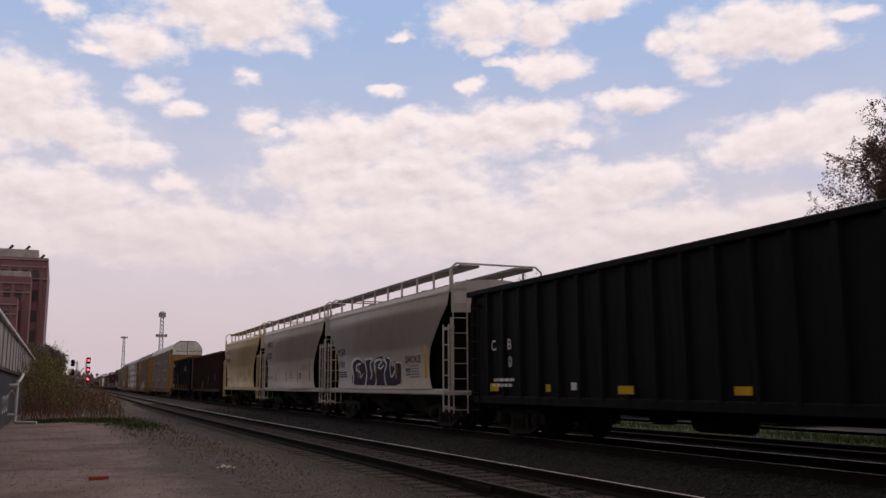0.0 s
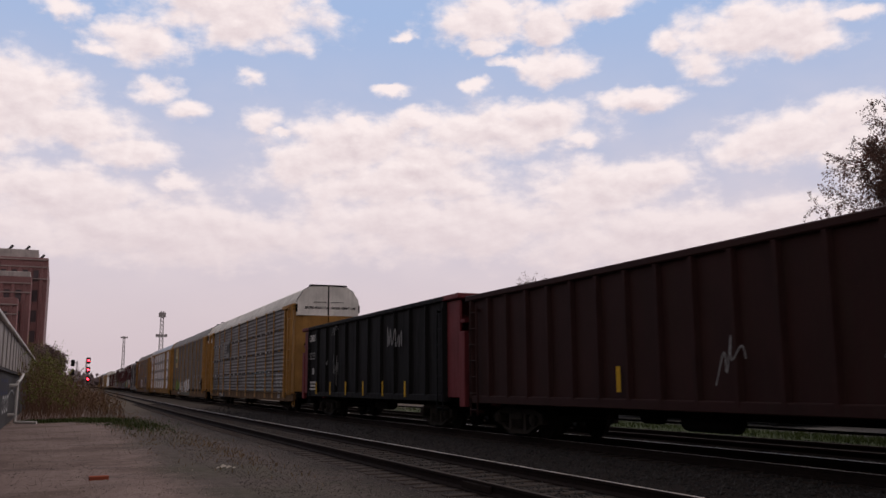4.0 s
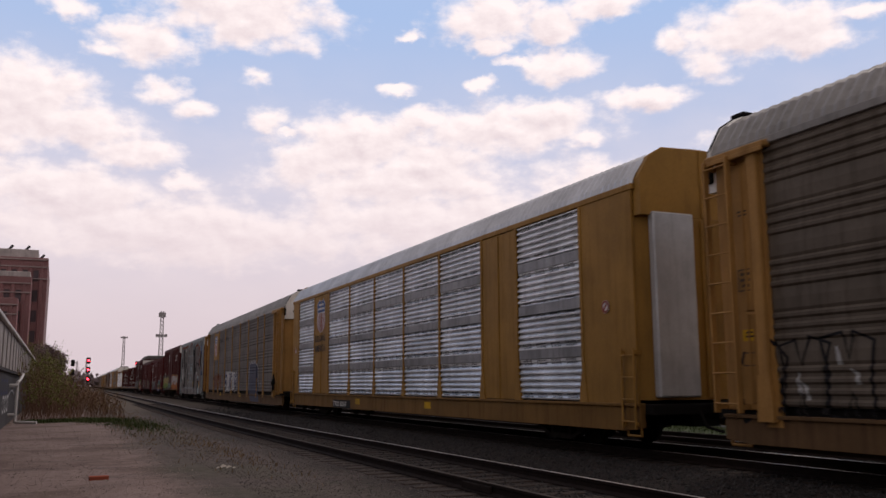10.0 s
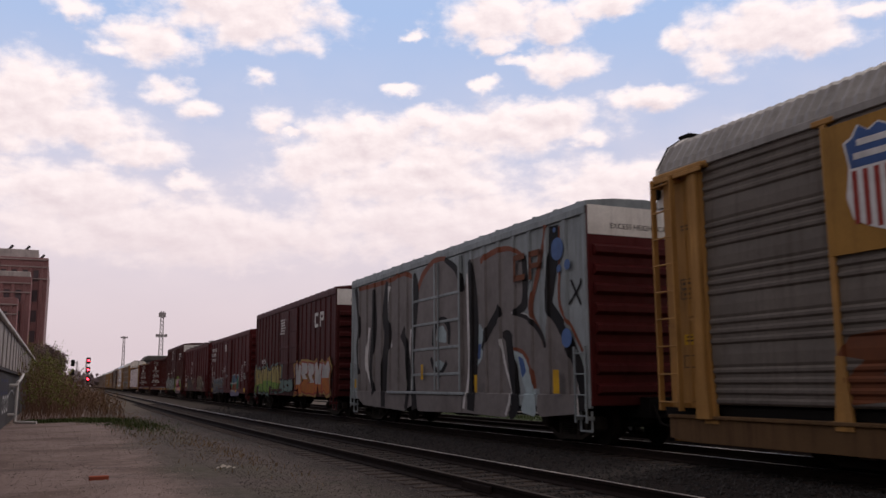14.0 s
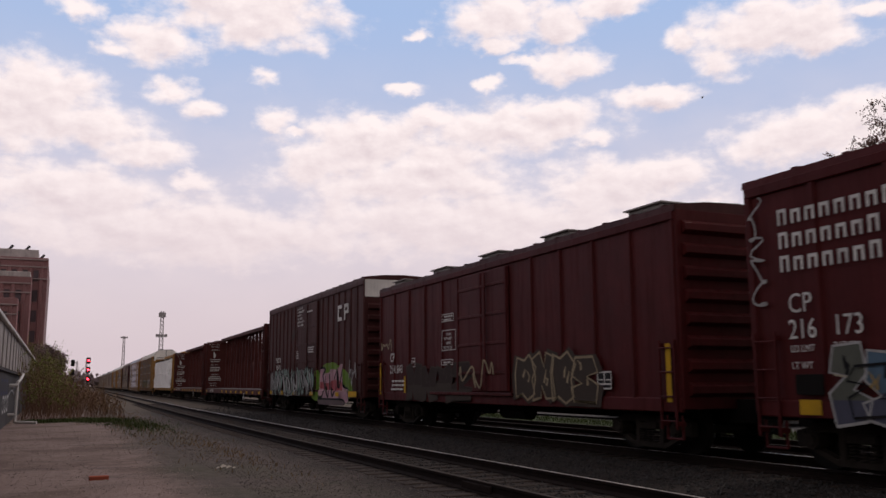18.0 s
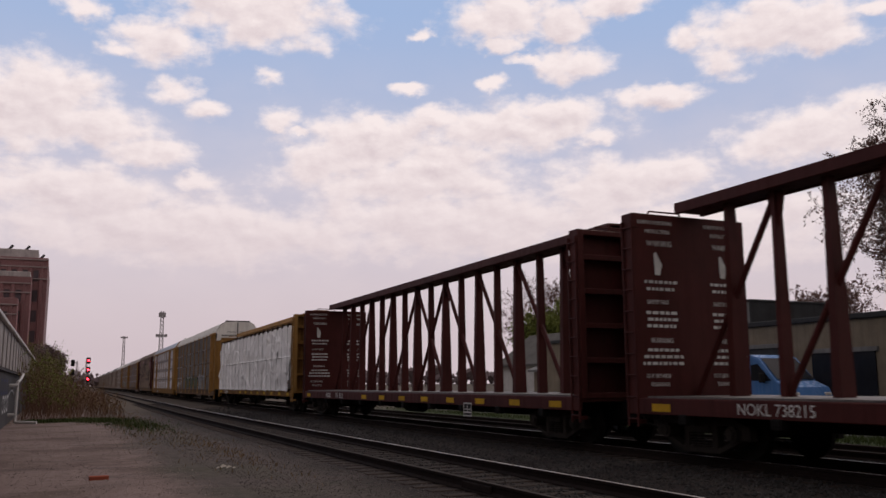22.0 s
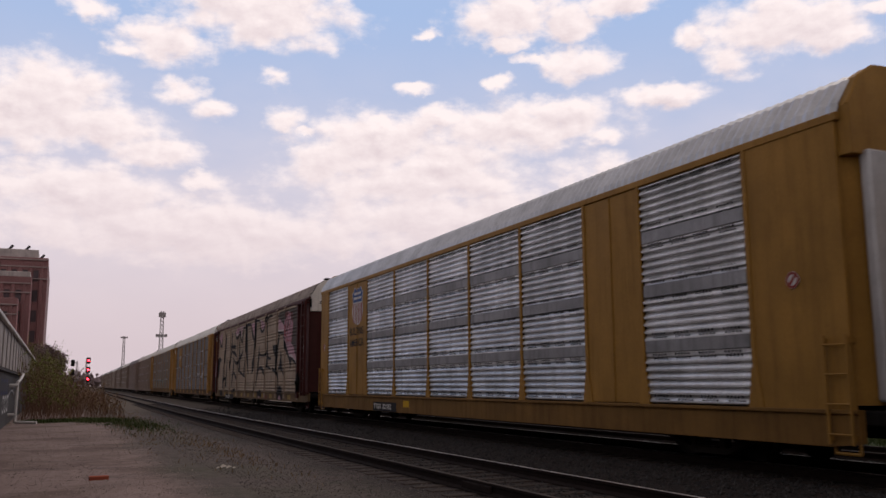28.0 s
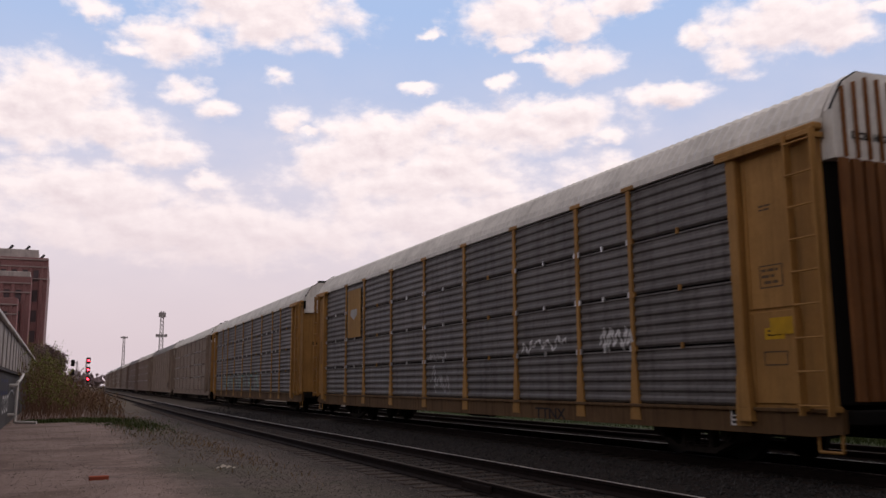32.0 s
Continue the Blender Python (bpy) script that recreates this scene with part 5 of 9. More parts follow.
# ---- box car ----
def box_car(label, mat, half, top, ribs=True, door=None, door_y=0.0, white_end=False, hatches=False, end_mat=None, ribw=0.09, pitch=0.78, roof=None):
    car = thing("box_car", label, "railcar", "cars of the freight train")
    sets = under_gear(car, half + 0.35, half - 1.55, 0.72)
    hw = 1.50
    end_mat = end_mat or mat
    part("body", Build().box(-hw, hw, -half, half, 0.98, top - 0.12), mat, car)
    prof = [(-hw - 0.05, top - 0.14), (-hw - 0.03, top - 0.02), (-0.8, top + 0.07), (0, top + 0.1), (0.8, top + 0.07), (hw + 0.03, top - 0.02), (hw + 0.05, top - 0.14)]
    r = Build().prism(prof, "y", -half - 0.04, half + 0.04)
    k = 0
    while k * 0.95 < 2 * half - 0.4:
        y = -half + 0.3 + k * 0.95
        r.prism([(x, z + 0.028) for x, z in prof], "y", y - 0.05, y + 0.05)
        k += 1
    part("roof", r, roof or mat, car)
    dw = 1.5 if door is None else door
    for s in (-1, 1):
        sx = lambda a, e: sorted((s * (hw + a), s * (hw + e)))
        part("side_sill", Build().box(*sx(-0.05, 0.05), -half, half, 0.80, 1.06, 0.02), mat, car)
        part("top_chord", Build().box(*sx(-0.02, 0.055), -half, half, top - 0.30, top - 0.13, 0.015), mat, car)
        if ribs:
            n = int(half * 2 / pitch)
            for i in range(n + 1):
                y = -half + 0.07 + (2 * half - 0.14) * i / n
                if abs(y - door_y) < dw + 0.1:
                    continue
                part("rib", Build().prism([(s * hw, y - ribw), (s * (hw + 0.05), y - ribw * 0.6), (s * (hw + 0.05), y + ribw * 0.6), (s * hw, y + ribw)], "z", 1.04, top - 0.3), mat, car)
        else:
            n = int(half * 2 / 1.25)
            for i in range(n + 1):
                y = -half + 0.04 + (2 * half - 0.08) * i / n
                if abs(y - door_y) < dw:
                    continue
                part("seam", Build().box(*sx(-0.01, 0.012), y - 0.05, y + 0.05, 1.04, top - 0.3), mat, car)
        leaf = part("door", Build().box(*sx(0.02, 0.075), door_y - dw, door_y + dw, 1.12, top - 0.34, 0.02), mat, car)
        for z in (1.6, 2.35, 3.1, 3.85):
            if z < top - 0.6:
                part("door_rail", Build().box(*sx(0.07, 0.10), door_y - dw + 0.08, door_y + dw - 0.08, z - 0.04, z + 0.04, 0.01), mat, leaf)
        for q in (-0.98, 0.0, 0.98):
            part("door_stile", Build().box(*sx(0.07, 0.102), door_y + q * (dw - 0.06) - 0.05, door_y + q * (dw - 0.06) + 0.05, 1.14, top - 0.36, 0.01), mat, leaf)
        part("lock_rod", Build().tube((s * (hw + 0.13), door_y - 0.35, 1.15), (s * (hw + 0.13), door_y - 0.35, top - 0.4), 0.025, n=6), mat, leaf)
        part("door_track", Build().box(*sx(0.0, 0.12), door_y - dw - 0.2, door_y + dw * 2.2, 1.02, 1.10, 0.01), mat, car)
        wall = part("end_wall", Build().box(-hw - 0.02, hw + 0.02, *sorted((s * (half - 0.02), s * (half + 0.05))), 0.85, top - 0.1, 0.02), end_mat, car)
        z = 1.2
        while z < top - (0.9 if white_end else 0.3):
            part("end_rib", Build().prism([(s * (half + 0.05), z - 0.13), (s * (half + 0.17), z - 0.06), (s * (half + 0.17), z + 0.06), (s * (half + 0.05), z + 0.13)], "x", -hw + 0.1, hw - 0.1), end_mat, wall)
            z += 0.42
        if white_end:
            w = part("white_end_plate", Build().box(-hw - 0.01, hw + 0.01, *sorted((s * (half + 0.05), s * (half + 0.06))), top - 0.75, top - 0.11), WHITE, car)
            if s < 0:
                lettering(car, "EXCESS HEIGHT CAR", -0.95, top - 0.60, 0.17, LET_BLACK, -half - 0.066, end=True)
        ladder(car, mat, s * (half - 0.3), 0.5, 2.1, 0.42, rungs=4, x=-hw - 0.01)
        stirrup(car, mat, s * (half - 0.3), -hw + 0.05)
    if hatches:
        for k in range(5):
            y = -half + 1.2 + k * (2 * half - 2.4) / 4
            b = Build().box(-1.25, -0.35, y - 0.55, y + 0.55, top + 0.05, top + 0.16, 0.03)
            b.box(-1.32, -0.3, y - 0.6, y + 0.6, top + 0.16, top + 0.19)
            part("roof_hatch", b, ROOF_GREY, car)
    return car, sets


# ---- centre-beam flat car ----
GUARD = paint("dark_edge_board", (0.035, 0.022, 0.016), rough=0.8)
# real grime on the sill, shade on the bulkhead, in one dark yellow
DIRTY_SHADED_YELLOW = paint("grimy_shaded_yellow", (0.23, 0.115, 0.03), rough=0.7, grime=(0.02, 0.016, 0.013), wear=0.85)


def centre_beam(label, mat, half=11.35, load=False, bays=19):
    car = thing("centre_beam_car", label, "railcar", "cars of the freight train")
    sets = under_gear(car, half + 0.4, half - 1.6, 0.66)
    hw, top, chord = 1.42, 4.62, 4.88
    part("deck", Build().box(-hw, hw, -half, half, 0.92, 1.04, 0.015), mat, car)
    part("deck_boards", Build().box(-hw + 0.06, hw - 0.06, -half + 0.5, half - 0.5, 1.045, 1.075), GREY_PANEL, car)
    for s in (-1, 1):
        part("side_sill", Build().box(*sorted((s * (hw - 0.05), s * (hw + 0.03))), -half, half, 0.74, 1.04, 0.015), DIRTY_SHADED_YELLOW if load else mat, car)
        for k in range(12):
            y = -half + 1.0 + k * (2 * half - 2.0) / 11
            if 4.5 < y < 9.0:
                continue
            part("reflector_plate", Build().box(*sorted((s * (hw + 0.032), s * (hw + 0.038))), y - 0.26, y + 0.26, 0.80, 0.94), LABEL_YELLOW, car)
        for k in range(10):
            y = -half + 1.6 + k * (2 * half - 3.2) / 9
            wn = Build().box(*sorted((s * (hw - 0.12), s * (hw + 0.07))), y - 0.11, y + 0.11, 0.58, 0.76, 0.02)
            wn.tube((s * (hw + 0.0), y - 0.09, 0.66), (s * (hw + 0.0), y + 0.09, 0.66), 0.075, n=8)
            part("winch", wn, STEEL_DARK, car)
        # bulkheads
        # loaded car: shade in the bulkhead recess is put into this darker yellow
        recess_mat = DIRTY_SHADED_YELLOW if load else mat
        bh = part("bulkhead", Build().box(-hw, hw, *sorted((s * (half - 0.30), s * (half - 0.25))), 1.0, top + 0.05, 0.01), recess_mat, car)
        for x in (-hw, -0.08, hw - 0.16):
            part("bulkhead_post", Build().box(x, x + 0.16, *sorted((s * (half - 0.26), s * (half + 0.06))), 1.0, top + 0.05, 0.012), mat if x < -1 else recess_mat, bh)
        for z in (1.0, 1.75, 2.5, 3.25, 4.0, top - 0.07):
            part("bulkhead_rib", Build().box(-hw + 0.02, hw - 0.02, *sorted((s * (half - 0.26), s * (half + 0.03))), z, z + 0.12, 0.012), recess_mat, bh)
        part("top_handrail", Build().path([(-0.9, s * (half - 0.1), top + 0.05), (-0.85, s * (half - 0.1), top + 0.15), (-0.1, s * (half - 0.1), top + 0.15), (-0.05, s * (half - 0.1), top + 0.05)], 0.018), mat, bh)
        ladder(car, mat, s * (half - 0.15), 0.5, top - 0.1, 0.3, rungs=10, x=-hw + 0.04)
    # the centre truss
    inner = half - 0.3
    c = Build().box(-0.36, 0.36, -inner, inner, chord - 0.14, chord - 0.07, 0.01)
    top_beam = part("top_chord", c, mat, car)
    part("chord_flange", Build().box(-0.37, -0.28, -inner, inner, chord - 0.17, chord + 0.05, 0.01), mat, top_beam)
    part("chord_flange", Build().box(0.28, 0.37, -inner, inner, chord - 0.17, chord + 0.05, 0.01), mat, top_beam)
    part("chord_cover", Build().box(-0.275, 0.275, -inner, inner, chord + 0.01, chord + 0.05), mat, top_beam)
    n = bays
    ys = [-inner + 2 * inner * k / n for k in range(n + 1)]
    for k, y in enumerate(ys):
        if 0 < k < n:
            broad = k % 2 == 0
            w, t = (0.085, 0.18) if broad else (0.06, 0.13)
            b = Build()
            b.add([(-t, y - w, 1.0), (t, y - w, 1.0), (t, y + w, 1.0), (-t, y + w, 1.0), (-0.09, y - w * 0.7, chord - 0.12), (0.09, y - w * 0.7, chord - 0.12), (0.09, y + w * 0.7, chord - 0.12), (-0.09, y + w * 0.7, chord - 0.12)],
                  [(0, 1, 2, 3), (4, 7, 6, 5), (0, 4, 5, 1), (1, 5, 6, 2), (2, 6, 7, 3), (3, 7, 4, 0)])
            part("post", b, mat, car)
    hi, lo = (n + 2) // 2, (n - 1) // 2
    for bottom, head in [(hi - 2 - 2 * q, hi - 2 * q) for q in range(5)] + [(lo + 2 + 2 * q, lo + 2 * q) for q in range(5)]:
        if min(bottom, head) < 0 or max(bottom, head) > n:
            continue
        ya, yb = ys[bottom], ys[head]
        b = Build()
        p0, p1 = Vector((0, ya, 1.05)), Vector((0, yb, chord - 0.2))
        b.tube(p0, p1, 0.06, n=8)
        b.prism([(yb - 0.2, chord - 0.17), (yb + 0.2, chord - 0.17), (yb + 0.06, chord - 0.8), (yb - 0.06, chord - 0.8)], "x", -0.03, 0.03)
        part("diagonal", b, mat, car)
    if load:
        rnd = random.Random(5)
        for tier, (z0, z1) in enumerate(((1.12, 2.62), (2.66, 4.18))):
            y = -inner + 0.35
            while y < inner - 0.9:
                w = min(2.45, inner - 0.25 - y)
                for s in (-1, 1):
                    # one wrapped stack, its cover creased and slack
                    b, (nu, nv) = Build(), ((44, 26) if s < 0 else (10, 8))
                    x_out, x_in = s * (hw + 0.05), s * 0.42
                    folds = []
                    for q in range(12):
                        ang = rnd.uniform(-1.0, 1.0)
                        folds.append((y + w * rnd.random(), z0 + (z1 - z0) * rnd.choice((0.0, 0.5, 1.0)), math.cos(ang), math.sin(ang) * rnd.choice((-1, 1)), rnd.uniform(0.05, 0.12), rnd.uniform(0.05, 0.13), rnd.choice((-1, 1))))
                    pts = []
                    for i in range(nu + 1):
                        for j in range(nv + 1):
                            yy, zz = y + (w - 0.01) * i / nu, z0 + (z1 - z0) * j / nv
                            o = 0.09 * noise.noise(Vector((yy * 1.1, zz * 0.8, tier * 7 + s))) + 0.035 * noise.noise(Vector((yy * 4, zz * 2, 3 + s))) + 0.02 * noise.noise(Vector((yy * 9, zz * 3, 8 + s)))
                            for fy, fz, cn, sn, deep, broad, way in folds:
                                d = abs((yy - fy) * cn + (zz - fz) * sn)
                                along = (zz - fz) * cn - (yy - fy) * sn
                                if d < broad * (0.6 + abs(along)) and along * way > 0:
                                    o += deep * (1 - d / (broad * (0.6 + abs(along)))) * max(0.0, 1 - abs(along) / 1.3)
                            if j == 0:
                                o += 0.03
                                zz -= 0.10 + 0.07 * noise.noise(Vector((yy * 1.8, s, 9))) + 0.03 * noise.noise(Vector((yy * 6, s, 2))) if tier == 0 else 0.02
                            pts.append((x_out + s * o - (s * 0.03 if i in (0, nu) else 0), yy, zz))
                    b.add(pts, [(i * (nv + 1) + j, i * (nv + 1) + j + 1, (i + 1) * (nv + 1) + j + 1, (i + 1) * (nv + 1) + j) for i in range(nu) for j in range(nv)])
                    b.box(*sorted((x_in, s * (hw - 0.06))), y + 0.02, y + w - 0.02, z0, z1 - 0.01)
                    part("lumber_cover", b, WRAP, car, smooth=True)
                y += w
        for k in range(18):
            y = -inner + 0.7 + k * (2 * inner - 1.4) / 17
            for s in (-1, 1):
                b = Build().box(*sorted((s * (hw + 0.10), s * (hw + 0.108))), y - 0.011, y + 0.011, 0.9, 4.22)
                b.box(*sorted((s * 0.4, s * (hw + 0.085))), y - 0.018, y + 0.018, 4.215, 4.23)
                st = part("strap", b, STRAP, car)
                part("corner_guard", Build().box(*sorted((s * (hw - 0.15), s * (hw + 0.115))), y - 0.11, y + 0.11, 4.10, 4.29, 0.015), GUARD, st)
    return car, sets


def place(built, near, far):
    car, sets = built
    CARS.append((car, (near + far) / 2, (far - near) * 0.36, sets))
    return car


def brick_material(name, a, b, mortar, scale):
    m, n, l, p = nodes_of(name)
    tc, mp = n.new("ShaderNodeTexCoord"), n.new("ShaderNodeMapping")
    l.new(tc.outputs["Object"], mp.inputs["Vector"])
    mp.inputs["Rotation"].default_value = (radians(90), 0, 0)
    br = n.new("ShaderNodeTexBrick")
    br.inputs["Color1"].default_value, br.inputs["Color2"].default_value, br.inputs["Mortar"].default_value = (*a, 1), (*b, 1), (*mortar, 1)
    br.inputs["Scale"].default_value, br.inputs["Mortar Size"].default_value = scale, 0.012
    l.new(mp.outputs[0], br.inputs["Vector"])
    v = coords(n, l)
    stain = ramp_node(n, l, noise_node(n, l, v, 0.25, 5), 0.4, 0.75, 0, 0.5)
    l.new(mix_node(n, l, stain, br.outputs["Color"], tuple(x * 0.5 for x in a)), p.inputs["Base Color"])
    p.inputs["Roughness"].default_value = 0.9
    return m


# far tower: distance haze is mixed into the brick, paler and more purple
RED_BRICK = brick_material("hazed_red_brick", (0.29, 0.135, 0.135), (0.23, 0.105, 0.108), (0.30, 0.235, 0.23), 3.0)
STONE_BAND = paint("pale_stone_band", (0.34, 0.27, 0.265), rough=0.9, wear=0.3)
# tower windows lightened towards the same haze
TOWER_GLASS = paint("hazed_tower_glass", (0.10, 0.075, 0.085), rough=0.35, wear=0.2)
GLASS_DARK = paint("dark_window_glass", (0.022, 0.024, 0.03), rough=0.12, wear=0.05, bump=0.02)
SHED_PANEL = paint("pale_shed_cladding", (0.34, 0.305, 0.29), rough=0.7, wear=0.45, grime=(0.10, 0.085, 0.08))
SHED_DARK = paint("dark_shed_wall", (0.072, 0.068, 0.071), rough=0.8, wear=0.3)
PIPE_WHITE = paint("white_drain_pipe", (0.62, 0.60, 0.58), rough=0.5, wear=0.2)
TAN_WALL = paint("tan_masonry", (0.235, 0.195, 0.145), rough=0.9, wear=0.35)
DARK_CLAD = paint("charcoal_cladding", (0.05, 0.052, 0.055), rough=0.8, wear=0.25)
PALE_CLAD = paint("grey_render", (0.20, 0.20, 0.20), rough=0.85, wear=0.35)
HOUSE_WHITE = paint("white_clapboard", (0.55, 0.54, 0.52), rough=0.8, wear=0.25)
ROOF_FELT = paint("grey_roof_felt", (0.11, 0.105, 0.10), rough=0.95)
VAN_BLUE = paint("blue_van_paint", (0.085, 0.21, 0.47), rough=0.25, wear=0.06, vary=0.08, bump=0.0)
RUBBER = paint("black_rubber", (0.018, 0.018, 0.018), rough=0.85)
MAST = paint("galvanised_mast", (0.46, 0.43, 0.44), rough=0.6, metal=0.1, wear=0.2)
SIGNAL_BLACK = paint("black_signal_housing", (0.014, 0.014, 0.015), rough=0.7)
BARK = paint("tree_bark", (0.055, 0.042, 0.034), rough=0.95, wear=0.2)
TWIG = paint("brown_brush_twig", (0.19, 0.112, 0.075), rough=0.95, wear=0.1)
BUD = paint("reddish_tree_bud", (0.16, 0.085, 0.07), rough=0.8, wear=0.1)
LEAF = paint("young_green_leaf", (0.17, 0.20, 0.045), rough=0.7, wear=0.1)
GRASS = paint("rough_grass_blade", (0.050, 0.070, 0.020), rough=0.8, wear=0.1)
DRY = paint("dry_grass_blade", (0.19, 0.12, 0.06), rough=0.9, wear=0.1)


# ---- low shed along the lot ----
def shed():
    root = thing("low_shed", "long low shed with pale cladding over a dark graffitied wall", "building", kind="thing")
    x, y0, y1, top = -1.5, 12.0, 76.0, 3.45
    part("lower_wall", Build().box(x - 9, x - 0.12, y0, y1, 0.0, 2.05), SHED_DARK, root)
    part("roof", Build().box(x - 9.1, x + 0.06, y0 - 0.1, y1 + 0.1, top, top + 0.12, 0.03), ROOF_FELT, root)
    part("soffit", Build().box(x - 9, x - 0.02, y0, y1, 1.98, 2.06), SHED_DARK, root)
    n = 26
    for k in range(n):
        a, e = y0 + (y1 - y0) * k / n, y0 + (y1 - y0) * (k + 1) / n
        b = Build().box(x - 0.12, x, a + 0.02, e - 0.02, 2.06, top, 0.015)
        b.box(x - 0.02, x + 0.035, a + 0.02, a + 0.10, 2.06, top, 0.01)
        part("cladding_panel", b, SHED_PANEL, root)
    part("gutter", Build().box(x, x + 0.12, y0, y1, top - 0.1, top + 0.02, 0.02), PIPE_WHITE, root)
    dp = Build().path([(x + 0.10, 44.5, 2.05), (x + 0.24, 42.5, 1.98), (x + 0.2, 40.2, 1.72), (x + 0.16, 38.6, 1.62), (x + 0.16, 38.4, 0.08), (x + 0.4, 38.3, 0.06), (x + 0.95, 38.0, 0.05)], 0.055, 8)
    for z in (0.35, 1.5):
        dp.tube((x - 0.12, 38.45, z), (x + 0.2, 38.45, z), 0.07, n=8)
    part("drain_pipe", dp, PIPE_WHITE, root)
    for k, (yy, zz, w, h, mat) in enumerate(((33.5, 0.55, 4.5, 0.55, "white"), (32.0, 1.2, 5.0, 0.5, "navy"))):
        rnd = random.Random(40 + k)
        b = Build()
        for q in range(3):
            pts = [(q * w / 3 + w / 6 + w / 8 * math.cos(i / 14 * 2 * math.pi), h / 2 + h / 2 * math.sin(i / 14 * 2 * math.pi)) for i in range(15)]
            ribbon(b, pts, 0.05, 0)
        ob = part("wall_graffiti", b, SP[mat], root)
        ob.matrix_basis = Matrix(((-1, 0, 0, x - 0.105), (0, -1, 0, yy), (0, 0, 1, zz), (0, 0, 0, 1)))
    b = Build()
    ribbon(b, [(0.0 + 0.5 * i, 1.05 + 0.25 * math.sin(i / 12 * math.pi)) for i in range(13)], 0.025, 0)
    ob = part("wall_graffiti", b, SP["white"], root)
    ob.matrix_basis = Matrix(((-1, 0, 0, x - 0.105), (0, -1, 0, 37.5), (0, 0, 1, 0), (0, 0, 0, 1)))


# ---- stepped brick tower block ----
def tower_block():
    root = thing("brick_tower_block", "tall stepped dark red brick building with stone bands", "building")
    blocks = ((-34, -2.0, 150, 182, 0, 21.6), (-32, -4.1, 144, 150, 0, 17.8), (-31, -5.6, 140, 144, 0, 14.2))
    for i, (x0, x1, y0, y1, z0, z1) in enumerate(blocks):
        w = part("wall", Build().box(x0, x1, y0, y1, z0, z1, 0.05), RED_BRICK, root)
        n = int((x1 - x0) / 1.55)
        for k in range(n):
            x = x1 - 0.9 - k * 1.55
            part("pilaster", Build().box(x - 0.24, x + 0.24, y0 - 0.22, y0 + 0.05, z0, z1 - 0.9, 0.03), RED_BRICK, w)
        for z in (z1 - 0.35, z1 - 1.5, z1 - 3.4) if i == 0 else (z1 - 1.0, z1 - 2.4):
            part("stone_band", Build().box(x0, x1 + 0.06, y0 - 0.28, y0 + 0.02, z - 0.1, z + 0.1, 0.02), STONE_BAND, w)
        for f in range(int(z1 / 3.2)):
            for k in range(min(n - 1, 9)):
                xw = x1 - 1.68 - k * 1.55
                zw = z1 - 2.9 - f * 3.2
                if zw > 1:
                    part("window", Build().box(xw - 0.38, xw + 0.38, y0 - 0.06, y0 + 0.1, zw - 0.9, zw + 0.9), TOWER_GLASS, w)
    part("penthouse", Build().box(-30, -3.5, 150.4, 176, 21.6, 22.9, 0.05), paint("pale_penthouse", (0.5, 0.45, 0.44), rough=0.9), root)
    part("parapet", Build().box(-32, -4.3, 144.05, 149.8, 17.8, 18.6, 0.05), bpy.data.materials["pale_penthouse"], root)
    for x in (-3.0, -5.2, -7.6):
        z = 21.6 if x > -3.4 else 22.9
        part("roof_vent", Build().prism([(x - 0.45, z), (x - 0.1, z), (x + 0.45, z + 0.62), (x + 0.2, z + 0.75)], "y", 151, 152), DARK_CLAD, root)


# ---- signals and masts ----
def light_signal(x, y, heads, lit, top, mast_side, label):
    root = thing("railway_signal", label, "railway signal", "railway signals", at=pose(x, y, 0))
    part("mast", Build().tube((mast_side, 0.1, 0), (mast_side, 0.1, top + 0.4), 0.09, n=10), MAST, root)
    part("foot", Build().box(mast_side - 0.4, mast_side + 0.4, -0.3, 0.5, 0, 0.35, 0.04), STONE_BAND, root)
    ld = Build()
    for s in (-0.2, 0.2):
        ld.tube((mast_side + s, 0.45, 0.2), (mast_side + s, 0.45, top), 0.025, n=6)
    for k in range(14):
        ld.tube((mast_side - 0.2, 0.45, 0.4 + k * top / 15), (mast_side + 0.2, 0.45, 0.4 + k * top / 15), 0.02, n=6)
    part("ladder", ld, MAST, root)
    for k in range(heads):
        z = top - k * 1.72
        hd = part("signal_head", Build().box(-0.34, 0.34, -0.12, 0.12, z - 0.62, z + 0.55, 0.1), SIGNAL_BLACK, root)
        part("bracket", Build().box(min(mast_side, 0) - 0.02, max(mast_side, 0) + 0.02, 0.05, 0.16, z - 0.1, z + 0.1), MAST, hd)
        if lit[k]:
            part("lamp", Build().tube((0, -0.125, z), (0, -0.16, z), 0.19, n=16), glow("red_signal_lamp", (1.0, 0.03, 0.05), 12.0), hd)
            part("hood", Build().prism([(0.3 * math.cos(a), z + 0.3 * math.sin(a)) for a in (0.2, 0.8, 1.57, 2.3, 2.9)] + [(0.27 * math.cos(a), z + 0.27 * math.sin(a)) for a in (2.9, 2.3, 1.57, 0.8, 0.2)], "y", -0.5, -0.12), SIGNAL_BLACK, hd)


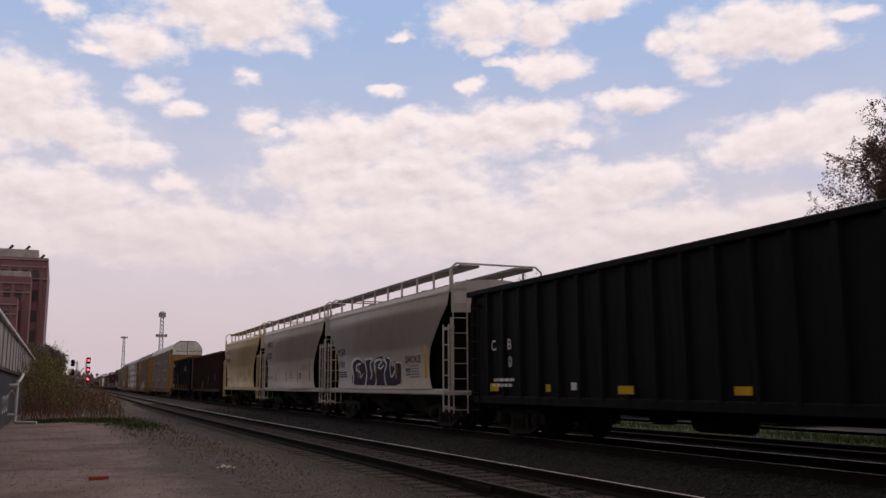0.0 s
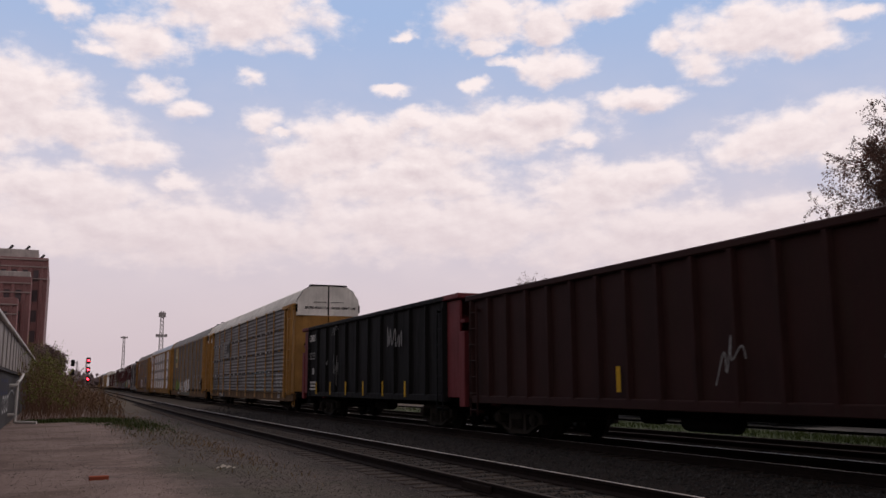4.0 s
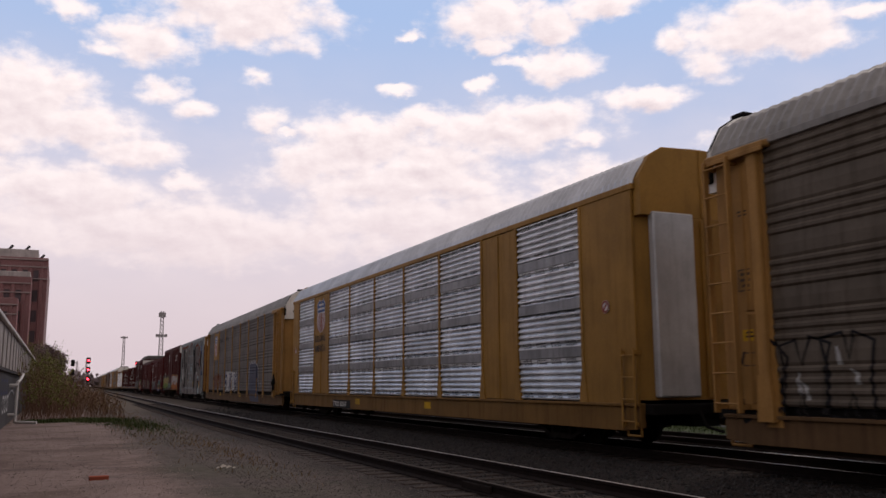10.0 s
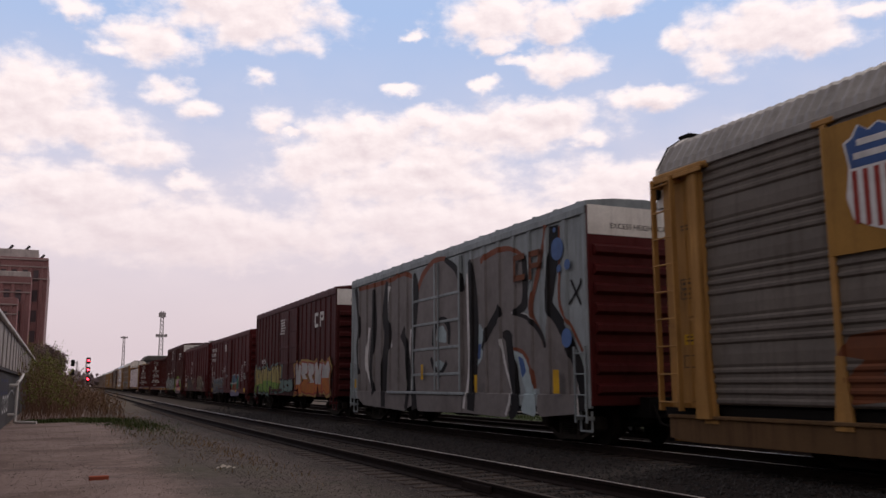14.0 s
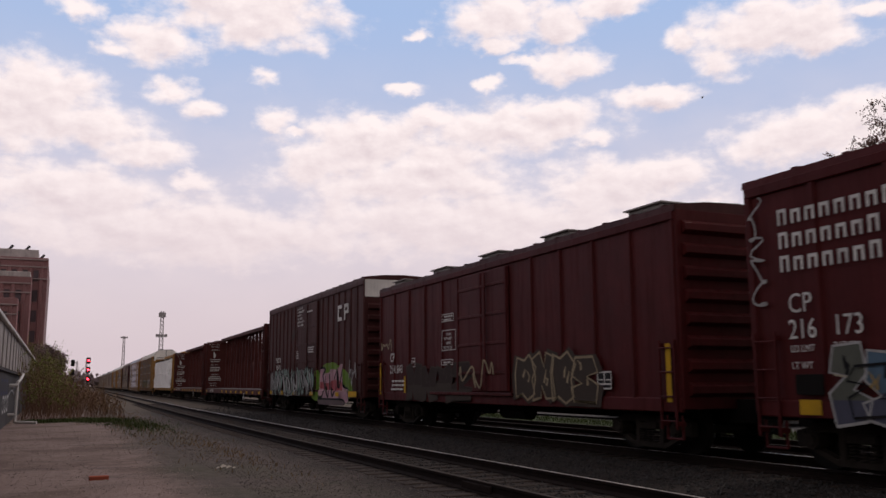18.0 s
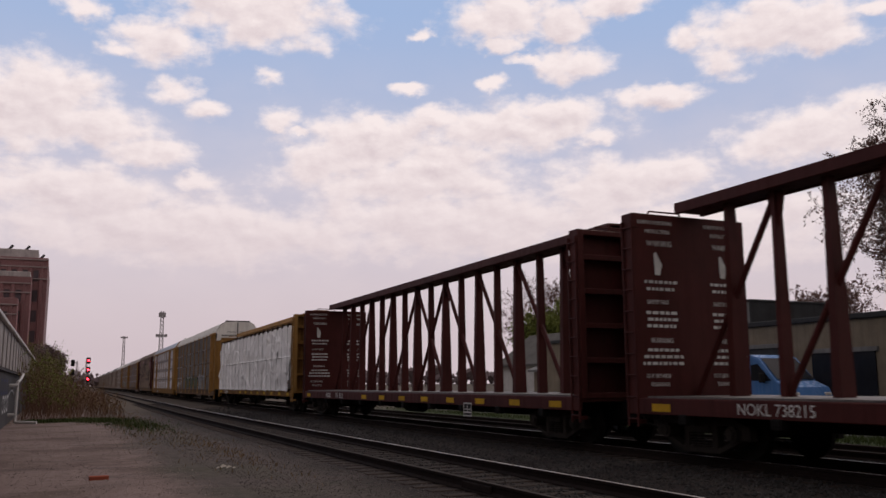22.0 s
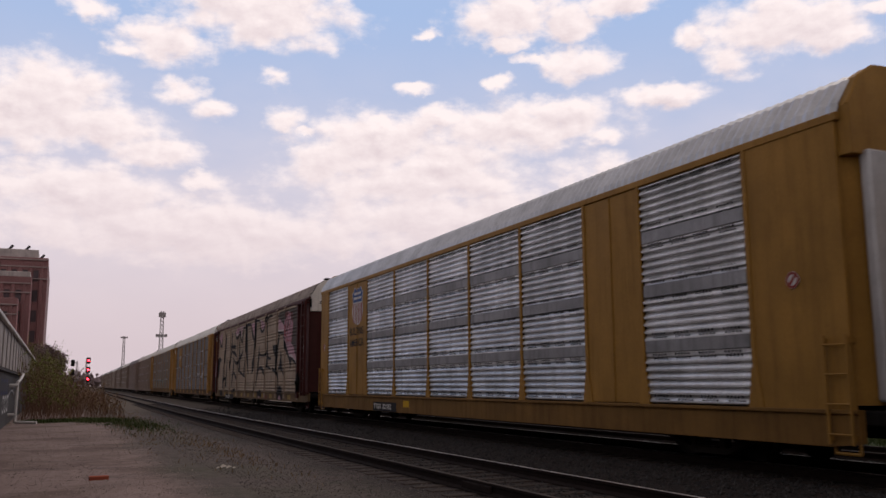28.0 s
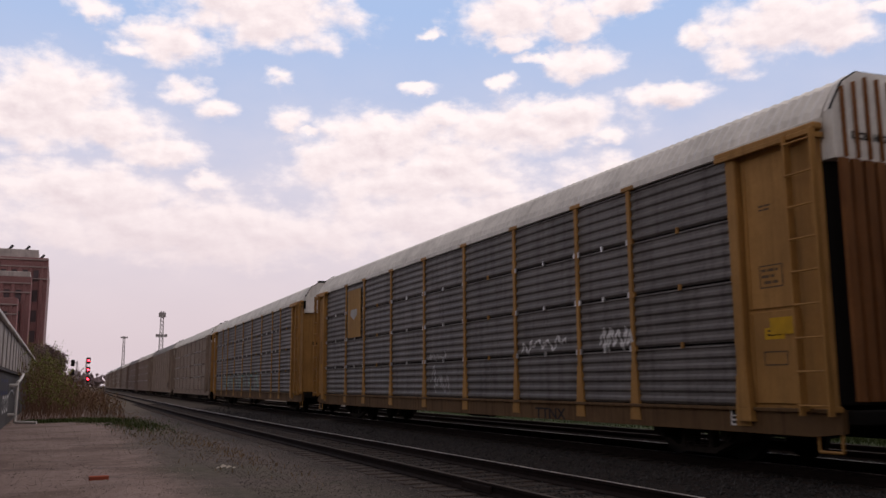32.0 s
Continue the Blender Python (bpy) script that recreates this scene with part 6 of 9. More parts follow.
def cell_mast(x, y, top, width, decks, label):
    root = thing("lattice_mast", label, "mast", "distant masts", at=pose(x, y, 0))
    for sx in (-1, 1):
        for sy in (-1, 1):
            part("leg", Build().tube((sx * width, sy * width, 0), (sx * width * 0.55, sy * width * 0.55, top), 0.16, 0.12, 6), MAST, root)
    b = Build()
    n = int(top / 2.2)
    for k in range(n):
        z0, z1 = k * top / n, (k + 1) * top / n
        w0, w1 = width * (1 - 0.45 * z0 / top), width * (1 - 0.45 * z1 / top)
        for s in (-1, 1):
            b.tube((-w0, s * w0, z0), (w1, s * w1, z1), 0.09, n=4)
            b.tube((w0, s * w0, z0), (-w1, s * w1, z1), 0.09, n=4)
            b.tube((s * w0, w0, z0), (s * w1, -w1, z1), 0.09, n=4)
    part("bracing", b, MAST, root)
    for z, r, h in decks:
        b = Build().tube((0, 0, z), (0, 0, z + 0.25), r, n=12)
        for k in range(9):
            a = 2 * math.pi * k / 9
            b.box(r * math.cos(a) - 0.4, r * math.cos(a) + 0.4, r * math.sin(a) - 0.12, r * math.sin(a) + 0.12, z - h / 2, z + h / 2, 0.03)
        part("antenna_ring", b, MAST, root)


# ---- plants ----
def grow(seed, height, spread, depth=5, trunk=0.16, droop=0.0, first=0.25, fork=4):
    """Limbs of a bare tree: a list of (start, end, radius, radius, level)."""
    rnd, out = random.Random(seed), []

    def limb(p, d, length, r, level):
        steps = 3 if level < 3 else 2
        for s in range(steps):
            d = (d + Vector((rnd.uniform(-0.22, 0.22), rnd.uniform(-0.22, 0.22), rnd.uniform(-0.05, 0.16) - droop * level * 0.05))).normalized()
            q = p + d * (length / steps)
            r2 = r * (0.80 if s < steps - 1 else 0.66)
            out.append((p, q, r, r2, level))
            p, r = q, r2
            if level < depth and (level > 0 or s > 0):
                for _ in range(2 if level else fork - 1):
                    a = rnd.uniform(0, 2 * math.pi)
                    side = d.cross(Vector((math.cos(a), math.sin(a), 0.3))).normalized()
                    nd = (d * rnd.uniform(0.55, 0.9) + side * rnd.uniform(0.5, 0.9) * spread).normalized()
                    limb(p, nd, length * rnd.uniform(0.52, 0.72), r * 0.6, level + 1)
    limb(Vector((0, 0, 0)), Vector((0, 0, 1)), height * (0.42 + first * 0.2), trunk, 0)
    return out


def tree(label, seed, at, height, spread=1.0, depth=4, buds=0.6, bud_size=0.06, bud_mat=None, trunk=0.2, droop=0.0, clusters=3, group="trees beyond the tracks"):
    root = thing("tree", label, "tree", group, at=pose(*at))
    segs = grow(seed, height, spread, depth, trunk, droop)
    rnd = random.Random(seed + 1)
    b = Build()
    for p, q, r0, r1, lv in segs:
        b.tube(p, q, max(r0, 0.006), max(r1, 0.004), 7 if lv == 0 else 5 if lv < 2 else 3)
    part("trunk", b, BARK, root)
    c = Build()
    for p, q, r0, r1, lv in segs:
        if lv >= depth - 1 and rnd.random() < buds:
            for _ in range(clusters):
                o = p.lerp(q, rnd.random()) + Vector((rnd.gauss(0, bud_size), rnd.gauss(0, bud_size), rnd.gauss(0, bud_size)))
                u = Vector((rnd.uniform(-1, 1), rnd.uniform(-1, 1), rnd.uniform(-1, 1))).normalized() * bud_size
                w = Vector((rnd.uniform(-1, 1), rnd.uniform(-1, 1), rnd.uniform(-1, 1))).cross(u).normalized() * bud_size * 0.6
                c.add([tuple(o - u), tuple(o + w), tuple(o + u), tuple(o - w)], [(0, 1, 2, 3)])
    if c.f:
        me = bpy.data.meshes.new("crown")
        me.from_pydata(c.v, [], c.f)
        me.materials.append(bud_mat or BUD)
        tagged(part("crown", me, None, root), "", kind="stuff")
    return root


def brush(label, seed, x0, x1, y0, y1, h0, h1, stems, leaf=0.0, leaf_mat=None, mat=None, name="bush"):
    """A thicket of thin leaning stems, taller towards x0."""
    root = thing(name, label, "bush", "trackside bushes")
    rnd = random.Random(seed)
    b, c = Build(), Build()
    for _ in range(stems):
        x, y = rnd.uniform(x0, x1), rnd.uniform(y0, y1)
        k = (x - x0) / (x1 - x0)
        h = (h0 + (h1 - h0) * k) * rnd.uniform(0.45, 1.1)
        p, d = Vector((x, y, 0)), Vector((rnd.gauss(0, 0.22), rnd.gauss(0, 0.22), 1)).normalized()
        r = rnd.uniform(0.006, 0.016)
        for s in range(4):
            q = p + d * (h / 4)
            b.tube(p, q, r, r * 0.7, 3)
            if s > 0:
                for _ in range(3):
                    e = (d + Vector((rnd.gauss(0, 0.7), rnd.gauss(0, 0.7), rnd.uniform(-0.1, 0.5)))).normalized()
                    w = q + e * h * rnd.uniform(0.08, 0.25)
                    b.tube(q, w, r * 0.6, r * 0.3, 3)
                    if rnd.random() < leaf:
                        for _ in range(3):
                            o = q.lerp(w, rnd.random())
                            u = Vector((rnd.uniform(-1, 1), rnd.uniform(-1, 1), rnd.uniform(-1, 1))).normalized() * 0.04
                            v = Vector((rnd.uniform(-1, 1), rnd.uniform(-1, 1), rnd.uniform(-1, 1))).cross(u).normalized() * 0.04
                            c.add([tuple(o - u), tuple(o + v), tuple(o + u), tuple(o - v)], [(0, 1, 2, 3)])
            p, r = q, r * 0.75
            d = (d + Vector((rnd.gauss(0, 0.12), rnd.gauss(0, 0.12), 0))).normalized()
    for nm, g, m in (("stem", b, mat or TWIG), ("foliage", c, leaf_mat or LEAF)):
        if g.f:
            me = bpy.data.meshes.new(nm)
            me.from_pydata(g.v, [], g.f)
            me.materials.append(m)
            tagged(part(nm, me, None, root), kind="stuff")


def blades(name, label, seed, count, spots, h0, h1, mat):
    """Grass as many bent blades, round given spots (x, y, radius x, radius y)."""
    rnd, v, f = random.Random(seed), [], []
    for _ in range(count):
        sx, sy, rx, ry = spots[rnd.randrange(len(spots))]
        x, y = sx + rnd.gauss(0, rx), sy + rnd.gauss(0, ry)
        z, h, a = ground_z(x, y) - 0.01, rnd.uniform(h0, h1), rnd.uniform(0, 6.3)
        w, lx, ly = 0.008 + h * 0.02, rnd.gauss(0, 0.35) * h, rnd.gauss(0, 0.35) * h
        dx, dy = math.cos(a) * w, math.sin(a) * w
        n = len(v)
        v += [(x - dx, y - dy, z), (x + dx, y + dy, z), (x + lx * 0.4 + dx * 0.7, y + ly * 0.4 + dy * 0.7, z + h * 0.6), (x + lx * 0.4 - dx * 0.7, y + ly * 0.4 - dy * 0.7, z + h * 0.6), (x + lx, y + ly, z + h)]
        f += [(n, n + 1, n + 2, n + 3), (n + 3, n + 2, n + 4)]
    me = bpy.data.meshes.new(name)
    me.from_pydata(v, [], f)
    me.materials.append(mat)
    tagged(new(name, me), label, "grass", kind="stuff")


def scatter(name, label, category, count, x0, x1, y0, y1, s0, s1, mat, seed, keep=None, rise=0.25):
    """Loose stones, each a crooked eight-sided lump, thicker near the camera."""
    rs = np.random.RandomState(seed)
    y = y0 * (y1 / y0) ** rs.rand(count)
    x = rs.uniform(x0, x1, count)
    ok = np.ones(count, bool) if keep is None else keep(x)
    x, y = x[ok], y[ok]
    n = len(x)
    s = rs.uniform(s0, s1, n)
    z = np.array([ground_z(a, b) for a, b in zip(x, y)]) + s * rise
    base = np.array([(1, 0, 0), (-1, 0, 0), (0, 1, 0), (0, -1, 0), (0, 0, 0.8), (0, 0, -0.8)], float)
    v = base[None] * s[:, None, None] * rs.uniform(0.6, 1.25, (n, 6, 1)) + rs.uniform(-0.25, 0.25, (n, 6, 3)) * s[:, None, None]
    a = rs.rand(n) * 6.28
    ca, sa = np.cos(a)[:, None], np.sin(a)[:, None]
    v = np.stack([v[..., 0] * ca - v[..., 1] * sa, v[..., 0] * sa + v[..., 1] * ca, v[..., 2]], -1) + np.stack([x, y, z], -1)[:, None]
    tri = np.array([(0, 2, 4), (2, 1, 4), (1, 3, 4), (3, 0, 4), (2, 0, 5), (1, 2, 5), (3, 1, 5), (0, 3, 5)])
    f = (tri[None] + 6 * np.arange(n)[:, None, None]).reshape(-1, 3)
    me = bpy.data.meshes.new(name)
    me.from_pydata(v.reshape(-1, 3).tolist(), [], f.tolist())
    me.materials.append(mat)
    tagged(new(name, me), label, category, kind="stuff")


def stone_material(name, dark, light):
    m, n, l, p = nodes_of(name)
    g = n.new("ShaderNodeNewGeometry")
    v = coords(n, l, shuffle=False)
    c = mix_node(n, l, g.outputs["Random Per Island"], dark, light)
    l.new(mix_node(n, l, ramp_node(n, l, noise_node(n, l, v, 40.0, 3), 0.4, 0.7, 0, 0.5), c, dark), p.inputs["Base Color"])
    p.inputs["Roughness"].default_value = 0.85
    return m


# ---- beyond the tracks: works, house, vans ----
def warehouse():
    root = thing("works_building", "low tan masonry works with a grey upper storey and shade-dark gable", "building")
    x, y0, y1, top = 28.0, 4.0, 47.0, 3.85
    wall = part("wall", Build().box(x, x + 12, y0, y1, -0.2, top), TAN_WALL, root)
    part("roof_edge", Build().box(x - 0.15, x + 12.1, y0 - 0.1, y1 + 0.1, top, top + 0.22, 0.03), DARK_CLAD, root)
    for yy, w, z0, z1 in ((10.0, 1.2, 1.2, 2.6), (14.5, 1.3, 1.1, 2.6), (19.0, 1.6, 0.0, 2.7), (24.5, 1.5, 0.9, 2.6), (29.5, 2.2, 0.0, 2.9), (35.5, 1.5, 1.0, 2.5), (41.0, 1.4, 1.0, 2.5)):
        d = part("shutter" if z0 == 0 else "window", Build().box(x - 0.06, x + 0.02, yy - w, yy + w, z0, z1, 0.01), DARK_CLAD if z0 == 0 else GLASS_DARK, wall)
        part("lintel", Build().box(x - 0.12, x + 0.02, yy - w - 0.15, yy + w + 0.15, z1, z1 + 0.18, 0.01), PALE_CLAD, d)
        if z0 == 0:
            for k in range(6):
                part("shutter_slat", Build().box(x - 0.085, x - 0.055, yy - w + 0.05, yy + w - 0.05, 0.1 + k * 0.45, 0.42 + k * 0.45, 0.01), DARK_CLAD, d)
    up = part("upper_storey", Build().box(30.0, 34.9, 31.4, 38.6, top + 0.1, 5.25, 0.02), PALE_CLAD, root)
    # dark sheet over the -y face: its shade is put into the colour
    part("dark_gable", Build().box(29.97, 34.95, 31.3, 31.39, top + 0.1, 5.25), DARK_CLAD, root)
    part("coping", Build().box(29.9, 35.0, 31.25, 38.7, 5.25, 5.37, 0.02), DARK_CLAD, root)
    for k, (yy, w) in enumerate(((37.8, 2.6), (34.6, 1.6))):
        rnd = random.Random(60 + k)
        b = Build()
        pts = [(w * i / 9, 0.25 + 0.2 * (1 if i % 2 else -1) * rnd.uniform(0.5, 1)) for i in range(10)]
        ribbon(b, curve_pts(pts, 3), 0.035, 0)
        ob = part("wall_tag", b, SP["black" if k == 0 else "white"], root)
        ob.location = (29.99, yy, 4.2)


def house():
    root = thing("small_house", "small white clapboard house with a grey pitched roof", "house", at=pose(38.0, 62.0, 0))
    part("wall", Build().prism([(-3, 0), (3, 0), (3, 3.0), (0, 5.2), (-3, 3.0)], "y", -4, 4), HOUSE_WHITE, root)
    part("roof", Build().prism([(-3.4, 2.8), (0, 5.35), (3.4, 2.8), (3.4, 3.0), (0, 5.6), (-3.4, 3.0)], "y", -4.4, 4.4), ROOF_FELT, root)
    for x, z in ((-1.4, 1.6), (1.4, 1.6), (0, 3.5)):
        part("window", Build().box(x - 0.45, x + 0.45, -4.06, -3.98, z - 0.6, z + 0.6, 0.01), GLASS_DARK, root)
    g = thing("garage", "tan garage with a low pitched grey roof", "garage", at=pose(33.5, 50.5, 0))
    part("wall", Build().prism([(-2.6, 0), (2.6, 0), (2.6, 2.4), (0, 3.3), (-2.6, 2.4)], "y", -2.6, 3), TAN_WALL, g)
    part("roof", Build().prism([(-3, 2.25), (0, 3.3), (3, 2.25), (3, 2.4), (0, 3.5), (-3, 2.4)], "y", -2.9, 3.2), PALE_CLAD, g)
    part("garage_door", Build().box(-1.3, 1.3, -2.66, -2.58, 0, 2.0, 0.02), DARK_CLAD, g)


def van(at, label, front_left):
    root = thing("delivery_van", label, "van", "parked vans", at=at)
    # y runs to its nose; side profile in (y, z)
    prof = [(-2.75, 0.42), (-2.8, 1.4), (-2.74, 2.50), (-2.6, 2.62), (1.1, 2.60), (1.5, 2.48), (2.35, 1.62), (2.95, 1.38), (3.12, 1.05), (3.15, 0.42)]
    b, n = Build(), len(prof)
    rows = [(-1.0, 0.94), (-0.97, 1.0), (0.97, 1.0), (1.0, 0.94)]
    pts = [(x, y * (0.985 if k != 1.0 else 1), (z if k == 1.0 else 0.42 + (z - 0.42) * 0.965)) for x, k in rows for y, z in prof]
    b.add(pts, [(i * n + j, i * n + (j + 1) % n, (i + 1) * n + (j + 1) % n, (i + 1) * n + j) for i in range(3) for j in range(n)] + [tuple(range(n)), tuple(range(4 * n - 1, 3 * n - 1, -1))])
    part("body", b, VAN_BLUE, root)
    for s in (-1, 1):
        part("side_window", Build().prism([(1.15, 1.62), (1.15, 2.2), (1.5, 2.25), (2.15, 1.62)], "x", *sorted((s * 0.99, s * 1.012))), GLASS_DARK, root)
        part("door_seam", Build().box(*sorted((s * 0.998, s * 1.008)), -0.9, -0.88, 0.6, 2.4), DARK_CLAD, root)
        part("bumper_strip", Build().box(*sorted((s * 0.98, s * 1.03)), -2.6, 1.9, 0.55, 0.7, 0.01), DARK_CLAD, root)
        part("mirror", Build().box(*sorted((s * 1.02, s * 1.25)), 1.75, 1.9, 1.55, 1.9, 0.03), RUBBER, root)
        for y in (-1.75, 2.1):
            t = part("wheel", Build().tube((s * 0.80, y, 0.35), (s * 1.01, y, 0.35), 0.35, n=20), RUBBER, root)
            part("rim", Build().tube((s * 1.0, y, 0.35), (s * 1.02, y, 0.35), 0.2, n=12), MAST, t)
    part("windscreen", Build().add([(-0.85, 1.56, 2.46), (0.85, 1.56, 2.46), (0.9, 2.36, 1.67), (-0.9, 2.36, 1.67)], [(0, 1, 2, 3)]), GLASS_DARK, root)
    part("headlamp", Build().box(-0.95, -0.6, 3.0, 3.1, 0.95, 1.2, 0.03), PIPE_WHITE, root)
    part("headlamp", Build().box(0.6, 0.95, 3.0, 3.1, 0.95, 1.2, 0.03), PIPE_WHITE, root)
    part("bumper", Build().box(-0.98, 0.98, 3.0, 3.22, 0.35, 0.75, 0.05), DARK_CLAD, root)
    for s in (-1, 1):
        x = s * 1.011
        for (y0, y1, z0, z1, mat) in ((-1.1, 0.9, 1.72, 2.0, "white"), (-1.05, 0.85, 1.76, 1.96, "red"), (-1.25, 0.85, 1.36, 1.64, "white"), (-1.2, 0.8, 1.4, 1.6, "navy"), (-2.5, -1.6, 1.75, 1.95, "red"), (-2.55, -1.55, 1.4, 1.6, "navy")):
            k = 0.002 if mat != "white" else 0
            part("company_mark", Build().box(*sorted((x + s * k, x + s * (k + 0.001))), y0, y1, z0, z1), SP[mat], root)
        part("tail_lamp", Build().box(*sorted((s * 0.8, s * 0.98)), -2.83, -2.76, 1.0, 1.4, 0.01), glow("van_tail_lens", (0.35, 0.01, 0.01), 0.0), root)


shed()
tower_block()
light_signal(5.6, 175.0, 3, (True, True, True), RAIL + 5.95, -0.35, "railway signal with three lit red lamps")
light_signal(2.9, 175.0, 3, (False, False, False), RAIL + 5.5, 0.75, "railway signal with three dark heads")
light_signal(18.7, 232.0, 1, (True,), RAIL + 6.75, 0.4, "tall railway signal with one red lamp")
cell_mast(52.5, 500.0, 42.0, 1.35, ((40.0, 1.5, 2.6), (28.5, 2.7, 1.6)), "distant lattice mast with two rings of antennas")
cell_mast(33.2, 500.0, 28.0, 0.85, ((27.2, 1.5, 0.8),), "distant slender mast with a small top ring")
fb = thing("flat_roofed_shed", "distant dark flat-roofed shed behind the tracks", "building", at=pose(30.0, 300.0, 0))
part("wall", Build().box(-3.6, 5.0, -2, 12, 0, 9.6), DARK_CLAD, fb)
part("roof", Build().prism([(-3.9, 9.6), (-2.6, 11.0), (5.0, 11.0), (5.3, 9.6)], "y", -2.3, 12.3), ROOF_FELT, fb)
warehouse()
house()
van(pose(25.0, 26.4, -0.1, 0, 0, 180), "blue high-roofed van parked beside the works", True)
van(pose(25.2, 33.0, -0.1, 0, 0, 180), "blue high-roofed van parked nose to tail", True)

tree("budding bare tree with drooping reddish twigs", 3, (29.5, 17.85, 0), 11.5, 1.05, 6, 0.9, 0.045, BUD, 0.2, 0.25, 3)
tree("low budding bare tree with spreading twigs", 6, (29.3, 18.0, 0), 7.5, 1.2, 6, 0.9, 0.05, BUD, 0.16, 0.1, 3)
tree("budding bare tree with upright twigs", 5, (30.1, 19.15, 0), 11.5, 1.0, 6, 0.9, 0.045, BUD, 0.2, 0.15, 3)
tree("bare spreading tree behind the works", 11, (60.0, 86.0, 0), 12.0, 0.9, 5, 0.25, 0.10, BUD, 0.25)
tree("tree in young green leaf", 12, (50.0, 78.0, 0), 10.5, 0.95, 5, 0.6, 0.14, LEAF, 0.22)
tree("bare tree with fine twigs", 13, (48.0, 80.0, 0), 13.0, 0.8, 5, 0.2, 0.1, BUD, 0.25)
tree("tree in young green leaf", 14, (49.0, 79.0, 0), 9.5, 0.9, 5, 0.5, 0.14, LEAF, 0.2)
tree("bare low tree behind the house", 15, (50.0, 70.0, 0), 8.0, 1.0, 4, 0.4, 0.12, BUD, 0.18)
tree("bare tree behind the works roof", 16, (52.0, 46.0, 0), 8.6, 1.0, 5, 0.3, 0.1, BUD, 0.18)
# distance haze is lightened into this crown's mauve
tree("bare purple-brown tree beside the tower block", 17, (-1.5, 128.0, 0), 6.6, 0.9, 5, 0.95, 0.13, paint("hazed_mauve_bud", (0.22, 0.15, 0.15)), 0.22, group="trees by the lot")
brush("thicket of bare brown stems with some green leaf", 21, -1.3, 0.9, 40.0, 62.0, 2.7, 2.0, 420, 0.28)
brush("low thicket of bare brown stems", 22, 0.5, 3.0, 41.0, 66.0, 1.6, 0.9, 480, 0.12, DRY)
brush("dense brown thicket along the line", 23, -1.0, 3.6, 66.0, 120.0, 2.6, 1.5, 480, 0.1, DRY)
brush("green leafy bush over the shed's end", 24, -1.5, -0.1, 56.0, 70.0, 3.9, 3.2, 200, 0.95)

# ---- far woods on the horizon ----
rw = random.Random(9)
fw = Build()
for k in range(420):
    a = radians(rw.uniform(-14, 62))
    d = rw.uniform(420, 700)
    x, y, h = d * math.sin(a), d * math.cos(a), rw.uniform(5, 11)
    for _ in range(7):
        cx, cy, cz, r = x + rw.gauss(0, 3), y + rw.gauss(0, 3), h * rw.uniform(0.35, 0.95), rw.uniform(1.0, 2.6)
        ring = [(cx + r * math.cos(q) * rw.uniform(0.7, 1.2), cy + r * math.sin(q), cz + r * 0.6 * rw.uniform(-1, 1)) for q in (0, 1.26, 2.5, 3.77, 5.0)]
        fw.add(ring + [(cx, cy, cz + r * 1.2), (cx, cy, cz - r)], [(i, (i + 1) % 5, 5) for i in range(5)] + [((i + 1) % 5, i, 6) for i in range(5)])
    fw.tube((x, y, 0), (x, y, h), 0.3, 0.1, 4)
me = bpy.data.meshes.new("far_woods")
me.from_pydata(fw.v, [], fw.f)
me.materials.append(paint("hazy_far_wood", (0.17, 0.13, 0.135), rough=1.0, wear=0.1))
tagged(new("far_woods", me), "hazy line of bare woods on the horizon", "woods", kind="stuff")

# ---- lot clutter ----
single("loose_brick", Build().box(0.58, 0.87, 14.9, 15.02, 0.0, 0.075, 0.008), paint("red_clay_brick", (0.33, 0.085, 0.05), rough=0.9, wear=0.2), "single red clay brick lying on the gravel", "brick")
lit = Build()
for k in range(5):
    x, y, q = 2.72 + 0.06 * k + 0.02 * (k % 3), 16.0 + 0.13 * (k % 2) - 0.03 * k, (0.7, 1.0, 0.5, 0.8, 0.6)[k]
    lit.add([(x, y, 0.01), (x + 0.13 * q, y + 0.03, 0.03), (x + 0.1 * q, y + 0.12 * q, 0.05 * q), (x + 0.01, y + 0.1 * q, 0.03), (x + 0.05 * q, y + 0.06 * q, 0.07 * q)], [(0, 1, 4), (1, 2, 4), (2, 3, 4), (3, 0, 4), (0, 3, 2, 1)])
single("crumpled_litter", lit, paint("weathered_litter", (0.42, 0.38, 0.33), rough=0.9), "crumpled scrap of white litter on gravel", "litter")

# loose ballast in the same near-black tone, shadow of the train included
STONE_MAT = stone_material("shade_mixed_ballast", (0.006, 0.0052, 0.0048), (0.036, 0.031, 0.029))
CINDER_MAT = stone_material("mixed_trackside_gravel", (0.03, 0.024, 0.021), (0.16, 0.13, 0.12))
PEBBLE_MAT = stone_material("mixed_lot_gravel", (0.06, 0.045, 0.04), (0.36, 0.29, 0.26))


def off_rails(x):
    ok = np.ones(len(x), bool)
    for c in (NEAR, MAIN, THIRD):
        for s in (-1, 1):
            ok &= np.abs(x - c - s * 0.7535) > 0.10
    return ok


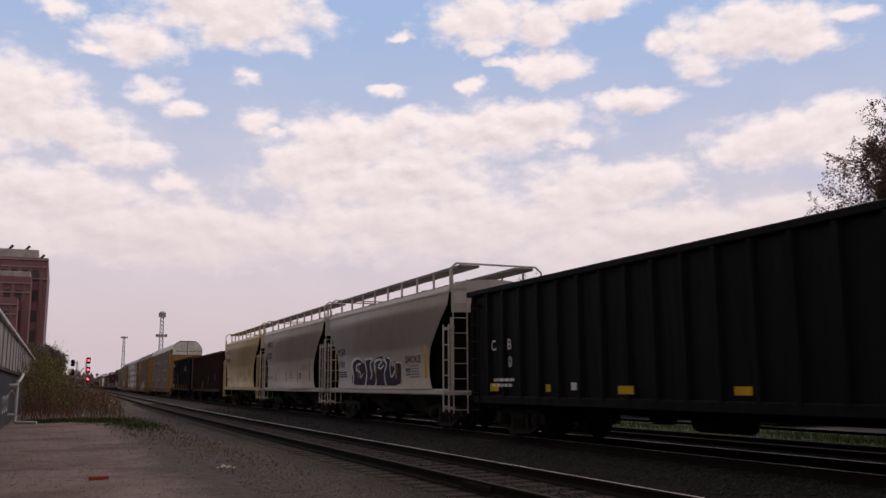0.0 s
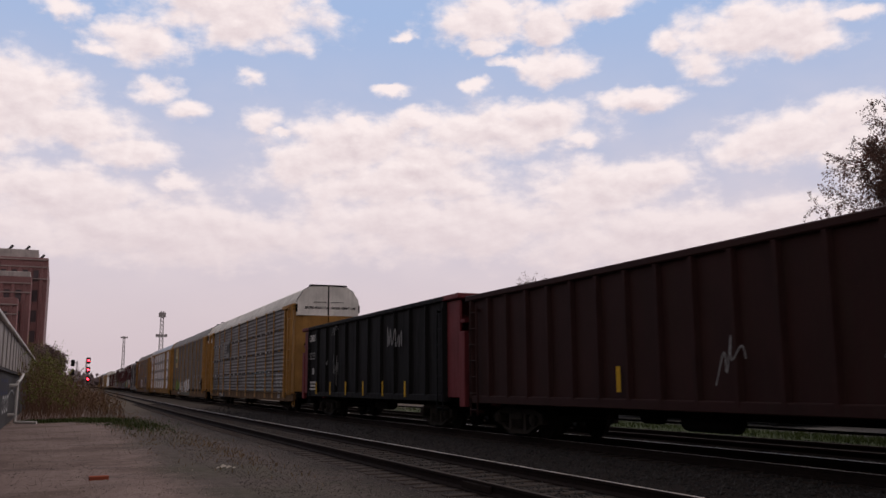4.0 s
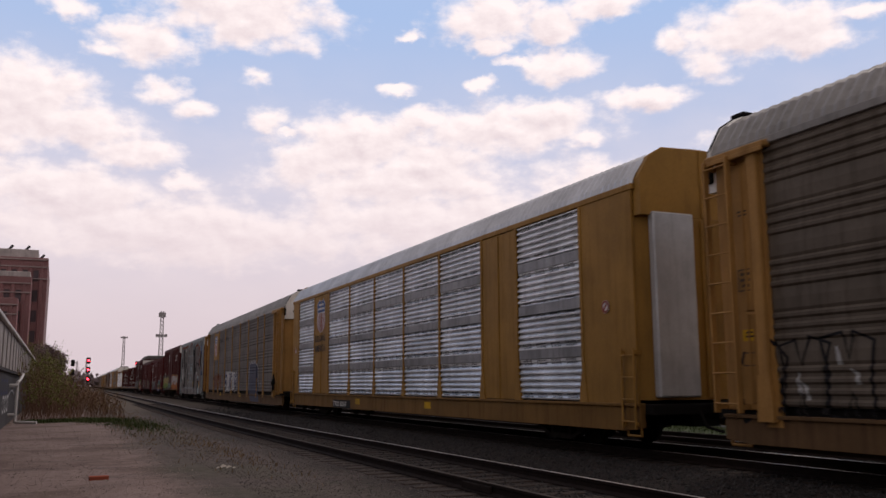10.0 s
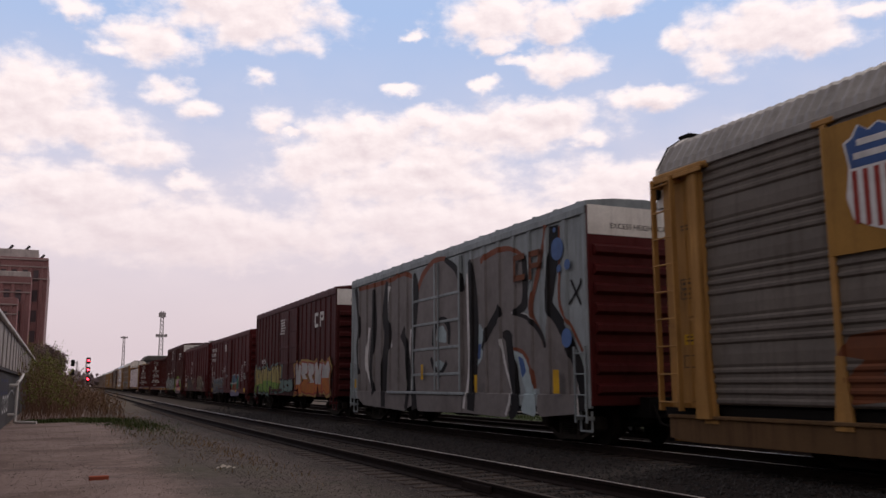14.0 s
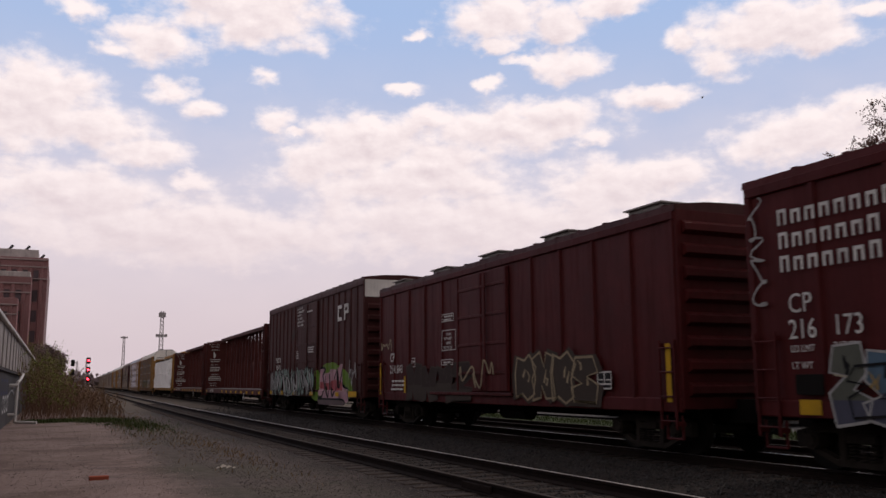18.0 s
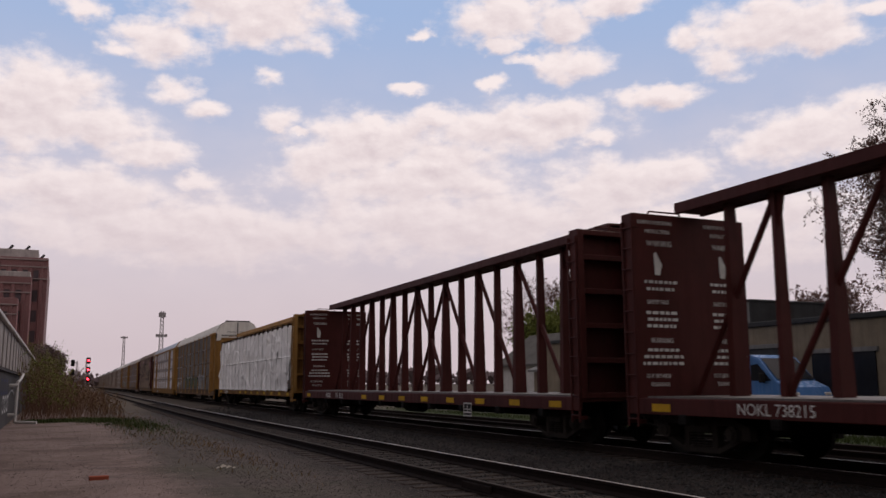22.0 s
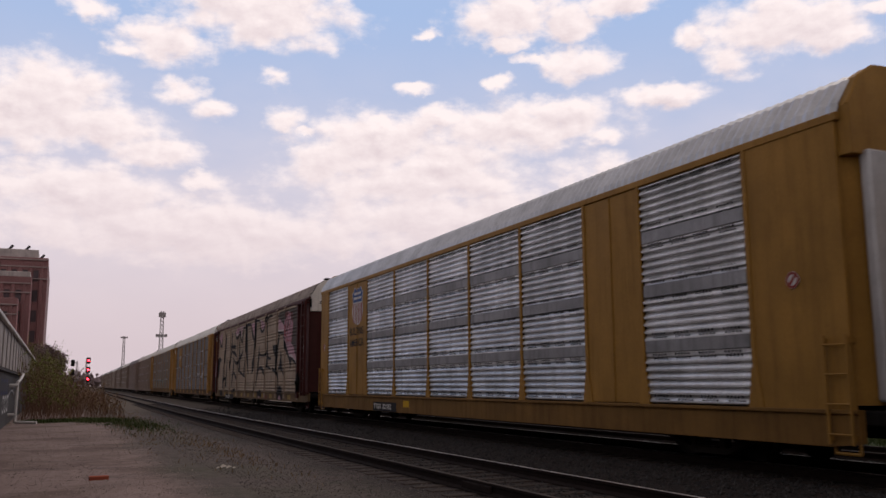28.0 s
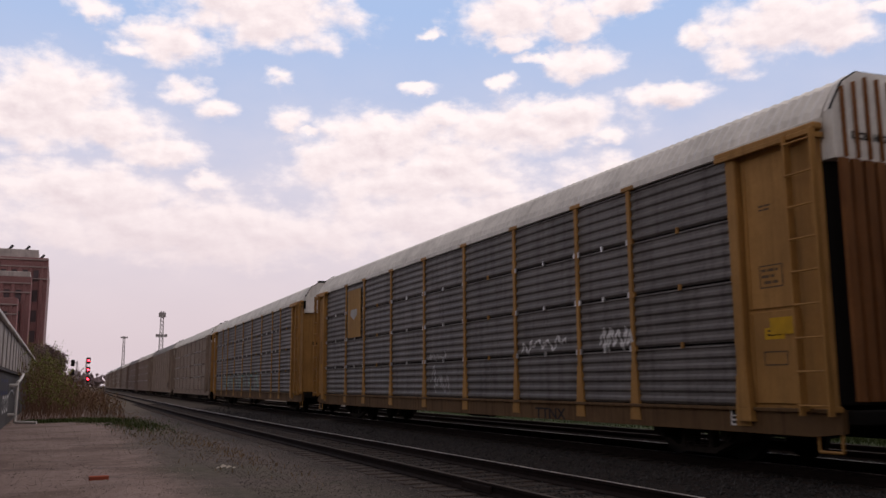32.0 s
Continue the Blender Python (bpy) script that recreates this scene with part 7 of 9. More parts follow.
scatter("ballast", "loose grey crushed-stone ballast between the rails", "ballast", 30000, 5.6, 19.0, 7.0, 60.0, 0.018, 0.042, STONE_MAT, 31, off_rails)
scatter("trackside_gravel", "fine dark gravel and cinders beside the track", "gravel", 16000, 2.6, 5.4, 8.0, 44.0, 0.005, 0.015, CINDER_MAT, 33)
scatter("lot_gravel", "fine pale gravel strewn over the lot", "gravel", 12000, -2.6, 2.3, 9.0, 42.0, 0.004, 0.013, PEBBLE_MAT, 32)
blades("rough_grass", "rough green grass at the edge of the lot", 41, 8000, ((0.3, 39.8, 0.8, 0.7), (1.5, 40.0, 0.6, 1.0), (0.9, 39.6, 0.9, 0.6), (2.2, 38.5, 0.6, 1.2), (3.0, 34.0, 0.5, 2.5), (-0.3, 39.4, 0.4, 0.3)), 0.03, 0.17, GRASS)
blades("dry_grass", "dry tufts scattered over lot and trackside", 42, 2500, ((2.6, 30.0, 0.5, 6.0), (3.6, 22.0, 0.3, 4.0), (1.5, 42.0, 1.0, 1.5), (3.2, 45.0, 0.8, 6.0)), 0.02, 0.10, DRY)
blades("verge_grass", "green verge grass beyond the third track", 43, 9000, ((20.2, 24.0, 0.9, 9.0), (20.4, 40.0, 0.9, 9.0), (20.2, 14.0, 0.8, 4.0)), 0.06, 0.22, GRASS)

# ---- ties under the rails ----
tie_mesh = Build().box(-1.3, 1.3, -0.115, 0.115, -0.17, 0.0, 0.012).mesh("tie", TIE_WOOD)
for root, centre, z in ((T_NEAR, NEAR, RAIL - 0.165), (T_MAIN, MAIN, RAIL - 0.165), (T_THIRD, THIRD, RAIL - 0.265)):
    rt = random.Random(int(centre))
    for k in range(130):
        y = 4.0 + k * 0.54
        ob = part("tie", tie_mesh, None, root)
        ob.location, ob.rotation_euler = (centre + bend(y) + rt.uniform(-0.03, 0.03), y + rt.uniform(-0.03, 0.03), z), (0, 0, rt.uniform(-0.015, 0.015))
part("joint_bar", Build().box(NEAR - 0.7535 - 0.06, NEAR - 0.7535 - 0.02, 10.6, 11.5, RAIL - 0.14, RAIL - 0.04, 0.01), RAIL_RUST, T_NEAR)


# ---- a bird that crosses the sky ----
BIRD = thing("bird", "small dark bird in flight with spread wings", "bird")
FEATHER = paint("dark_feather", (0.02, 0.02, 0.022))
part("body", Build().tube((0, -0.08, 0), (0, 0.01, 0.0), 0.01, 0.026, 8).tube((0, 0.01, 0), (0, 0.08, 0.01), 0.026, 0.014, 8), FEATHER, BIRD)
part("tail", Build().prism([(-0.014, -0.07), (0.014, -0.07), (0.028, -0.14), (-0.028, -0.14)], "z", -0.003, 0.003), FEATHER, BIRD)
WINGS = []
for side in (-1, 1):
    WINGS.append((side, part("wing", Build().prism([(0, 0.04), (side * 0.07, 0.05), (side * 0.17, 0.0), (side * 0.14, -0.03), (side * 0.07, -0.025), (0, -0.03)], "z", -0.002, 0.004), FEATHER, BIRD)))


# ================= the cars, from the head of the visible part backwards =================
RX = -HW - 0.05          # sprayed coats on ribbed rack panels
HX = -1.60              # on hopper sides
GX = -1.583              # on gondola ribs
BX = -HW - 0.016         # on box car ribs


def plates(car, rows, mat=None, x=-HW - 0.008):
    """Painted bars (y, z, width, height)."""
    for y, z, w, h in rows:
        part("marking", Build().box(x - 0.001, x + 0.001, y - w, y, z, z + h), mat or LABEL_YELLOW, car)


def number_board(car, y, z, words, wide=2.25, x=-HW - 0.022):
    part("number_board", Build().box(x - 0.002, x + 0.002, y - wide, y, z, z + 0.30), LET_BLACK, car)
    lettering(car, words, y - 0.08, z + 0.07, 0.24, x=x - 0.004, wide=1.15, bold=0.004)


def door_words(car, y=-1.2, rows=((0.0, 5.20),)):
    """EXCESS HEIGHT CAR on both leaves of the leading end."""
    for x in (-1.15, 0.15):
        lettering(car, "EXCESS HEIGHT CAR", x, 4.88, 0.15, LET_BLACK, -RACK - 0.178, end=True, wide=0.85, bold=0.006)


def rack_badge_plate(car, y, w, z, h, mat=None):
    part("badge_plate", Build().box(-HW - 0.045, -HW - 0.03, y - w, y, z, z + h, 0.004), mat or YELLOW_B, car)


# black gondola
c = place(gondola("black steel gondola with ribbed sides", BLACK_CAR, 8.2, 3.75, 20), -222.1, -205.7)
for words, y, z in (("C", 6.95, 2.15), ("B", 6.1, 2.15), ("0", 6.05, 1.72)):
    lettering(c, words, y, z, 0.38, x=GX)
bars(c, 6.95, 1.45, 1.2, 2, 0.07, 0.06, x=GX, seed=2)
plates(c, ((7.03, 1.14, 0.45, 0.19), (1.55, 1.11, 0.5, 0.16), (-1.65, 1.12, 0.4, 0.14), (4.3, 1.14, 0.2, 0.16), (-4.6, 1.12, 0.4, 0.15)), x=GX)
plates(c, ((3.25, 1.18, 0.22, 0.16),), LET_WHITE, GX)

# three covered hoppers
c = place(covered_hopper("light grey covered hopper with sprayed lettering", HOP_GREY), -204.2, -192.4)
lettering(c, "MQRX", 4.6, 2.43, 0.36, LET_BLACK, HX, wide=0.95)
lettering(c, "113152", 4.55, 1.97, 0.32, LET_BLACK, HX, wide=0.85)
bars(c, 4.5, 1.8, 1.1, 3, 0.045, 0.04, LET_BLACK, HX, seed=3)
plum, pales = [], []
patches(plum, -0.004, ((2.91, 1.3), (2.79, 1.74), (2.68, 2.11), (2.11, 2.27), (1.47, 2.05), (1.38, 2.21), (0.55, 2.26), (0.4, 2.1), (0.01, 2.23), (-0.51, 2.27), (-0.74, 2.09), (-0.99, 2.27), (-1.33, 2.25), (-1.39, 1.97), (-1.51, 1.84), (-1.64, 2.06), (-2.36, 2.06), (-2.34, 1.27)))
strokes(pales, -0.008, ((1.77, 2.23, 0.03), (2.45, 2.24, 0.05), (2.79, 2.04, 0.07), (2.7, 1.74, 0.07), (2.64, 1.57, 0.07), (2.78, 1.28, 0.07)), ((1.75, 2.06, 0.03), (2.21, 2.02, 0.04), (2.3, 1.85, 0.05), (1.89, 1.76, 0.04), (1.79, 1.56, 0.03), (1.49, 1.71, 0.02)), ((1.3, 2.13, 0.06), (1.12, 1.7, 0.06), (1.29, 1.3, 0.08), (1.04, 1.2, 0.04)), ((1.33, 2.2, 0.04), (0.49, 2.2, 0.04), (0.72, 2.0, 0.06), (0.57, 1.7, 0.06), (0.72, 1.49, 0.04)), ((0.29, 1.23, 0.06), (0.13, 1.49, 0.05), (0.29, 2.03, 0.05), (-0.25, 2.16, 0.04), (-0.52, 2.09, 0.04), (-0.13, 1.94, 0.04), (-0.35, 1.84, 0.03), (-0.67, 1.96, 0.03)))
strokes(pales, -0.008, ((-0.6, 2.17, 0.04), (-0.94, 1.99, 0.05), (-0.7, 1.65, 0.05), (-0.85, 1.26, 0.06)), ((-0.99, 2.21, 0.04), (-1.32, 2.14, 0.04), (-1.27, 1.85, 0.04), (-1.38, 1.55, 0.03), (-1.72, 1.77, 0.04), (-1.69, 1.98, 0.03), (-2.34, 1.96, 0.04), (-2.25, 1.28, 0.04)))
for b, mat in ((plum, SP["plum"]), (pales, SP["white"])):
    coat(c, b, mat, HX)
lettering(c, "SMOKE", -2.62, 1.98, 0.30, SP["plum_haze"], HX, slant=0.1, bold=0.012, wide=1.35)
plates(c, ((2.1, 1.55, 0.12, 0.45), (0.2, 1.5, 0.12, 0.5), (-1.75, 1.5, 0.14, 0.5)), SP["ochre"], HX - 0.014)
frame_mark(c, -2.66, 1.56, 0.44, 0.3, x=HX)
plates(c, ((-4.25, 1.5, 0.16, 0.98), (4.95, 1.45, 0.1, 0.9)), x=HX)
bars(c, -2.9, 1.9, 1.0, 5, 0.04, 0.045, SP["grey"], HX, seed=4)
bars(c, -4.2, 3.55, 1.2, 2, 0.03, 0.03, SP["grey"], HX, seed=5)

c = place(covered_hopper("light grey covered hopper with black lettering", HOP_GREY), -191.4, -179.4)
lettering(c, "MWCX", 4.75, 3.24, 0.42, LET_BLACK, HX, slant=0.25, wide=0.95)
lettering(c, "301237", 4.8, 2.64, 0.46, LET_BLACK, HX, slant=0.1, wide=0.9)
plates(c, ((5.14, 1.44, 0.13, 0.95), (2.81, 1.46, 0.13, 0.45), (0.55, 1.45, 0.13, 0.48), (-1.71, 1.45, 0.14, 0.5), (-3.85, 1.47, 0.16, 0.98)), paint("rusty_yellow_mark", (0.35, 0.20, 0.07)), HX)
frame_mark(c, -2.05, 1.55, 0.45, 0.33, x=HX)
bars(c, 4.6, 1.75, 1.2, 2, 0.045, 0.05, SP["grey"], HX, seed=6)
bars(c, -0.1, 1.95, 0.9, 4, 0.04, 0.05, spray("faded_red_print", (0.4, 0.22, 0.2)), HX, seed=7)
bars(c, -2.7, 2.2, 1.0, 3, 0.04, 0.05, SP["grey"], HX, seed=8)
bars(c, -0.2, 1.13, 3.6, 1, 0.045, 0.05, SP["grey"], HX, seed=18)
plates(c, ((3.05, 2.9, 0.28, 0.34),), SP["grey"], HX)

c = place(covered_hopper("cream covered hopper streaked with rust", HOP_CREAM), -178.1, -166.1)
lettering(c, "AOKX", 4.7, 3.33, 0.44, LET_BLACK, HX, slant=0.25, wide=0.9)
lettering(c, "493804", 4.75, 2.75, 0.45, LET_BLACK, HX, wide=0.92)
plates(c, ((-2.05, 1.53, 0.47, 0.32),), SP["silver"], HX)
plates(c, ((2.2, 3.3, 0.03, 0.35), (2.45, 3.3, 0.03, 0.35), (2.45, 3.3, 0.28, 0.03), (2.45, 3.62, 0.28, 0.03)), SP["ochre"], HX)
plates(c, ((3.0, 1.45, 0.12, 0.4), (0.6, 1.45, 0.12, 0.5), (-1.5, 1.45, 0.12, 0.5)), paint("faded_rust_mark", (0.42, 0.30, 0.18)), HX)
bars(c, 4.5, 1.75, 1.2, 2, 0.045, 0.05, SP["tan"], HX, seed=9)
bars(c, -0.1, 2.1, 0.9, 4, 0.04, 0.05, SP["tan"], HX, seed=10)
bars(c, -2.9, 2.2, 1.2, 5, 0.04, 0.05, SP["tan"], HX, seed=11)

for car, _, _, _ in CARS[1:4]:
    hug_hopper_side(car)

# two gondolas
c = place(gondola("rust-brown ribbed steel gondola", RED_GOND, 8.0, 3.65, 17), -164.6, -148.6)
for y, z, w, h, sd in ((-1.6, 1.2, 0.6, 1.0, 1), (-4.9, 1.5, 0.8, 0.65, 3)):
    scribble(c, y, z, w, h, SP["grey"], sd, 0.014, GX, 3)
plates(c, ((1.3, 1.15, 0.14, 0.5),), x=GX)

c = place(gondola("black gondola with a red end wall", BLACK_CAR, 7.5, 3.80, 12, end_mat=RED_END), -147.0, -132.0)
lettering(c, "CMBX", 7.12, 3.17, 0.40, x=GX, wide=0.85, bold=0.004)
lettering(c, "2223", 7.1, 2.40, 0.42, SP["grey"], x=GX, wide=1.1, bold=0.004)
bars(c, 7.0, 1.45, 1.0, 3, 0.08, 0.06, x=GX, seed=12)
plates(c, ((6.6, 1.75, 0.26, 0.26),), SP["silver"], GX)
scribble(c, 3.6, 3.2, 0.75, 0.6, SP["grey"], 21, 0.014, GX, 3)
scribble(c, 3.5, 1.2, 0.7, 1.3, SP["grey"], 22, 0.014, GX, 5)
scribble(c, 4.6, 2.05, 0.4, 0.3, SP["grey"], 23, 0.014, GX, 3)
scribble(c, -2.8, 2.5, 1.4, 0.7, SP["grey"], 24, 0.03, GX, 5)
plates(c, [(6.04 - 2.08 * k, 0.92, 0.14, 0.5) for k in range(6)], x=GX)

# four auto racks
c = place(auto_rack("yellow auto rack with grey panels and white roof", "rows"), -129.8, -102.6)
door_words(c)
part("badge_plate", Build().box(RX - 0.002, RX + 0.002, 5.2, 7.3, 3.12, 4.22), SP["grey"], c)
gl = Build()
for k in range(5):
    gl.box(RX - 0.004, RX - 0.003, 6.35 - 0.05 * k, 7.2 - 0.09 * k, 3.2 + 0.19 * k, 3.28 + 0.19 * k)
gl.prism([(6.2, 3.45), (5.9, 4.05), (5.6, 4.1), (5.35, 3.95), (5.3, 3.4), (5.6, 3.6), (5.8, 3.35)], "x", RX - 0.004, RX - 0.003)
part("badge_mark", gl, SP["black"], c)
piece(c, 12.3, 0.75, 3.0, 1.1, 4, None, SP["black"], 31, 0.03, back=None, slit=SP["mint_dim"], x=RX)
piece(c, 7.4, 1.1, 4.4, 0.85, 4, None, SP["blue_dim"], 32, 0.016, x=RX)
scribble(c, 2.1, 1.1, 1.6, 0.9, SP["black"], 33, 0.03, RX, 4)
piece(c, -1.0, 0.98, 6.6, 1.1, 5, None, SP["sky_dim"], 34, 0.014, slit=SP["sky_dim"], x=RX - 0.02)

scribble(c, -9.2, 1.2, 1.6, 0.8, SP["silver"], 36, 0.03, RX, 5)
number_board(c, 8.9, 0.52, "TTKT 160751")
frame_mark(c, -10.0, 0.66, 0.5, 0.32, x=-HW - 0.02)

c = place(auto_rack("sooty yellow auto rack with dark panels and grey roof", "plain", panel=BROWN_PANEL, roof=ROOF_GREY, low=0.36, gap=0.12), -100.3, -73.2)
door_words(c)
rack_badge_plate(c, 9.45, 1.85, 3.05, 1.95, paint("faded_emblem_panel", (0.46, 0.34, 0.17)))
part("emblem", Build().prism([(9.1, 3.6), (8.9, 4.35), (8.3, 4.3), (8.2, 3.75), (7.8, 3.5)], "x", RX - 0.004, RX - 0.001), SP["green"], c)
part("emblem", Build().prism([(9.1, 3.5), (8.0, 3.55), (8.1, 3.95), (8.9, 3.9)], "x", RX - 0.006, RX - 0.005), paint("dark_green_emblem", (0.03, 0.08, 0.04)), c)
plates(c, ((8.95, 4.02, 0.8, 0.14),), LET_WHITE, RX - 0.006)
green, drips, pales, dark = [], [], [], []
patches(green, 0.0, ((8.96, 1.2), (8.84, 1.57), (8.29, 1.93), (7.56, 1.98), (7.42, 1.7), (6.96, 1.88), (6.77, 1.59), (6.28, 1.67), (5.66, 1.73), (5.74, 1.21), (6.19, 1.12), (6.41, 0.86), (8.8, 0.83)))
patches(drips, 0.0, ((4.16, 0.65), (-0.97, 0.71), (-2.69, 0.83), (-2.95, 0.43), (0.31, 0.38), (1.76, 0.46), (4.17, 0.41)))
patches(pales, -0.003, ((5.58, 1.54), (4.06, 1.67), (4.06, 1.28), (4.4, 1.28), (4.43, 0.7), (4.96, 0.68), (4.94, 1.16), (5.6, 1.05)), ((4.22, 1.19), (3.79, 1.37), (3.43, 1.19), (3.41, 0.67), (4.2, 0.68)), ((3.37, 0.66), (3.04, 1.44), (2.72, 0.66)), ((2.82, 1.62), (1.94, 1.65), (1.93, 1.25), (2.27, 1.09), (1.79, 0.67), (2.61, 0.64), (2.46, 1.19)), ((1.81, 1.09), (1.6, 1.62), (1.0, 1.61), (1.2, 1.2), (1.04, 1.05)), ((1.1, 0.67), (0.8, 1.71), (-0.12, 1.78), (-0.19, 1.93), (-0.36, 1.95), (-0.41, 1.77), (-1.0, 1.77), (-0.91, 0.68)), ((-1.07, 0.78), (-1.18, 1.8), (-2.0, 1.81), (-2.08, 1.94), (-2.33, 1.94), (-2.33, 1.78), (-2.19, 1.47), (-2.67, 0.85)))
strokes(dark, -0.006, ((8.86, 1.3, 0.05), (8.75, 1.62, 0.05), (8.21, 1.93, 0.04), (7.64, 1.96, 0.04), (7.75, 1.5, 0.06), (8.1, 1.1, 0.04), (8.43, 1.2, 0.04)), ((7.35, 1.7, 0.04), (6.97, 1.74, 0.03), (6.85, 1.49, 0.04), (7.23, 1.2, 0.06), (7.33, 0.86, 0.04)), ((5.7, 1.66, 0.03), (6.63, 1.54, 0.05), (6.38, 1.21, 0.03), (5.93, 1.25, 0.03)), ((8.06, 1.71, 0.05), (8.0, 1.3, 0.05), (7.7, 1.1, 0.04)), ((4.46, 1.62, 0.04), (4.02, 1.25, 0.08), (3.39, 0.67, 0.06)), ((2.83, 1.59, 0.09), (2.46, 1.19, 0.06), (2.64, 0.66, 0.08)), ((1.83, 1.63, 0.09), (2.23, 1.09, 0.07), (1.07, 0.64, 0.07)), ((0.43, 1.6, 0.05), (0.43, 0.71, 0.05)))
strokes(dark, -0.006, ((-0.08, 1.59, 0.04), (-0.19, 1.11, 0.06), (-0.47, 0.74, 0.04)), ((-1.6, 1.65, 0.02), (-1.5, 0.82, 0.04)), ((-2.14, 1.64, 0.03), (-2.02, 0.79, 0.04)))
for b, mat in ((green, SP["green"]), (drips, SP["smoke_light"]), (pales, SP["white"]), (dark, SP["black"])):
    coat(c, b, mat, RX)
piece(c, -4.8, 1.05, 4.8, 1.1, 4, None, SP["silver"], 43, 0.02, x=RX)
piece(c, 12.9, 0.7, 2.4, 1.3, 3, None, SP["black"], 44, 0.03, slit=SP["silver"], x=RX)
scribble(c, -9.5, 1.2, 1.8, 0.5, SP["silver"], 45, 0.025, RX)
number_board(c, 7.1, 0.42, "TTGX 995733")
plates(c, ((-12.1, 2.0, 0.5, 0.24),), x=RX)

c = place(auto_rack("bright yellow auto rack with silver perforated panels", "silver", posts=YELLOW_B, panel=SILVER, roof=ROOF_ZINC, ends=YELLOW_B, top_white=False, low=0.42), -71.2, -44.2)
shield(c, 9.2, 3.48, 1.25, 1.44)
lettering(c, "BUILDING", 9.42, 3.12, 0.40, LET_BLACK, -HW - 0.036, wide=0.86, bold=0.004)
lettering(c, "AMERICA", 9.42, 2.70, 0.40, LET_BLACK, -HW - 0.036, wide=0.93, bold=0.004)
number_board(c, 6.65, 0.43, "TTGX  822247")
plates(c, ((3.8, 0.6, 0.5, 0.2), (-2.8, 0.6, 0.5, 0.2)), x=-HW - 0.018)
part("warning_disc", Build().tube((-HW - 0.03, 12.75, 2.85), (-HW - 0.036, 12.75, 2.85), 0.13, n=16), LET_WHITE, c)
part("warning_disc", Build().tube((-HW - 0.03, -12.4, 2.85), (-HW - 0.036, -12.4, 2.85), 0.13, n=16), LET_WHITE, c)
for y in (12.75, -12.4):
    part("warning_bar", Build().prism([(y - 0.10, 2.93), (y - 0.07, 2.96), (y + 0.10, 2.77), (y + 0.07, 2.74)], "x", -HW - 0.040, -HW - 0.037), SP["red"], c)
    ring = Build()
    ribbon(ring, [(-y + 0.105 * math.cos(k * 0.4), 2.85 + 0.105 * math.sin(k * 0.4)) for k in range(17)], 0.02, -HW - 0.038)
    part("warning_ring", ring, SP["red"], c)

c = place(auto_rack("yellow auto rack with dark panels and a badge", "plain", panel=TAUPE_PANEL, roof=ROOF_GREY, low=0.31, gap=0.17), -42.4, -15.4)
door_words(c)
rack_badge_plate(c, 9.62, 1.95, 3.1, 1.9)
shield(c, 9.25, 3.35, 1.2, 1.55, RX - 0.004)
lettering(c, "BUILDING", 6.9, 4.28, 0.36, LET_BLACK, RX, wide=0.95)
lettering(c, "AMERICA", 4.5, 4.28, 0.36, LET_BLACK, RX, wide=1.0)
piece(c, 9.5, 0.98, 3.4, 1.15, 4, SP["rust"], None, 51, x=RX)
piece(c, 4.45, 0.92, 4.6, 1.3, 5, SP["navy"], SP["white"], 52, 0.05, slit=SP["white"], x=RX, swap=SP["silver"])
wv = [(0.0, 0.0), (0.0, 1.3), (0.15, 1.55), (0.5, 1.4), (0.75, 1.6), (1.05, 1.42), (1.4, 1.62), (1.75, 1.46), (2.1, 1.62), (2.75, 1.1), (2.7, 0.85), (2.95, 0.0), (3.2, -0.7), (0.7, -0.7)]
part("graffiti_coat", Build().prism([(-4.4 - u, 1.08 + v) for u, v in wv], "x", RX - 0.002, RX), SP["slate"], c)
wb = Build()
ribbon(wb, wv[:12], 0.022, 0)
part("graffiti_coat", wb, SP["white"], c).location = (RX - 0.004, -4.4, 1.08)
scribble(c, -7.5, 1.15, 0.8, 0.45, SP["silver"], 54, 0.014, RX, 5)
plates(c, ((-1.4, 0.6, 0.5, 0.2), (6.4, 0.6, 0.5, 0.2)), x=-HW - 0.018)
lettering(c, "TTX", -3.9, 0.55, 0.3, SP["orange"], -HW - 0.02, wide=1.3)

# five box cars
c = place(box_car("pale blue-grey box car covered in grey graffiti", BOX_SILVER, 8.0, 5.22, door=1.8, white_end=True, end_mat=BOX_RED), -13.0, 3.1)
grey, skies, blues, reds, pales, dark = [], [], [], [], [], []
patches(grey, 0.0, ((7.15, 5.0), (5.6, 4.8), (3.82, 4.81), (2.26, 4.82), (1.48, 4.49), (1.35, 3.83), (1.55, 2.15), (1.91, 0.47), (7.15, 0.61), (7.48, 2.72)), ((1.34, 4.11), (0.87, 4.62), (0.15, 4.93), (-0.77, 4.91), (-1.6, 4.51), (-1.84, 3.85), (-2.28, 4.65), (-3.52, 4.73), (-4.44, 4.67), (-5.25, 4.3), (-5.51, 3.69), (-5.24, 3.11), (-5.15, 2.92), (-5.88, 2.65), (-6.19, 2.15), (-5.91, 1.21), (-5.63, 1.2), (-4.92, 2.01), (-4.46, 2.45), (-4.62, 1.1), (-4.49, 0.5), (-2.68, 0.54), (-2.06, 0.55), (1.76, 0.51)), ((-6.15, 2.05), (-6.4, 2.99), (-7.06, 2.37), (-7.58, 1.55), (-7.64, 0.69), (-5.79, 0.56), (-5.94, 1.59)))
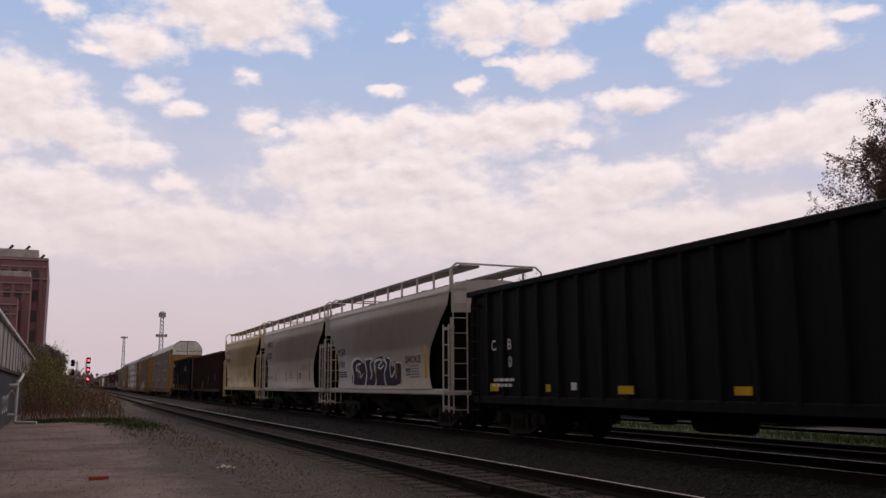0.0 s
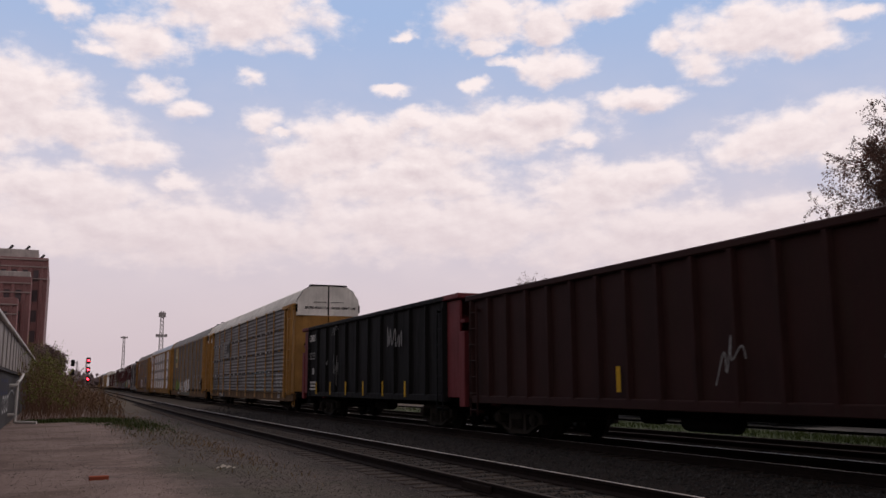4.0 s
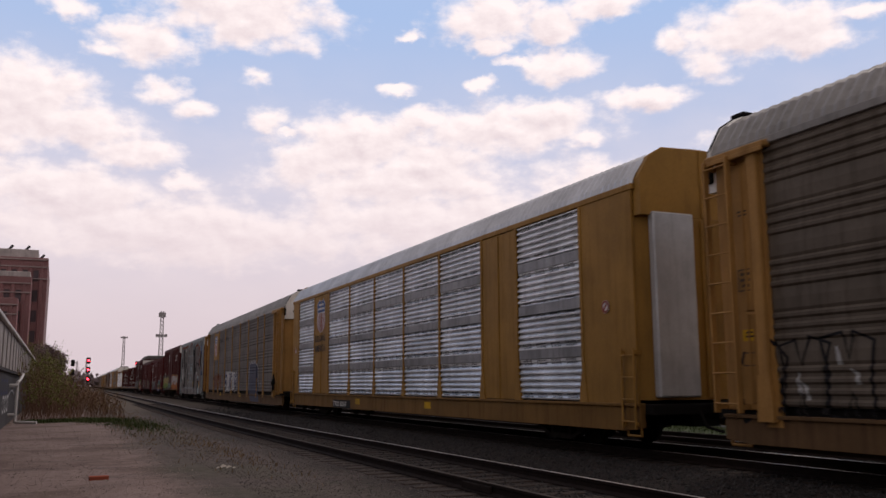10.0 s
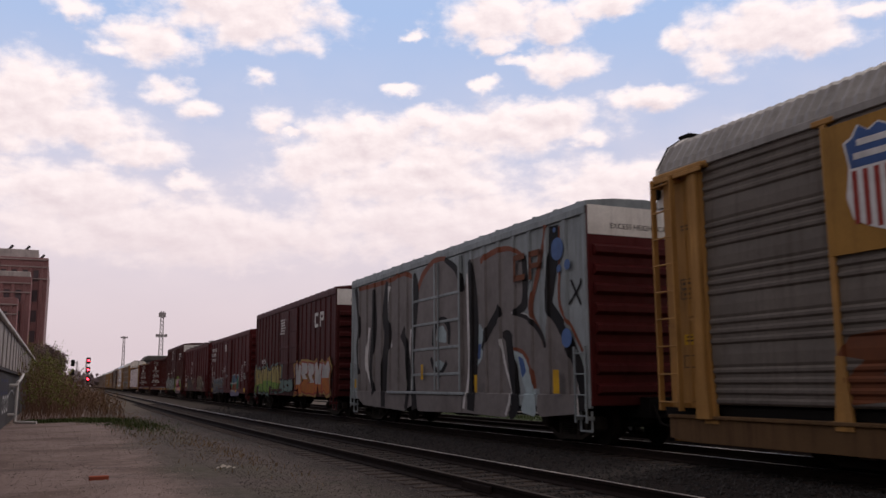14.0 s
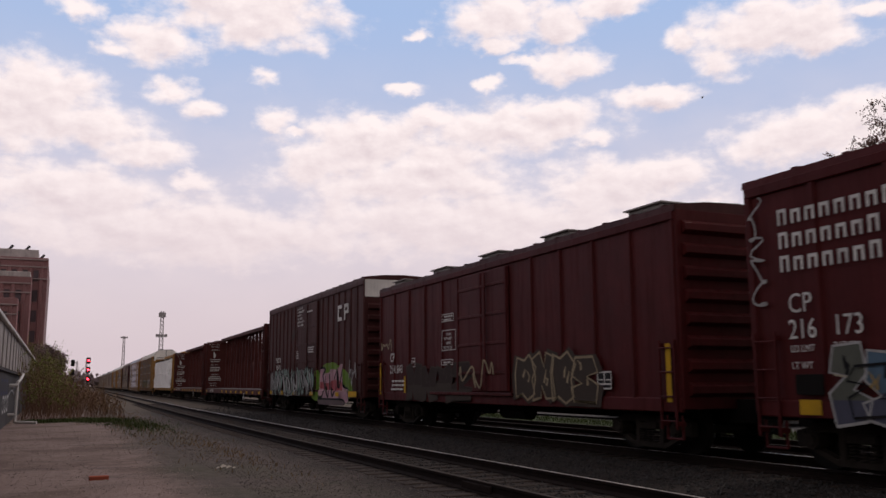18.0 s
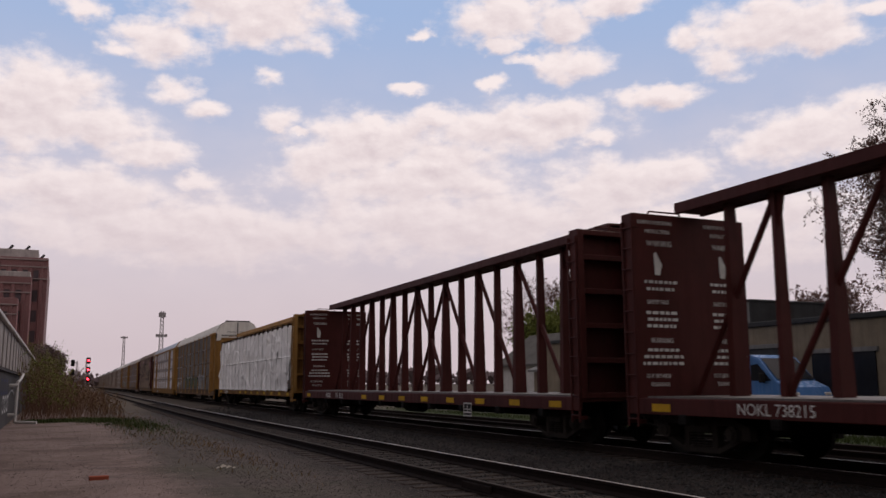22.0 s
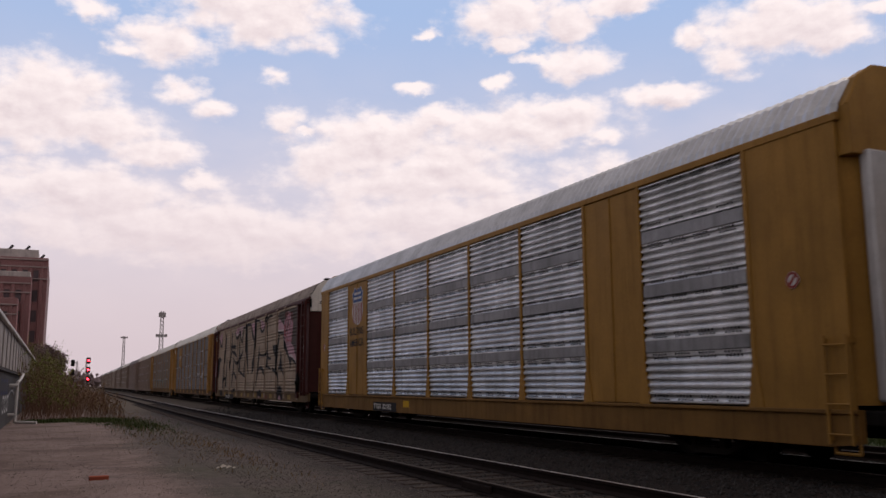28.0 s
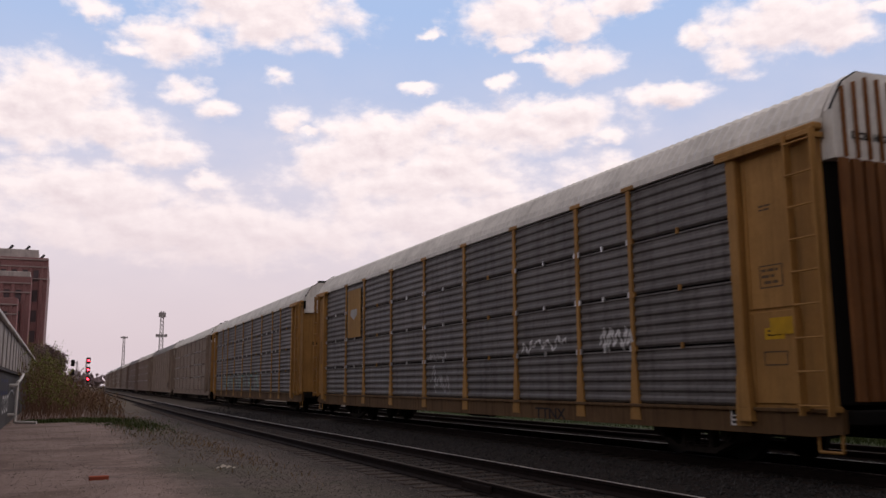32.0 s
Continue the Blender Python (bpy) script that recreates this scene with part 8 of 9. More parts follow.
patches(skies, -0.003, ((-4.69, 2.13), (-5.16, 2.0), (-5.71, 1.3), (-5.79, 0.56), (-5.06, 0.66), (-5.25, 1.1)), ((-2.59, 2.58), (-2.82, 2.91), (-3.1, 2.66), (-2.96, 1.98), (-2.65, 1.76)), ((-0.1, 2.55), (-0.24, 2.93), (-0.6, 2.99), (-0.84, 2.76), (-0.83, 2.47)), ((0.14, 1.94), (-0.37, 1.69), (-0.8, 1.87), (-0.38, 2.01)))
patches(blues, -0.0045, ((-4.89, 1.99), (-5.15, 1.9), (-5.28, 1.6), (-5.07, 1.45)), ((-2.7, 2.34), (-2.91, 2.37), (-2.84, 1.96), (-2.66, 1.97)))
strokes(reds, -0.006, ((-6.37, 4.94, 0.06), (-5.99, 4.02, 0.09), (-5.59, 3.07, 0.08), (-5.94, 2.55, 0.05), (-6.15, 2.15, 0.04)), ((-6.9, 4.82, 0.04), (-6.87, 3.87, 0.04), (-6.86, 3.03, 0.05), (-7.32, 2.53, 0.04), (-7.73, 1.98, 0.04)), ((-4.61, 2.18, 0.03), (-5.16, 2.05, 0.05), (-5.58, 1.59, 0.07), (-5.7, 1.21, 0.06)), ((-2.91, 4.54, 0.08), (-3.71, 4.69, 0.08), (-4.61, 4.64, 0.06), (-5.25, 4.36, 0.05)), ((7.15, 4.82, 0.07), (5.6, 4.8, 0.08), (4.01, 4.79, 0.08), (2.59, 4.87, 0.08), (1.48, 4.49, 0.07)), ((1.33, 4.14, 0.09), (0.87, 4.62, 0.11), (0.02, 4.93, 0.08), (-0.84, 4.9, 0.06)))
strokes(pales, -0.0075, ((-6.3, 3.0, 0.04), (-7.06, 2.32, 0.03), (-7.48, 1.47, 0.03), (-7.56, 0.66, 0.03)), ((-4.67, 3.05, 0.02), (-5.45, 2.89, 0.03), (-6.08, 2.44, 0.04)), ((-4.02, 2.43, 0.05), (-4.27, 1.72, 0.05), (-4.57, 1.1, 0.05), (-4.3, 0.56, 0.05)), ((-2.09, 4.31, 0.04), (-2.14, 2.73, 0.07), (-2.17, 1.78, 0.06), (-1.89, 0.66, 0.07)), ((3.94, 4.59, 0.08), (4.11, 3.5, 0.07), (3.76, 2.54, 0.07)), ((6.03, 3.32, 0.09), (6.26, 1.99, 0.09), (5.63, 1.16, 0.08)), ((2.05, 3.03, 0.06), (2.15, 1.88, 0.06), (1.93, 1.03, 0.06)))
strokes(dark, -0.009, ((-6.68, 4.87, 0.19), (-6.62, 4.1, 0.22), (-6.47, 3.46, 0.16), (-6.4, 3.08, 0.16), (-6.83, 2.66, 0.16), (-7.28, 2.09, 0.18), (-7.63, 1.47, 0.18), (-7.71, 0.75, 0.09)), ((-5.25, 4.36, 0.09), (-5.37, 3.82, 0.19), (-5.25, 3.21, 0.15), (-4.75, 3.04, 0.05)), ((-4.75, 3.01, 0.03), (-5.45, 2.84, 0.06), (-6.01, 2.45, 0.08), (-6.19, 2.13, 0.05)), ((-4.07, 3.18, 0.16), (-3.83, 3.04, 0.16), (-3.3, 2.64, 0.14), (-2.98, 2.21, 0.08)), ((-4.12, 2.53, 0.06), (-4.46, 2.4, 0.2), (-4.65, 1.61, 0.23), (-4.81, 0.8, 0.19), (-4.5, 0.54, 0.08)), ((-2.28, 4.65, 0.13), (-2.45, 3.78, 0.24), (-2.5, 2.7, 0.28), (-2.44, 1.77, 0.25), (-2.34, 0.62, 0.21)))
strokes(dark, -0.009, ((0.12, 2.43, 0.08), (-0.03, 2.95, 0.13), (-0.56, 3.17, 0.07), (-1.0, 2.94, 0.12), (-1.02, 2.43, 0.07)), ((0.27, 2.08, 0.08), (0.02, 1.77, 0.09), (-0.36, 1.59, 0.08), (-0.88, 1.93, 0.08)), ((1.62, 4.73, 0.12), (1.46, 4.13, 0.25), (1.68, 3.0, 0.25), (1.78, 1.87, 0.19), (1.58, 0.55, 0.24)), ((7.62, 4.88, 0.14), (7.15, 3.4, 0.19), (7.38, 2.71, 0.14), (7.15, 1.67, 0.14)), ((5.6, 4.63, 0.17), (5.53, 3.28, 0.29), (5.83, 1.81, 0.21), (5.43, 1.0, 0.16)), ((4.2, 4.78, 0.15), (4.41, 3.68, 0.27), (4.12, 2.95, 0.38), (4.44, 1.94, 0.27), (4.46, 0.57, 0.19)))
strokes(dark, -0.009, ((2.8, 3.01, 0.26), (2.39, 2.47, 0.19), (2.17, 1.31, 0.13), (2.38, 0.53, 0.13)), ((-0.77, 4.88, 0.07), (-1.6, 4.45, 0.12), (-1.84, 3.85, 0.11)), ((-7.24, 3.03, 0.03), (-7.68, 3.38, 0.04), (-7.73, 3.55, 0.02)), ((-7.34, 3.56, 0.03), (-7.63, 3.12, 0.04), (-7.73, 2.97, 0.02)))
for b, mat in ((grey, SP["dove"]), (skies, SP["ice"]), (blues, SP["blue"]), (reds, SP["brick"]), (pales, SP["white"]), (dark, SP["black"])):
    coat(c, b, mat, BX)
hug_box(c, 8.0, 5.22, 1.8, 0.78, 0.09)
for y, z, r in ((-6.9, 4.3, 0.35), (-7.3, 3.9, 0.16), (-7.2, 2.3, 0.28), (-6.8, 4.75, 0.08), (-6.95, 3.85, 0.12)):
    part("paint_blot", Build().tube((BX - 0.004, y, z), (BX - 0.008, y, z), r * 0.75, n=14), SP["cobalt"], c)
plates(c, ((-6.75, 1.1, 0.25, 0.52), (-2.8, 1.1, 0.16, 0.45), (0.85, 1.45, 0.16, 0.45), (7.2, 1.2, 0.2, 0.3)), x=BX - 0.1)
pm = Build()
for y0, y1, z0, z1 in ((-4.84, -4.95, 3.8, 4.4), (-4.84, -5.4, 4.28, 4.42), (-4.84, -5.4, 3.78, 3.92), (-5.6, -5.72, 3.75, 4.42), (-5.6, -6.15, 4.28, 4.42), (-6.03, -6.15, 4.0, 4.42), (-5.6, -6.15, 4.0, 4.12)):
    pm.box(BX - 0.006, BX - 0.004, y1, y0, z0, z1)
part("company_mark", pm, SP["rust"], c)


def block_mark(car, y, z, mat, x):
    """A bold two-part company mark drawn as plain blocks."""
    b = Build()
    for y0, y1, z0, z1 in ((0, 0.14, 0.0, 0.62), (0, 0.55, 0.48, 0.62), (0, 0.55, 0.0, 0.14), (0.85, 0.99, 0, 0.62), (0.85, 1.42, 0.48, 0.62), (1.28, 1.42, 0.24, 0.62), (0.85, 1.42, 0.24, 0.36)):
        b.box(x - 0.001, x + 0.001, y - y1, y - y0, z + z0, z + z1)
    part("company_mark", b, mat, car)


c = place(box_car("dark red high box car with a white end plate", BOX_BROWN, 8.0, 5.25, door=1.8, white_end=True), 5.2, 21.1)
block_mark(c, -4.86, 3.76, LET_WHITE, BX)
lettering(c, "NKCR", 6.1, 2.42, 0.36, x=BX, wide=1.05)
lettering(c, "50430", 6.05, 2.08, 0.32, x=BX, wide=1.0)
piece(c, 7.7, 0.85, 6.4, 1.45, 6, SP["yellow"], SP["black"], 71, 0.035, back=SP["mint_dim"], shine=SP["cream"], lower=SP["green"], x=BX - 0.02)
piece(c, -1.6, 0.85, 5.8, 1.5, 5, SP["silver"], SP["red"], 72, 0.035, back=SP["ochre"], lower=SP["orange"], x=BX - 0.02)
piece(c, 1.2, 0.95, 2.6, 0.7, 3, SP["mint_dim"], SP["black"], 73, 0.02, x=BX - 0.1)
bars(c, 1.4, 4.5, 1.2, 6, 0.07, 0.06, x=BX - 0.09, seed=13)

c = place(box_car("red-brown box car with large white lettering", BOX_RED, 7.8, 4.58, ribs=True, door=1.6, ribw=0.06, pitch=1.25), 23.2, 38.8)
lettering(c, "CP", 7.0, 2.36, 0.42, x=BX, wide=0.9)
lettering(c, "216", 7.02, 1.97, 0.42, x=BX, wide=0.85)
lettering(c, "173", 6.2, 1.99, 0.42, x=BX, wide=0.85)
letter_blocks(c, 7.1, 3.72, (8, 7, 7), 0.25, 0.27, LET_WHITE, BX)
lettering(c, "LD LMT", 7.0, 1.77, 0.15, x=BX, wide=0.9)
lettering(c, "LT WT", 7.0, 1.52, 0.15, x=BX, wide=0.9)
lettering(c, "217 00", 6.2, 1.79, 0.15, x=BX, wide=0.95)
lettering(c, "60200", 6.2, 1.54, 0.15, x=BX, wide=0.95)
part("route_board", Build().box(BX - 0.012, BX, 6.42, 6.94, 1.14, 1.44, 0.004), STEEL_DARK, c)
looped_tag(c, 7.74, 2.45, 0.36, 1.75, SP["silver"], 5, 0.018, BX - 0.002)
piece(c, 6.25, 0.72, 5.0, 1.15, 9, SP["smoke_light"], SP["silver"], 82, 0.022, swap=SP["blue_dim"], slit=SP["black"], back=None, lower=SP["slate"], shine=SP["cream"], x=BX - 0.01)
piece(c, 5.9, 0.78, 4.4, 0.8, 7, None, SP["black"], 87, 0.02, slit=SP["gold_dim"], x=BX - 0.028)
slates, rusts, teals, pales, dusk = [], [], [], [], []
patches(slates, -0.002, ((-1.97, 1.94), (-3.06, 1.96), (-2.99, 1.43), (-1.81, 1.44)), ((-3.62, 1.94), (-4.33, 1.87), (-4.0, 1.47), (-3.55, 1.43)), ((-2.35, 1.82), (-3.52, 1.67), (-3.5, 1.41), (-2.29, 1.41)))
patches(rusts, -0.002, ((-1.7, 1.36), (-3.86, 1.38), (-3.8, 1.02), (-1.79, 0.97)))
patches(teals, -0.003, ((-3.93, 1.78), (-4.37, 1.84), (-4.2, 1.19), (-3.8, 0.97)), ((-1.59, 1.42), (-1.94, 1.83), (-1.96, 1.05), (-1.63, 0.99)))
strokes(pales, -0.005, ((-1.54, 1.42, 0.04), (-2.72, 1.41, 0.05), (-3.82, 1.45, 0.04)), ((-1.89, 1.94, 0.03), (-3.06, 1.98, 0.03)), ((-3.58, 1.95, 0.03), (-4.37, 1.87, 0.04), (-3.96, 1.45, 0.04)), ((-1.63, 0.94, 0.03), (-3.8, 0.96, 0.02), (-4.29, 1.19, 0.03)))
patches(dusk, 0.0, ((-1.57, 0.89), (-4.81, 0.92), (-4.63, 0.66), (-1.61, 0.59)))
made = []
for b, mat in ((slates, SP["blue_dim"]), (rusts, SP["brick"]), (teals, SP["teal"]), (pales, SP["silver"]), (dusk, SP["mauve"])):
    made += coat(c, b, mat, BX)
hug_box(c, 7.8, 4.58, 1.6, 1.25, 0.06, only=made)
scribble(c, 1.45, 2.1, 1.4, 0.45, SP["white"], 84, 0.025, BX - 0.09, 5)
scribble(c, 0.2, 1.7, 1.2, 0.35, SP["grey"], 85, 0.02, BX - 0.09, 5)
bars(c, 0.6, 4.0, 0.8, 4, 0.07, 0.05, x=BX - 0.09, seed=16)
frame_mark(c, -6.3, 1.66, 0.56, 0.38, x=BX)
plates(c, ((-6.36, 0.88, 0.5, 0.24), (6.9, 0.85, 0.4, 0.22), (-3.4, 0.86, 0.4, 0.16)), x=BX)
bars(c, -5.4, 2.5, 0.5, 8, 0.05, 0.08, x=BX, seed=17)
bars(c, -6.3, 2.7, 0.6, 2, 0.07, 0.07, x=BX, seed=19)

c = place(box_car("red-brown box car with roof hatches", BOX_RED, 7.85, 4.58, ribs=True, door=1.5, hatches=True, roof=BOX_DARK, ribw=0.05, pitch=1.28), 40.6, 56.3)
lettering(c, "CP", 6.75, 2.05, 0.40, x=BX, wide=0.85)
lettering(c, "214 843", 6.78, 1.67, 0.38, x=BX, wide=0.95)
plates(c, ((7.75, 0.98, 0.13, 1.04), (5.5, 1.05, 0.14, 0.52), (3.42, 1.04, 0.15, 0.54), (-7.5, 0.98, 0.14, 1.05), (-2.2, 1.05, 0.13, 0.5)), x=BX)
piece(c, 5.2, 0.75, 4.6, 1.2, 4, SP["smoke"], SP["murk"], 91, 0.02, slit=SP["murk"], lower=SP["murk"], x=BX - 0.01)
piece(c, -1.95, 0.9, 3.3, 1.1, 4, None, SP["tan"], 92, 0.03, slit=SP["tan"], back=SP["murk"], x=BX - 0.01)
scribble(c, 7.7, 2.3, 1.0, 0.6, SP["tan"], 93, 0.03, BX, 4)
scribble(c, 1.2, 1.2, 2.2, 0.8, SP["tan"], 94, 0.03, BX - 0.09, 5)
frame_mark(c, -5.3, 1.2, 0.5, 0.36, x=BX)
bars(c, 6.7, 1.45, 1.3, 3, 0.06, 0.07, x=BX, seed=20)
for k, words in enumerate(("SECURE", "BOTH HASPS", "BEFORE", "MOVING CAR")):
    lettering(c, words, 2.4 - (0.2, 0.04, 0.2, 0.02)[k], 2.68 - k * 0.125, 0.115, x=BX, wide=0.8)
for y0, w, z0, h in ((2.52, 0.95, 2.26, 0.58), (2.5, 0.8, 3.08, 0.22), (2.56, 0.8, 1.85, 0.16), (4.82, 0.26, 1.84, 0.28)):
    b = Build()
    for ya, yb, za, zb in ((0, w, 0, 0.02), (0, w, h - 0.02, h), (0, 0.02, 0, h), (w - 0.02, w, 0, h)):
        b.box(BX - 0.002, BX, y0 - yb, y0 - ya, z0 + za, z0 + zb)
    part("stencil_border", b, LET_WHITE, c)
for y, z, w, n in ((2.42, 3.25, 0.65, 2), (2.48, 1.95, 0.6, 1), (4.76, 2.03, 0.16, 1)):
    bars(c, y, z, w, n, 0.05, 0.04, x=BX, seed=23)

c = place(box_car("dark brown high box car with pink and green graffiti", BOX_DARK, 8.0, 5.25, door=1.8, white_end=True), 58.1, 74.0)
block_mark(c, -4.80, 3.80, LET_WHITE, BX)
lettering(c, "NKCR", 6.06, 2.40, 0.36, x=BX, wide=1.05)
lettering(c, "50423", 6.0, 2.03, 0.36, x=BX, wide=1.15)
for k, words in enumerate(("CLOSE AND LOCK", "BOTH DOORS BEFORE", "MOVING CAR", "CIERRE Y BLOQUEE", "AMBAS PUERTAS ANTES", "DE MOVER EL CARRO")):
    lettering(c, words, 1.42, 4.72 - k * 0.155, 0.135, x=BX - 0.09, wide=0.85)
bars(c, -0.3, 4.55, 1.0, 1, 0.06, 0.05, x=BX - 0.09, seed=24)
bars(c, -0.5, 2.95, 1.1, 3, 0.05, 0.05, x=BX - 0.09, seed=25)
bars(c, 1.5, 2.85, 0.4, 4, 0.05, 0.05, x=BX - 0.09, seed=26)
graffiti(c, 6.5, 0.80, 8.0, 1.3, 11, SP["mint"], SP["black"], 101, 0.12, x=BX - 0.09, taper=1.0, rim=0.55, lean=0.3)
graffiti(c, 6.6, 0.78, 8.1, 1.2, 9, SP["silver"], SP["black"], 107, 0.075, x=BX - 0.101, taper=1.2, rim=0.7, lean=-0.35, shine=SP["white"])
leafy, slab, pinks, rosy, dark = [], [], [], [], []
patches(leafy, 0.0, ((-1.02, 0.62), (-1.38, 1.68), (-1.64, 2.05), (-1.98, 1.79), (-2.66, 2.15), (-4.07, 2.22), (-5.58, 1.92), (-6.45, 1.58), (-6.65, 1.07), (-6.45, 0.76)))
patches(slab, -0.003, ((-1.92, 0.73), (-5.58, 0.79), (-5.86, 0.53), (-4.67, 0.5), (-2.02, 0.5)))
patches(pinks, -0.003, ((-2.05, 1.79), (-2.44, 1.99), (-2.91, 1.94), (-2.85, 1.65), (-3.06, 1.77), (-3.56, 1.81), (-3.71, 1.95), (-4.59, 1.89), (-4.76, 1.93), (-5.03, 2.11), (-5.41, 2.11), (-5.4, 1.61), (-5.61, 1.2), (-6.1, 1.16), (-6.38, 0.72), (-5.94, 0.61), (-5.58, 0.76), (-2.04, 0.77)))
patches(rosy, -0.0045, ((-2.02, 1.19), (-2.19, 1.45), (-3.24, 1.36), (-4.39, 1.52), (-5.23, 1.42), (-5.44, 1.1), (-4.53, 1.04), (-3.22, 1.08)))
strokes(dark, -0.006, ((-2.05, 1.79, 0.04), (-2.39, 2.0, 0.04), (-2.91, 1.94, 0.06), (-2.59, 1.66, 0.06), (-2.86, 1.19, 0.08), (-2.59, 0.82, 0.05), (-2.0, 0.83, 0.04)), ((-3.06, 1.77, 0.06), (-3.22, 1.08, 0.08), (-3.57, 0.86, 0.06), (-3.56, 1.75, 0.06)), ((-3.76, 1.91, 0.06), (-3.99, 1.09, 0.07), (-4.2, 0.88, 0.06), (-4.54, 1.2, 0.07), (-4.62, 1.85, 0.05), (-4.21, 1.52, 0.05)), ((-4.76, 1.93, 0.05), (-4.88, 1.2, 0.06), (-5.16, 1.61, 0.06), (-5.43, 2.06, 0.04), (-5.47, 1.5, 0.06), (-5.68, 1.2, 0.05), (-6.1, 1.14, 0.04), (-6.35, 0.72, 0.04)), ((-2.04, 0.73, 0.04), (-3.97, 0.74, 0.03), (-5.57, 0.73, 0.04), (-5.82, 0.57, 0.05)))
made = []
for b, mat in ((leafy, SP["green"]), (slab, SP["plum_haze"]), (pinks, SP["mauve_pink"]), (rosy, SP["rose"]), (dark, SP["black"])):
    made += coat(c, b, mat, BX)
hug_box(c, 8.0, 5.25, 1.8, 0.78, 0.09, only=made)
scribble(c, -6.3, 1.2, 1.0, 1.2, SP["silver"], 103, 0.03, BX, 5)
scribble(c, 2.9, 3.3, 0.8, 0.9, SP["murk"], 104, 0.02, BX, 4)
plates(c, ((6.9, 0.86, 0.7, 0.16), (4.6, 0.86, 0.6, 0.16), (2.0, 0.86, 0.6, 0.16), (-1.0, 0.86, 0.6, 0.16), (-4.9, 0.86, 0.5, 0.16), (-6.6, 0.86, 1.0, 0.2)), x=BX - 0.1)

# three centre-beam cars


def warning_panel(car, half):
    """White instructions on the inner faces of the rear bulkhead, either side of the beam."""
    face = half - 0.312
    for x0 in (-1.3, 0.35):
        for words, u, z, size, wide in (("LOADING & UNLOADING", 0.0, 4.46, 0.11, 0.66), ("INSTRUCTIONS", 0.17, 4.28, 0.11, 0.8), ("WARNING", 0.2, 4.02, 0.16, 0.8), ("SAFETY FIRST", 0.16, 2.86, 0.12, 0.75),
                                        ("WARNING", 0.22, 2.1, 0.14, 0.8), ("73'-0\" BETWEEN", 0.08, 1.42, 0.11, 0.75), ("BULKHEADS", 0.18, 1.26, 0.11, 0.75)):
            lettering(car, words, x0 + u, z, size, x=face, end=True, wide=wide)
        b = Build().add([(x0 + 0.38, face, 3.45), (x0 + 0.50, face, 3.43), (x0 + 0.56, face, 3.65), (x0 + 0.42, face, 3.9), (x0 + 0.36, face, 3.87)], [(0, 1, 2, 3, 4)])
        part("warning_mark", b, LET_WHITE, car)
        rnd = random.Random(7)
        b = Build()
        for z in (3.27, 3.13, 2.66, 2.53, 2.4, 1.93, 1.8, 1.67):
            w = rnd.uniform(0.62, 0.95)
            x = x0 + 0.48 - w / 2
            while x < x0 + 0.48 + w / 2:
                q = rnd.uniform(0.05, 0.15)
                b.box(x, x + q, face - 0.001, face + 0.001, z, z + 0.06)
                x += q + 0.035
        tagged(part("small_print", b, LET_WHITE, car), kind="stuff")


c = place(centre_beam("empty oxide-red centre-beam flat car", BEAM_RED, 11.5), 75.8, 98.8)
warning_panel(c, 11.5)
lettering(c, "NOKL 738215", 8.55, 0.80, 0.27, x=-1.455, wide=1.0)
frame_mark(c, -5.75, 0.46, 0.5, 0.36, x=-1.5)
c = place(centre_beam("empty oxide-red centre-beam flat car with warning panels", BEAM_RED, 11.45, bays=18), 100.5, 123.4)
warning_panel(c, 11.45)
lettering(c, "NOKL", 7.75, 0.80, 0.27, x=-1.455)
lettering(c, "73  532", 6.4, 0.80, 0.27, x=-1.455, wide=1.2)
frame_mark(c, -5.75, 0.46, 0.5, 0.36, x=-1.5)
c = place(centre_beam("yellow centre-beam car loaded with white-wrapped lumber", YELLOW, 11.25, load=True), 125.4, 147.9)
lettering(c, "TTZX  85054", 8.9, 0.78, 0.28, x=-1.456, wide=1.05)

# auto racks to the end
c = place(auto_rack("yellow auto rack with grey panels and white ends", "rows", panel=TAUPE_PANEL), 149.7, 176.6)
door_words(c)
piece(c, 4.7, 1.05, 8.8, 1.1, 8, SP["olive"], SP["black"], 111, 0.03, slit=SP["black"], swap=SP["smoke_light"], x=RX)
piece(c, -4.2, 1.0, 3.3, 1.25, 4, SP["grey"], SP["silver"], 112, 0.04, slit=SP["black"], x=RX)
scribble(c, 12.2, 0.95, 2.0, 0.75, SP["white"], 113, 0.03, RX, 8)
scribble(c, 9.3, 1.1, 1.4, 0.65, SP["white"], 114, 0.035, RX, 6)
scribble(c, 12.0, 1.25, 1.8, 0.4, SP["white"], 115, 0.025, RX, 8)
lettering(c, "TTGX", 8.6, 0.55, 0.26, x=-HW - 0.02, wide=1.2)
plates(c, ((-12.1, 1.9, 0.5, 0.24), (12.95, 1.75, 0.45, 0.22)), x=RX)

c = place(auto_rack("bright yellow auto rack with silver perforated panels", "silver", posts=YELLOW_B, panel=SILVER, roof=ROOF_ZINC, ends=YELLOW_B, top_white=False, low=0.42), 178.7, 205.3)
shield(c, 9.1, 3.48, 1.25, 1.44)
lettering(c, "BUILDING", 9.3, 3.14, 0.40, LET_BLACK, -HW - 0.036, wide=0.86, bold=0.004)
lettering(c, "AMERICA", 9.3, 2.72, 0.40, LET_BLACK, -HW - 0.036, wide=0.93, bold=0.004)
number_board(c, 6.65, 0.43, "TTGX  821762")
plates(c, ((3.8, 0.6, 0.5, 0.2),), x=-HW - 0.018)
part("warning_disc", Build().tube((-HW - 0.03, 12.75, 2.85), (-HW - 0.036, 12.75, 2.85), 0.13, n=16), LET_WHITE, c)
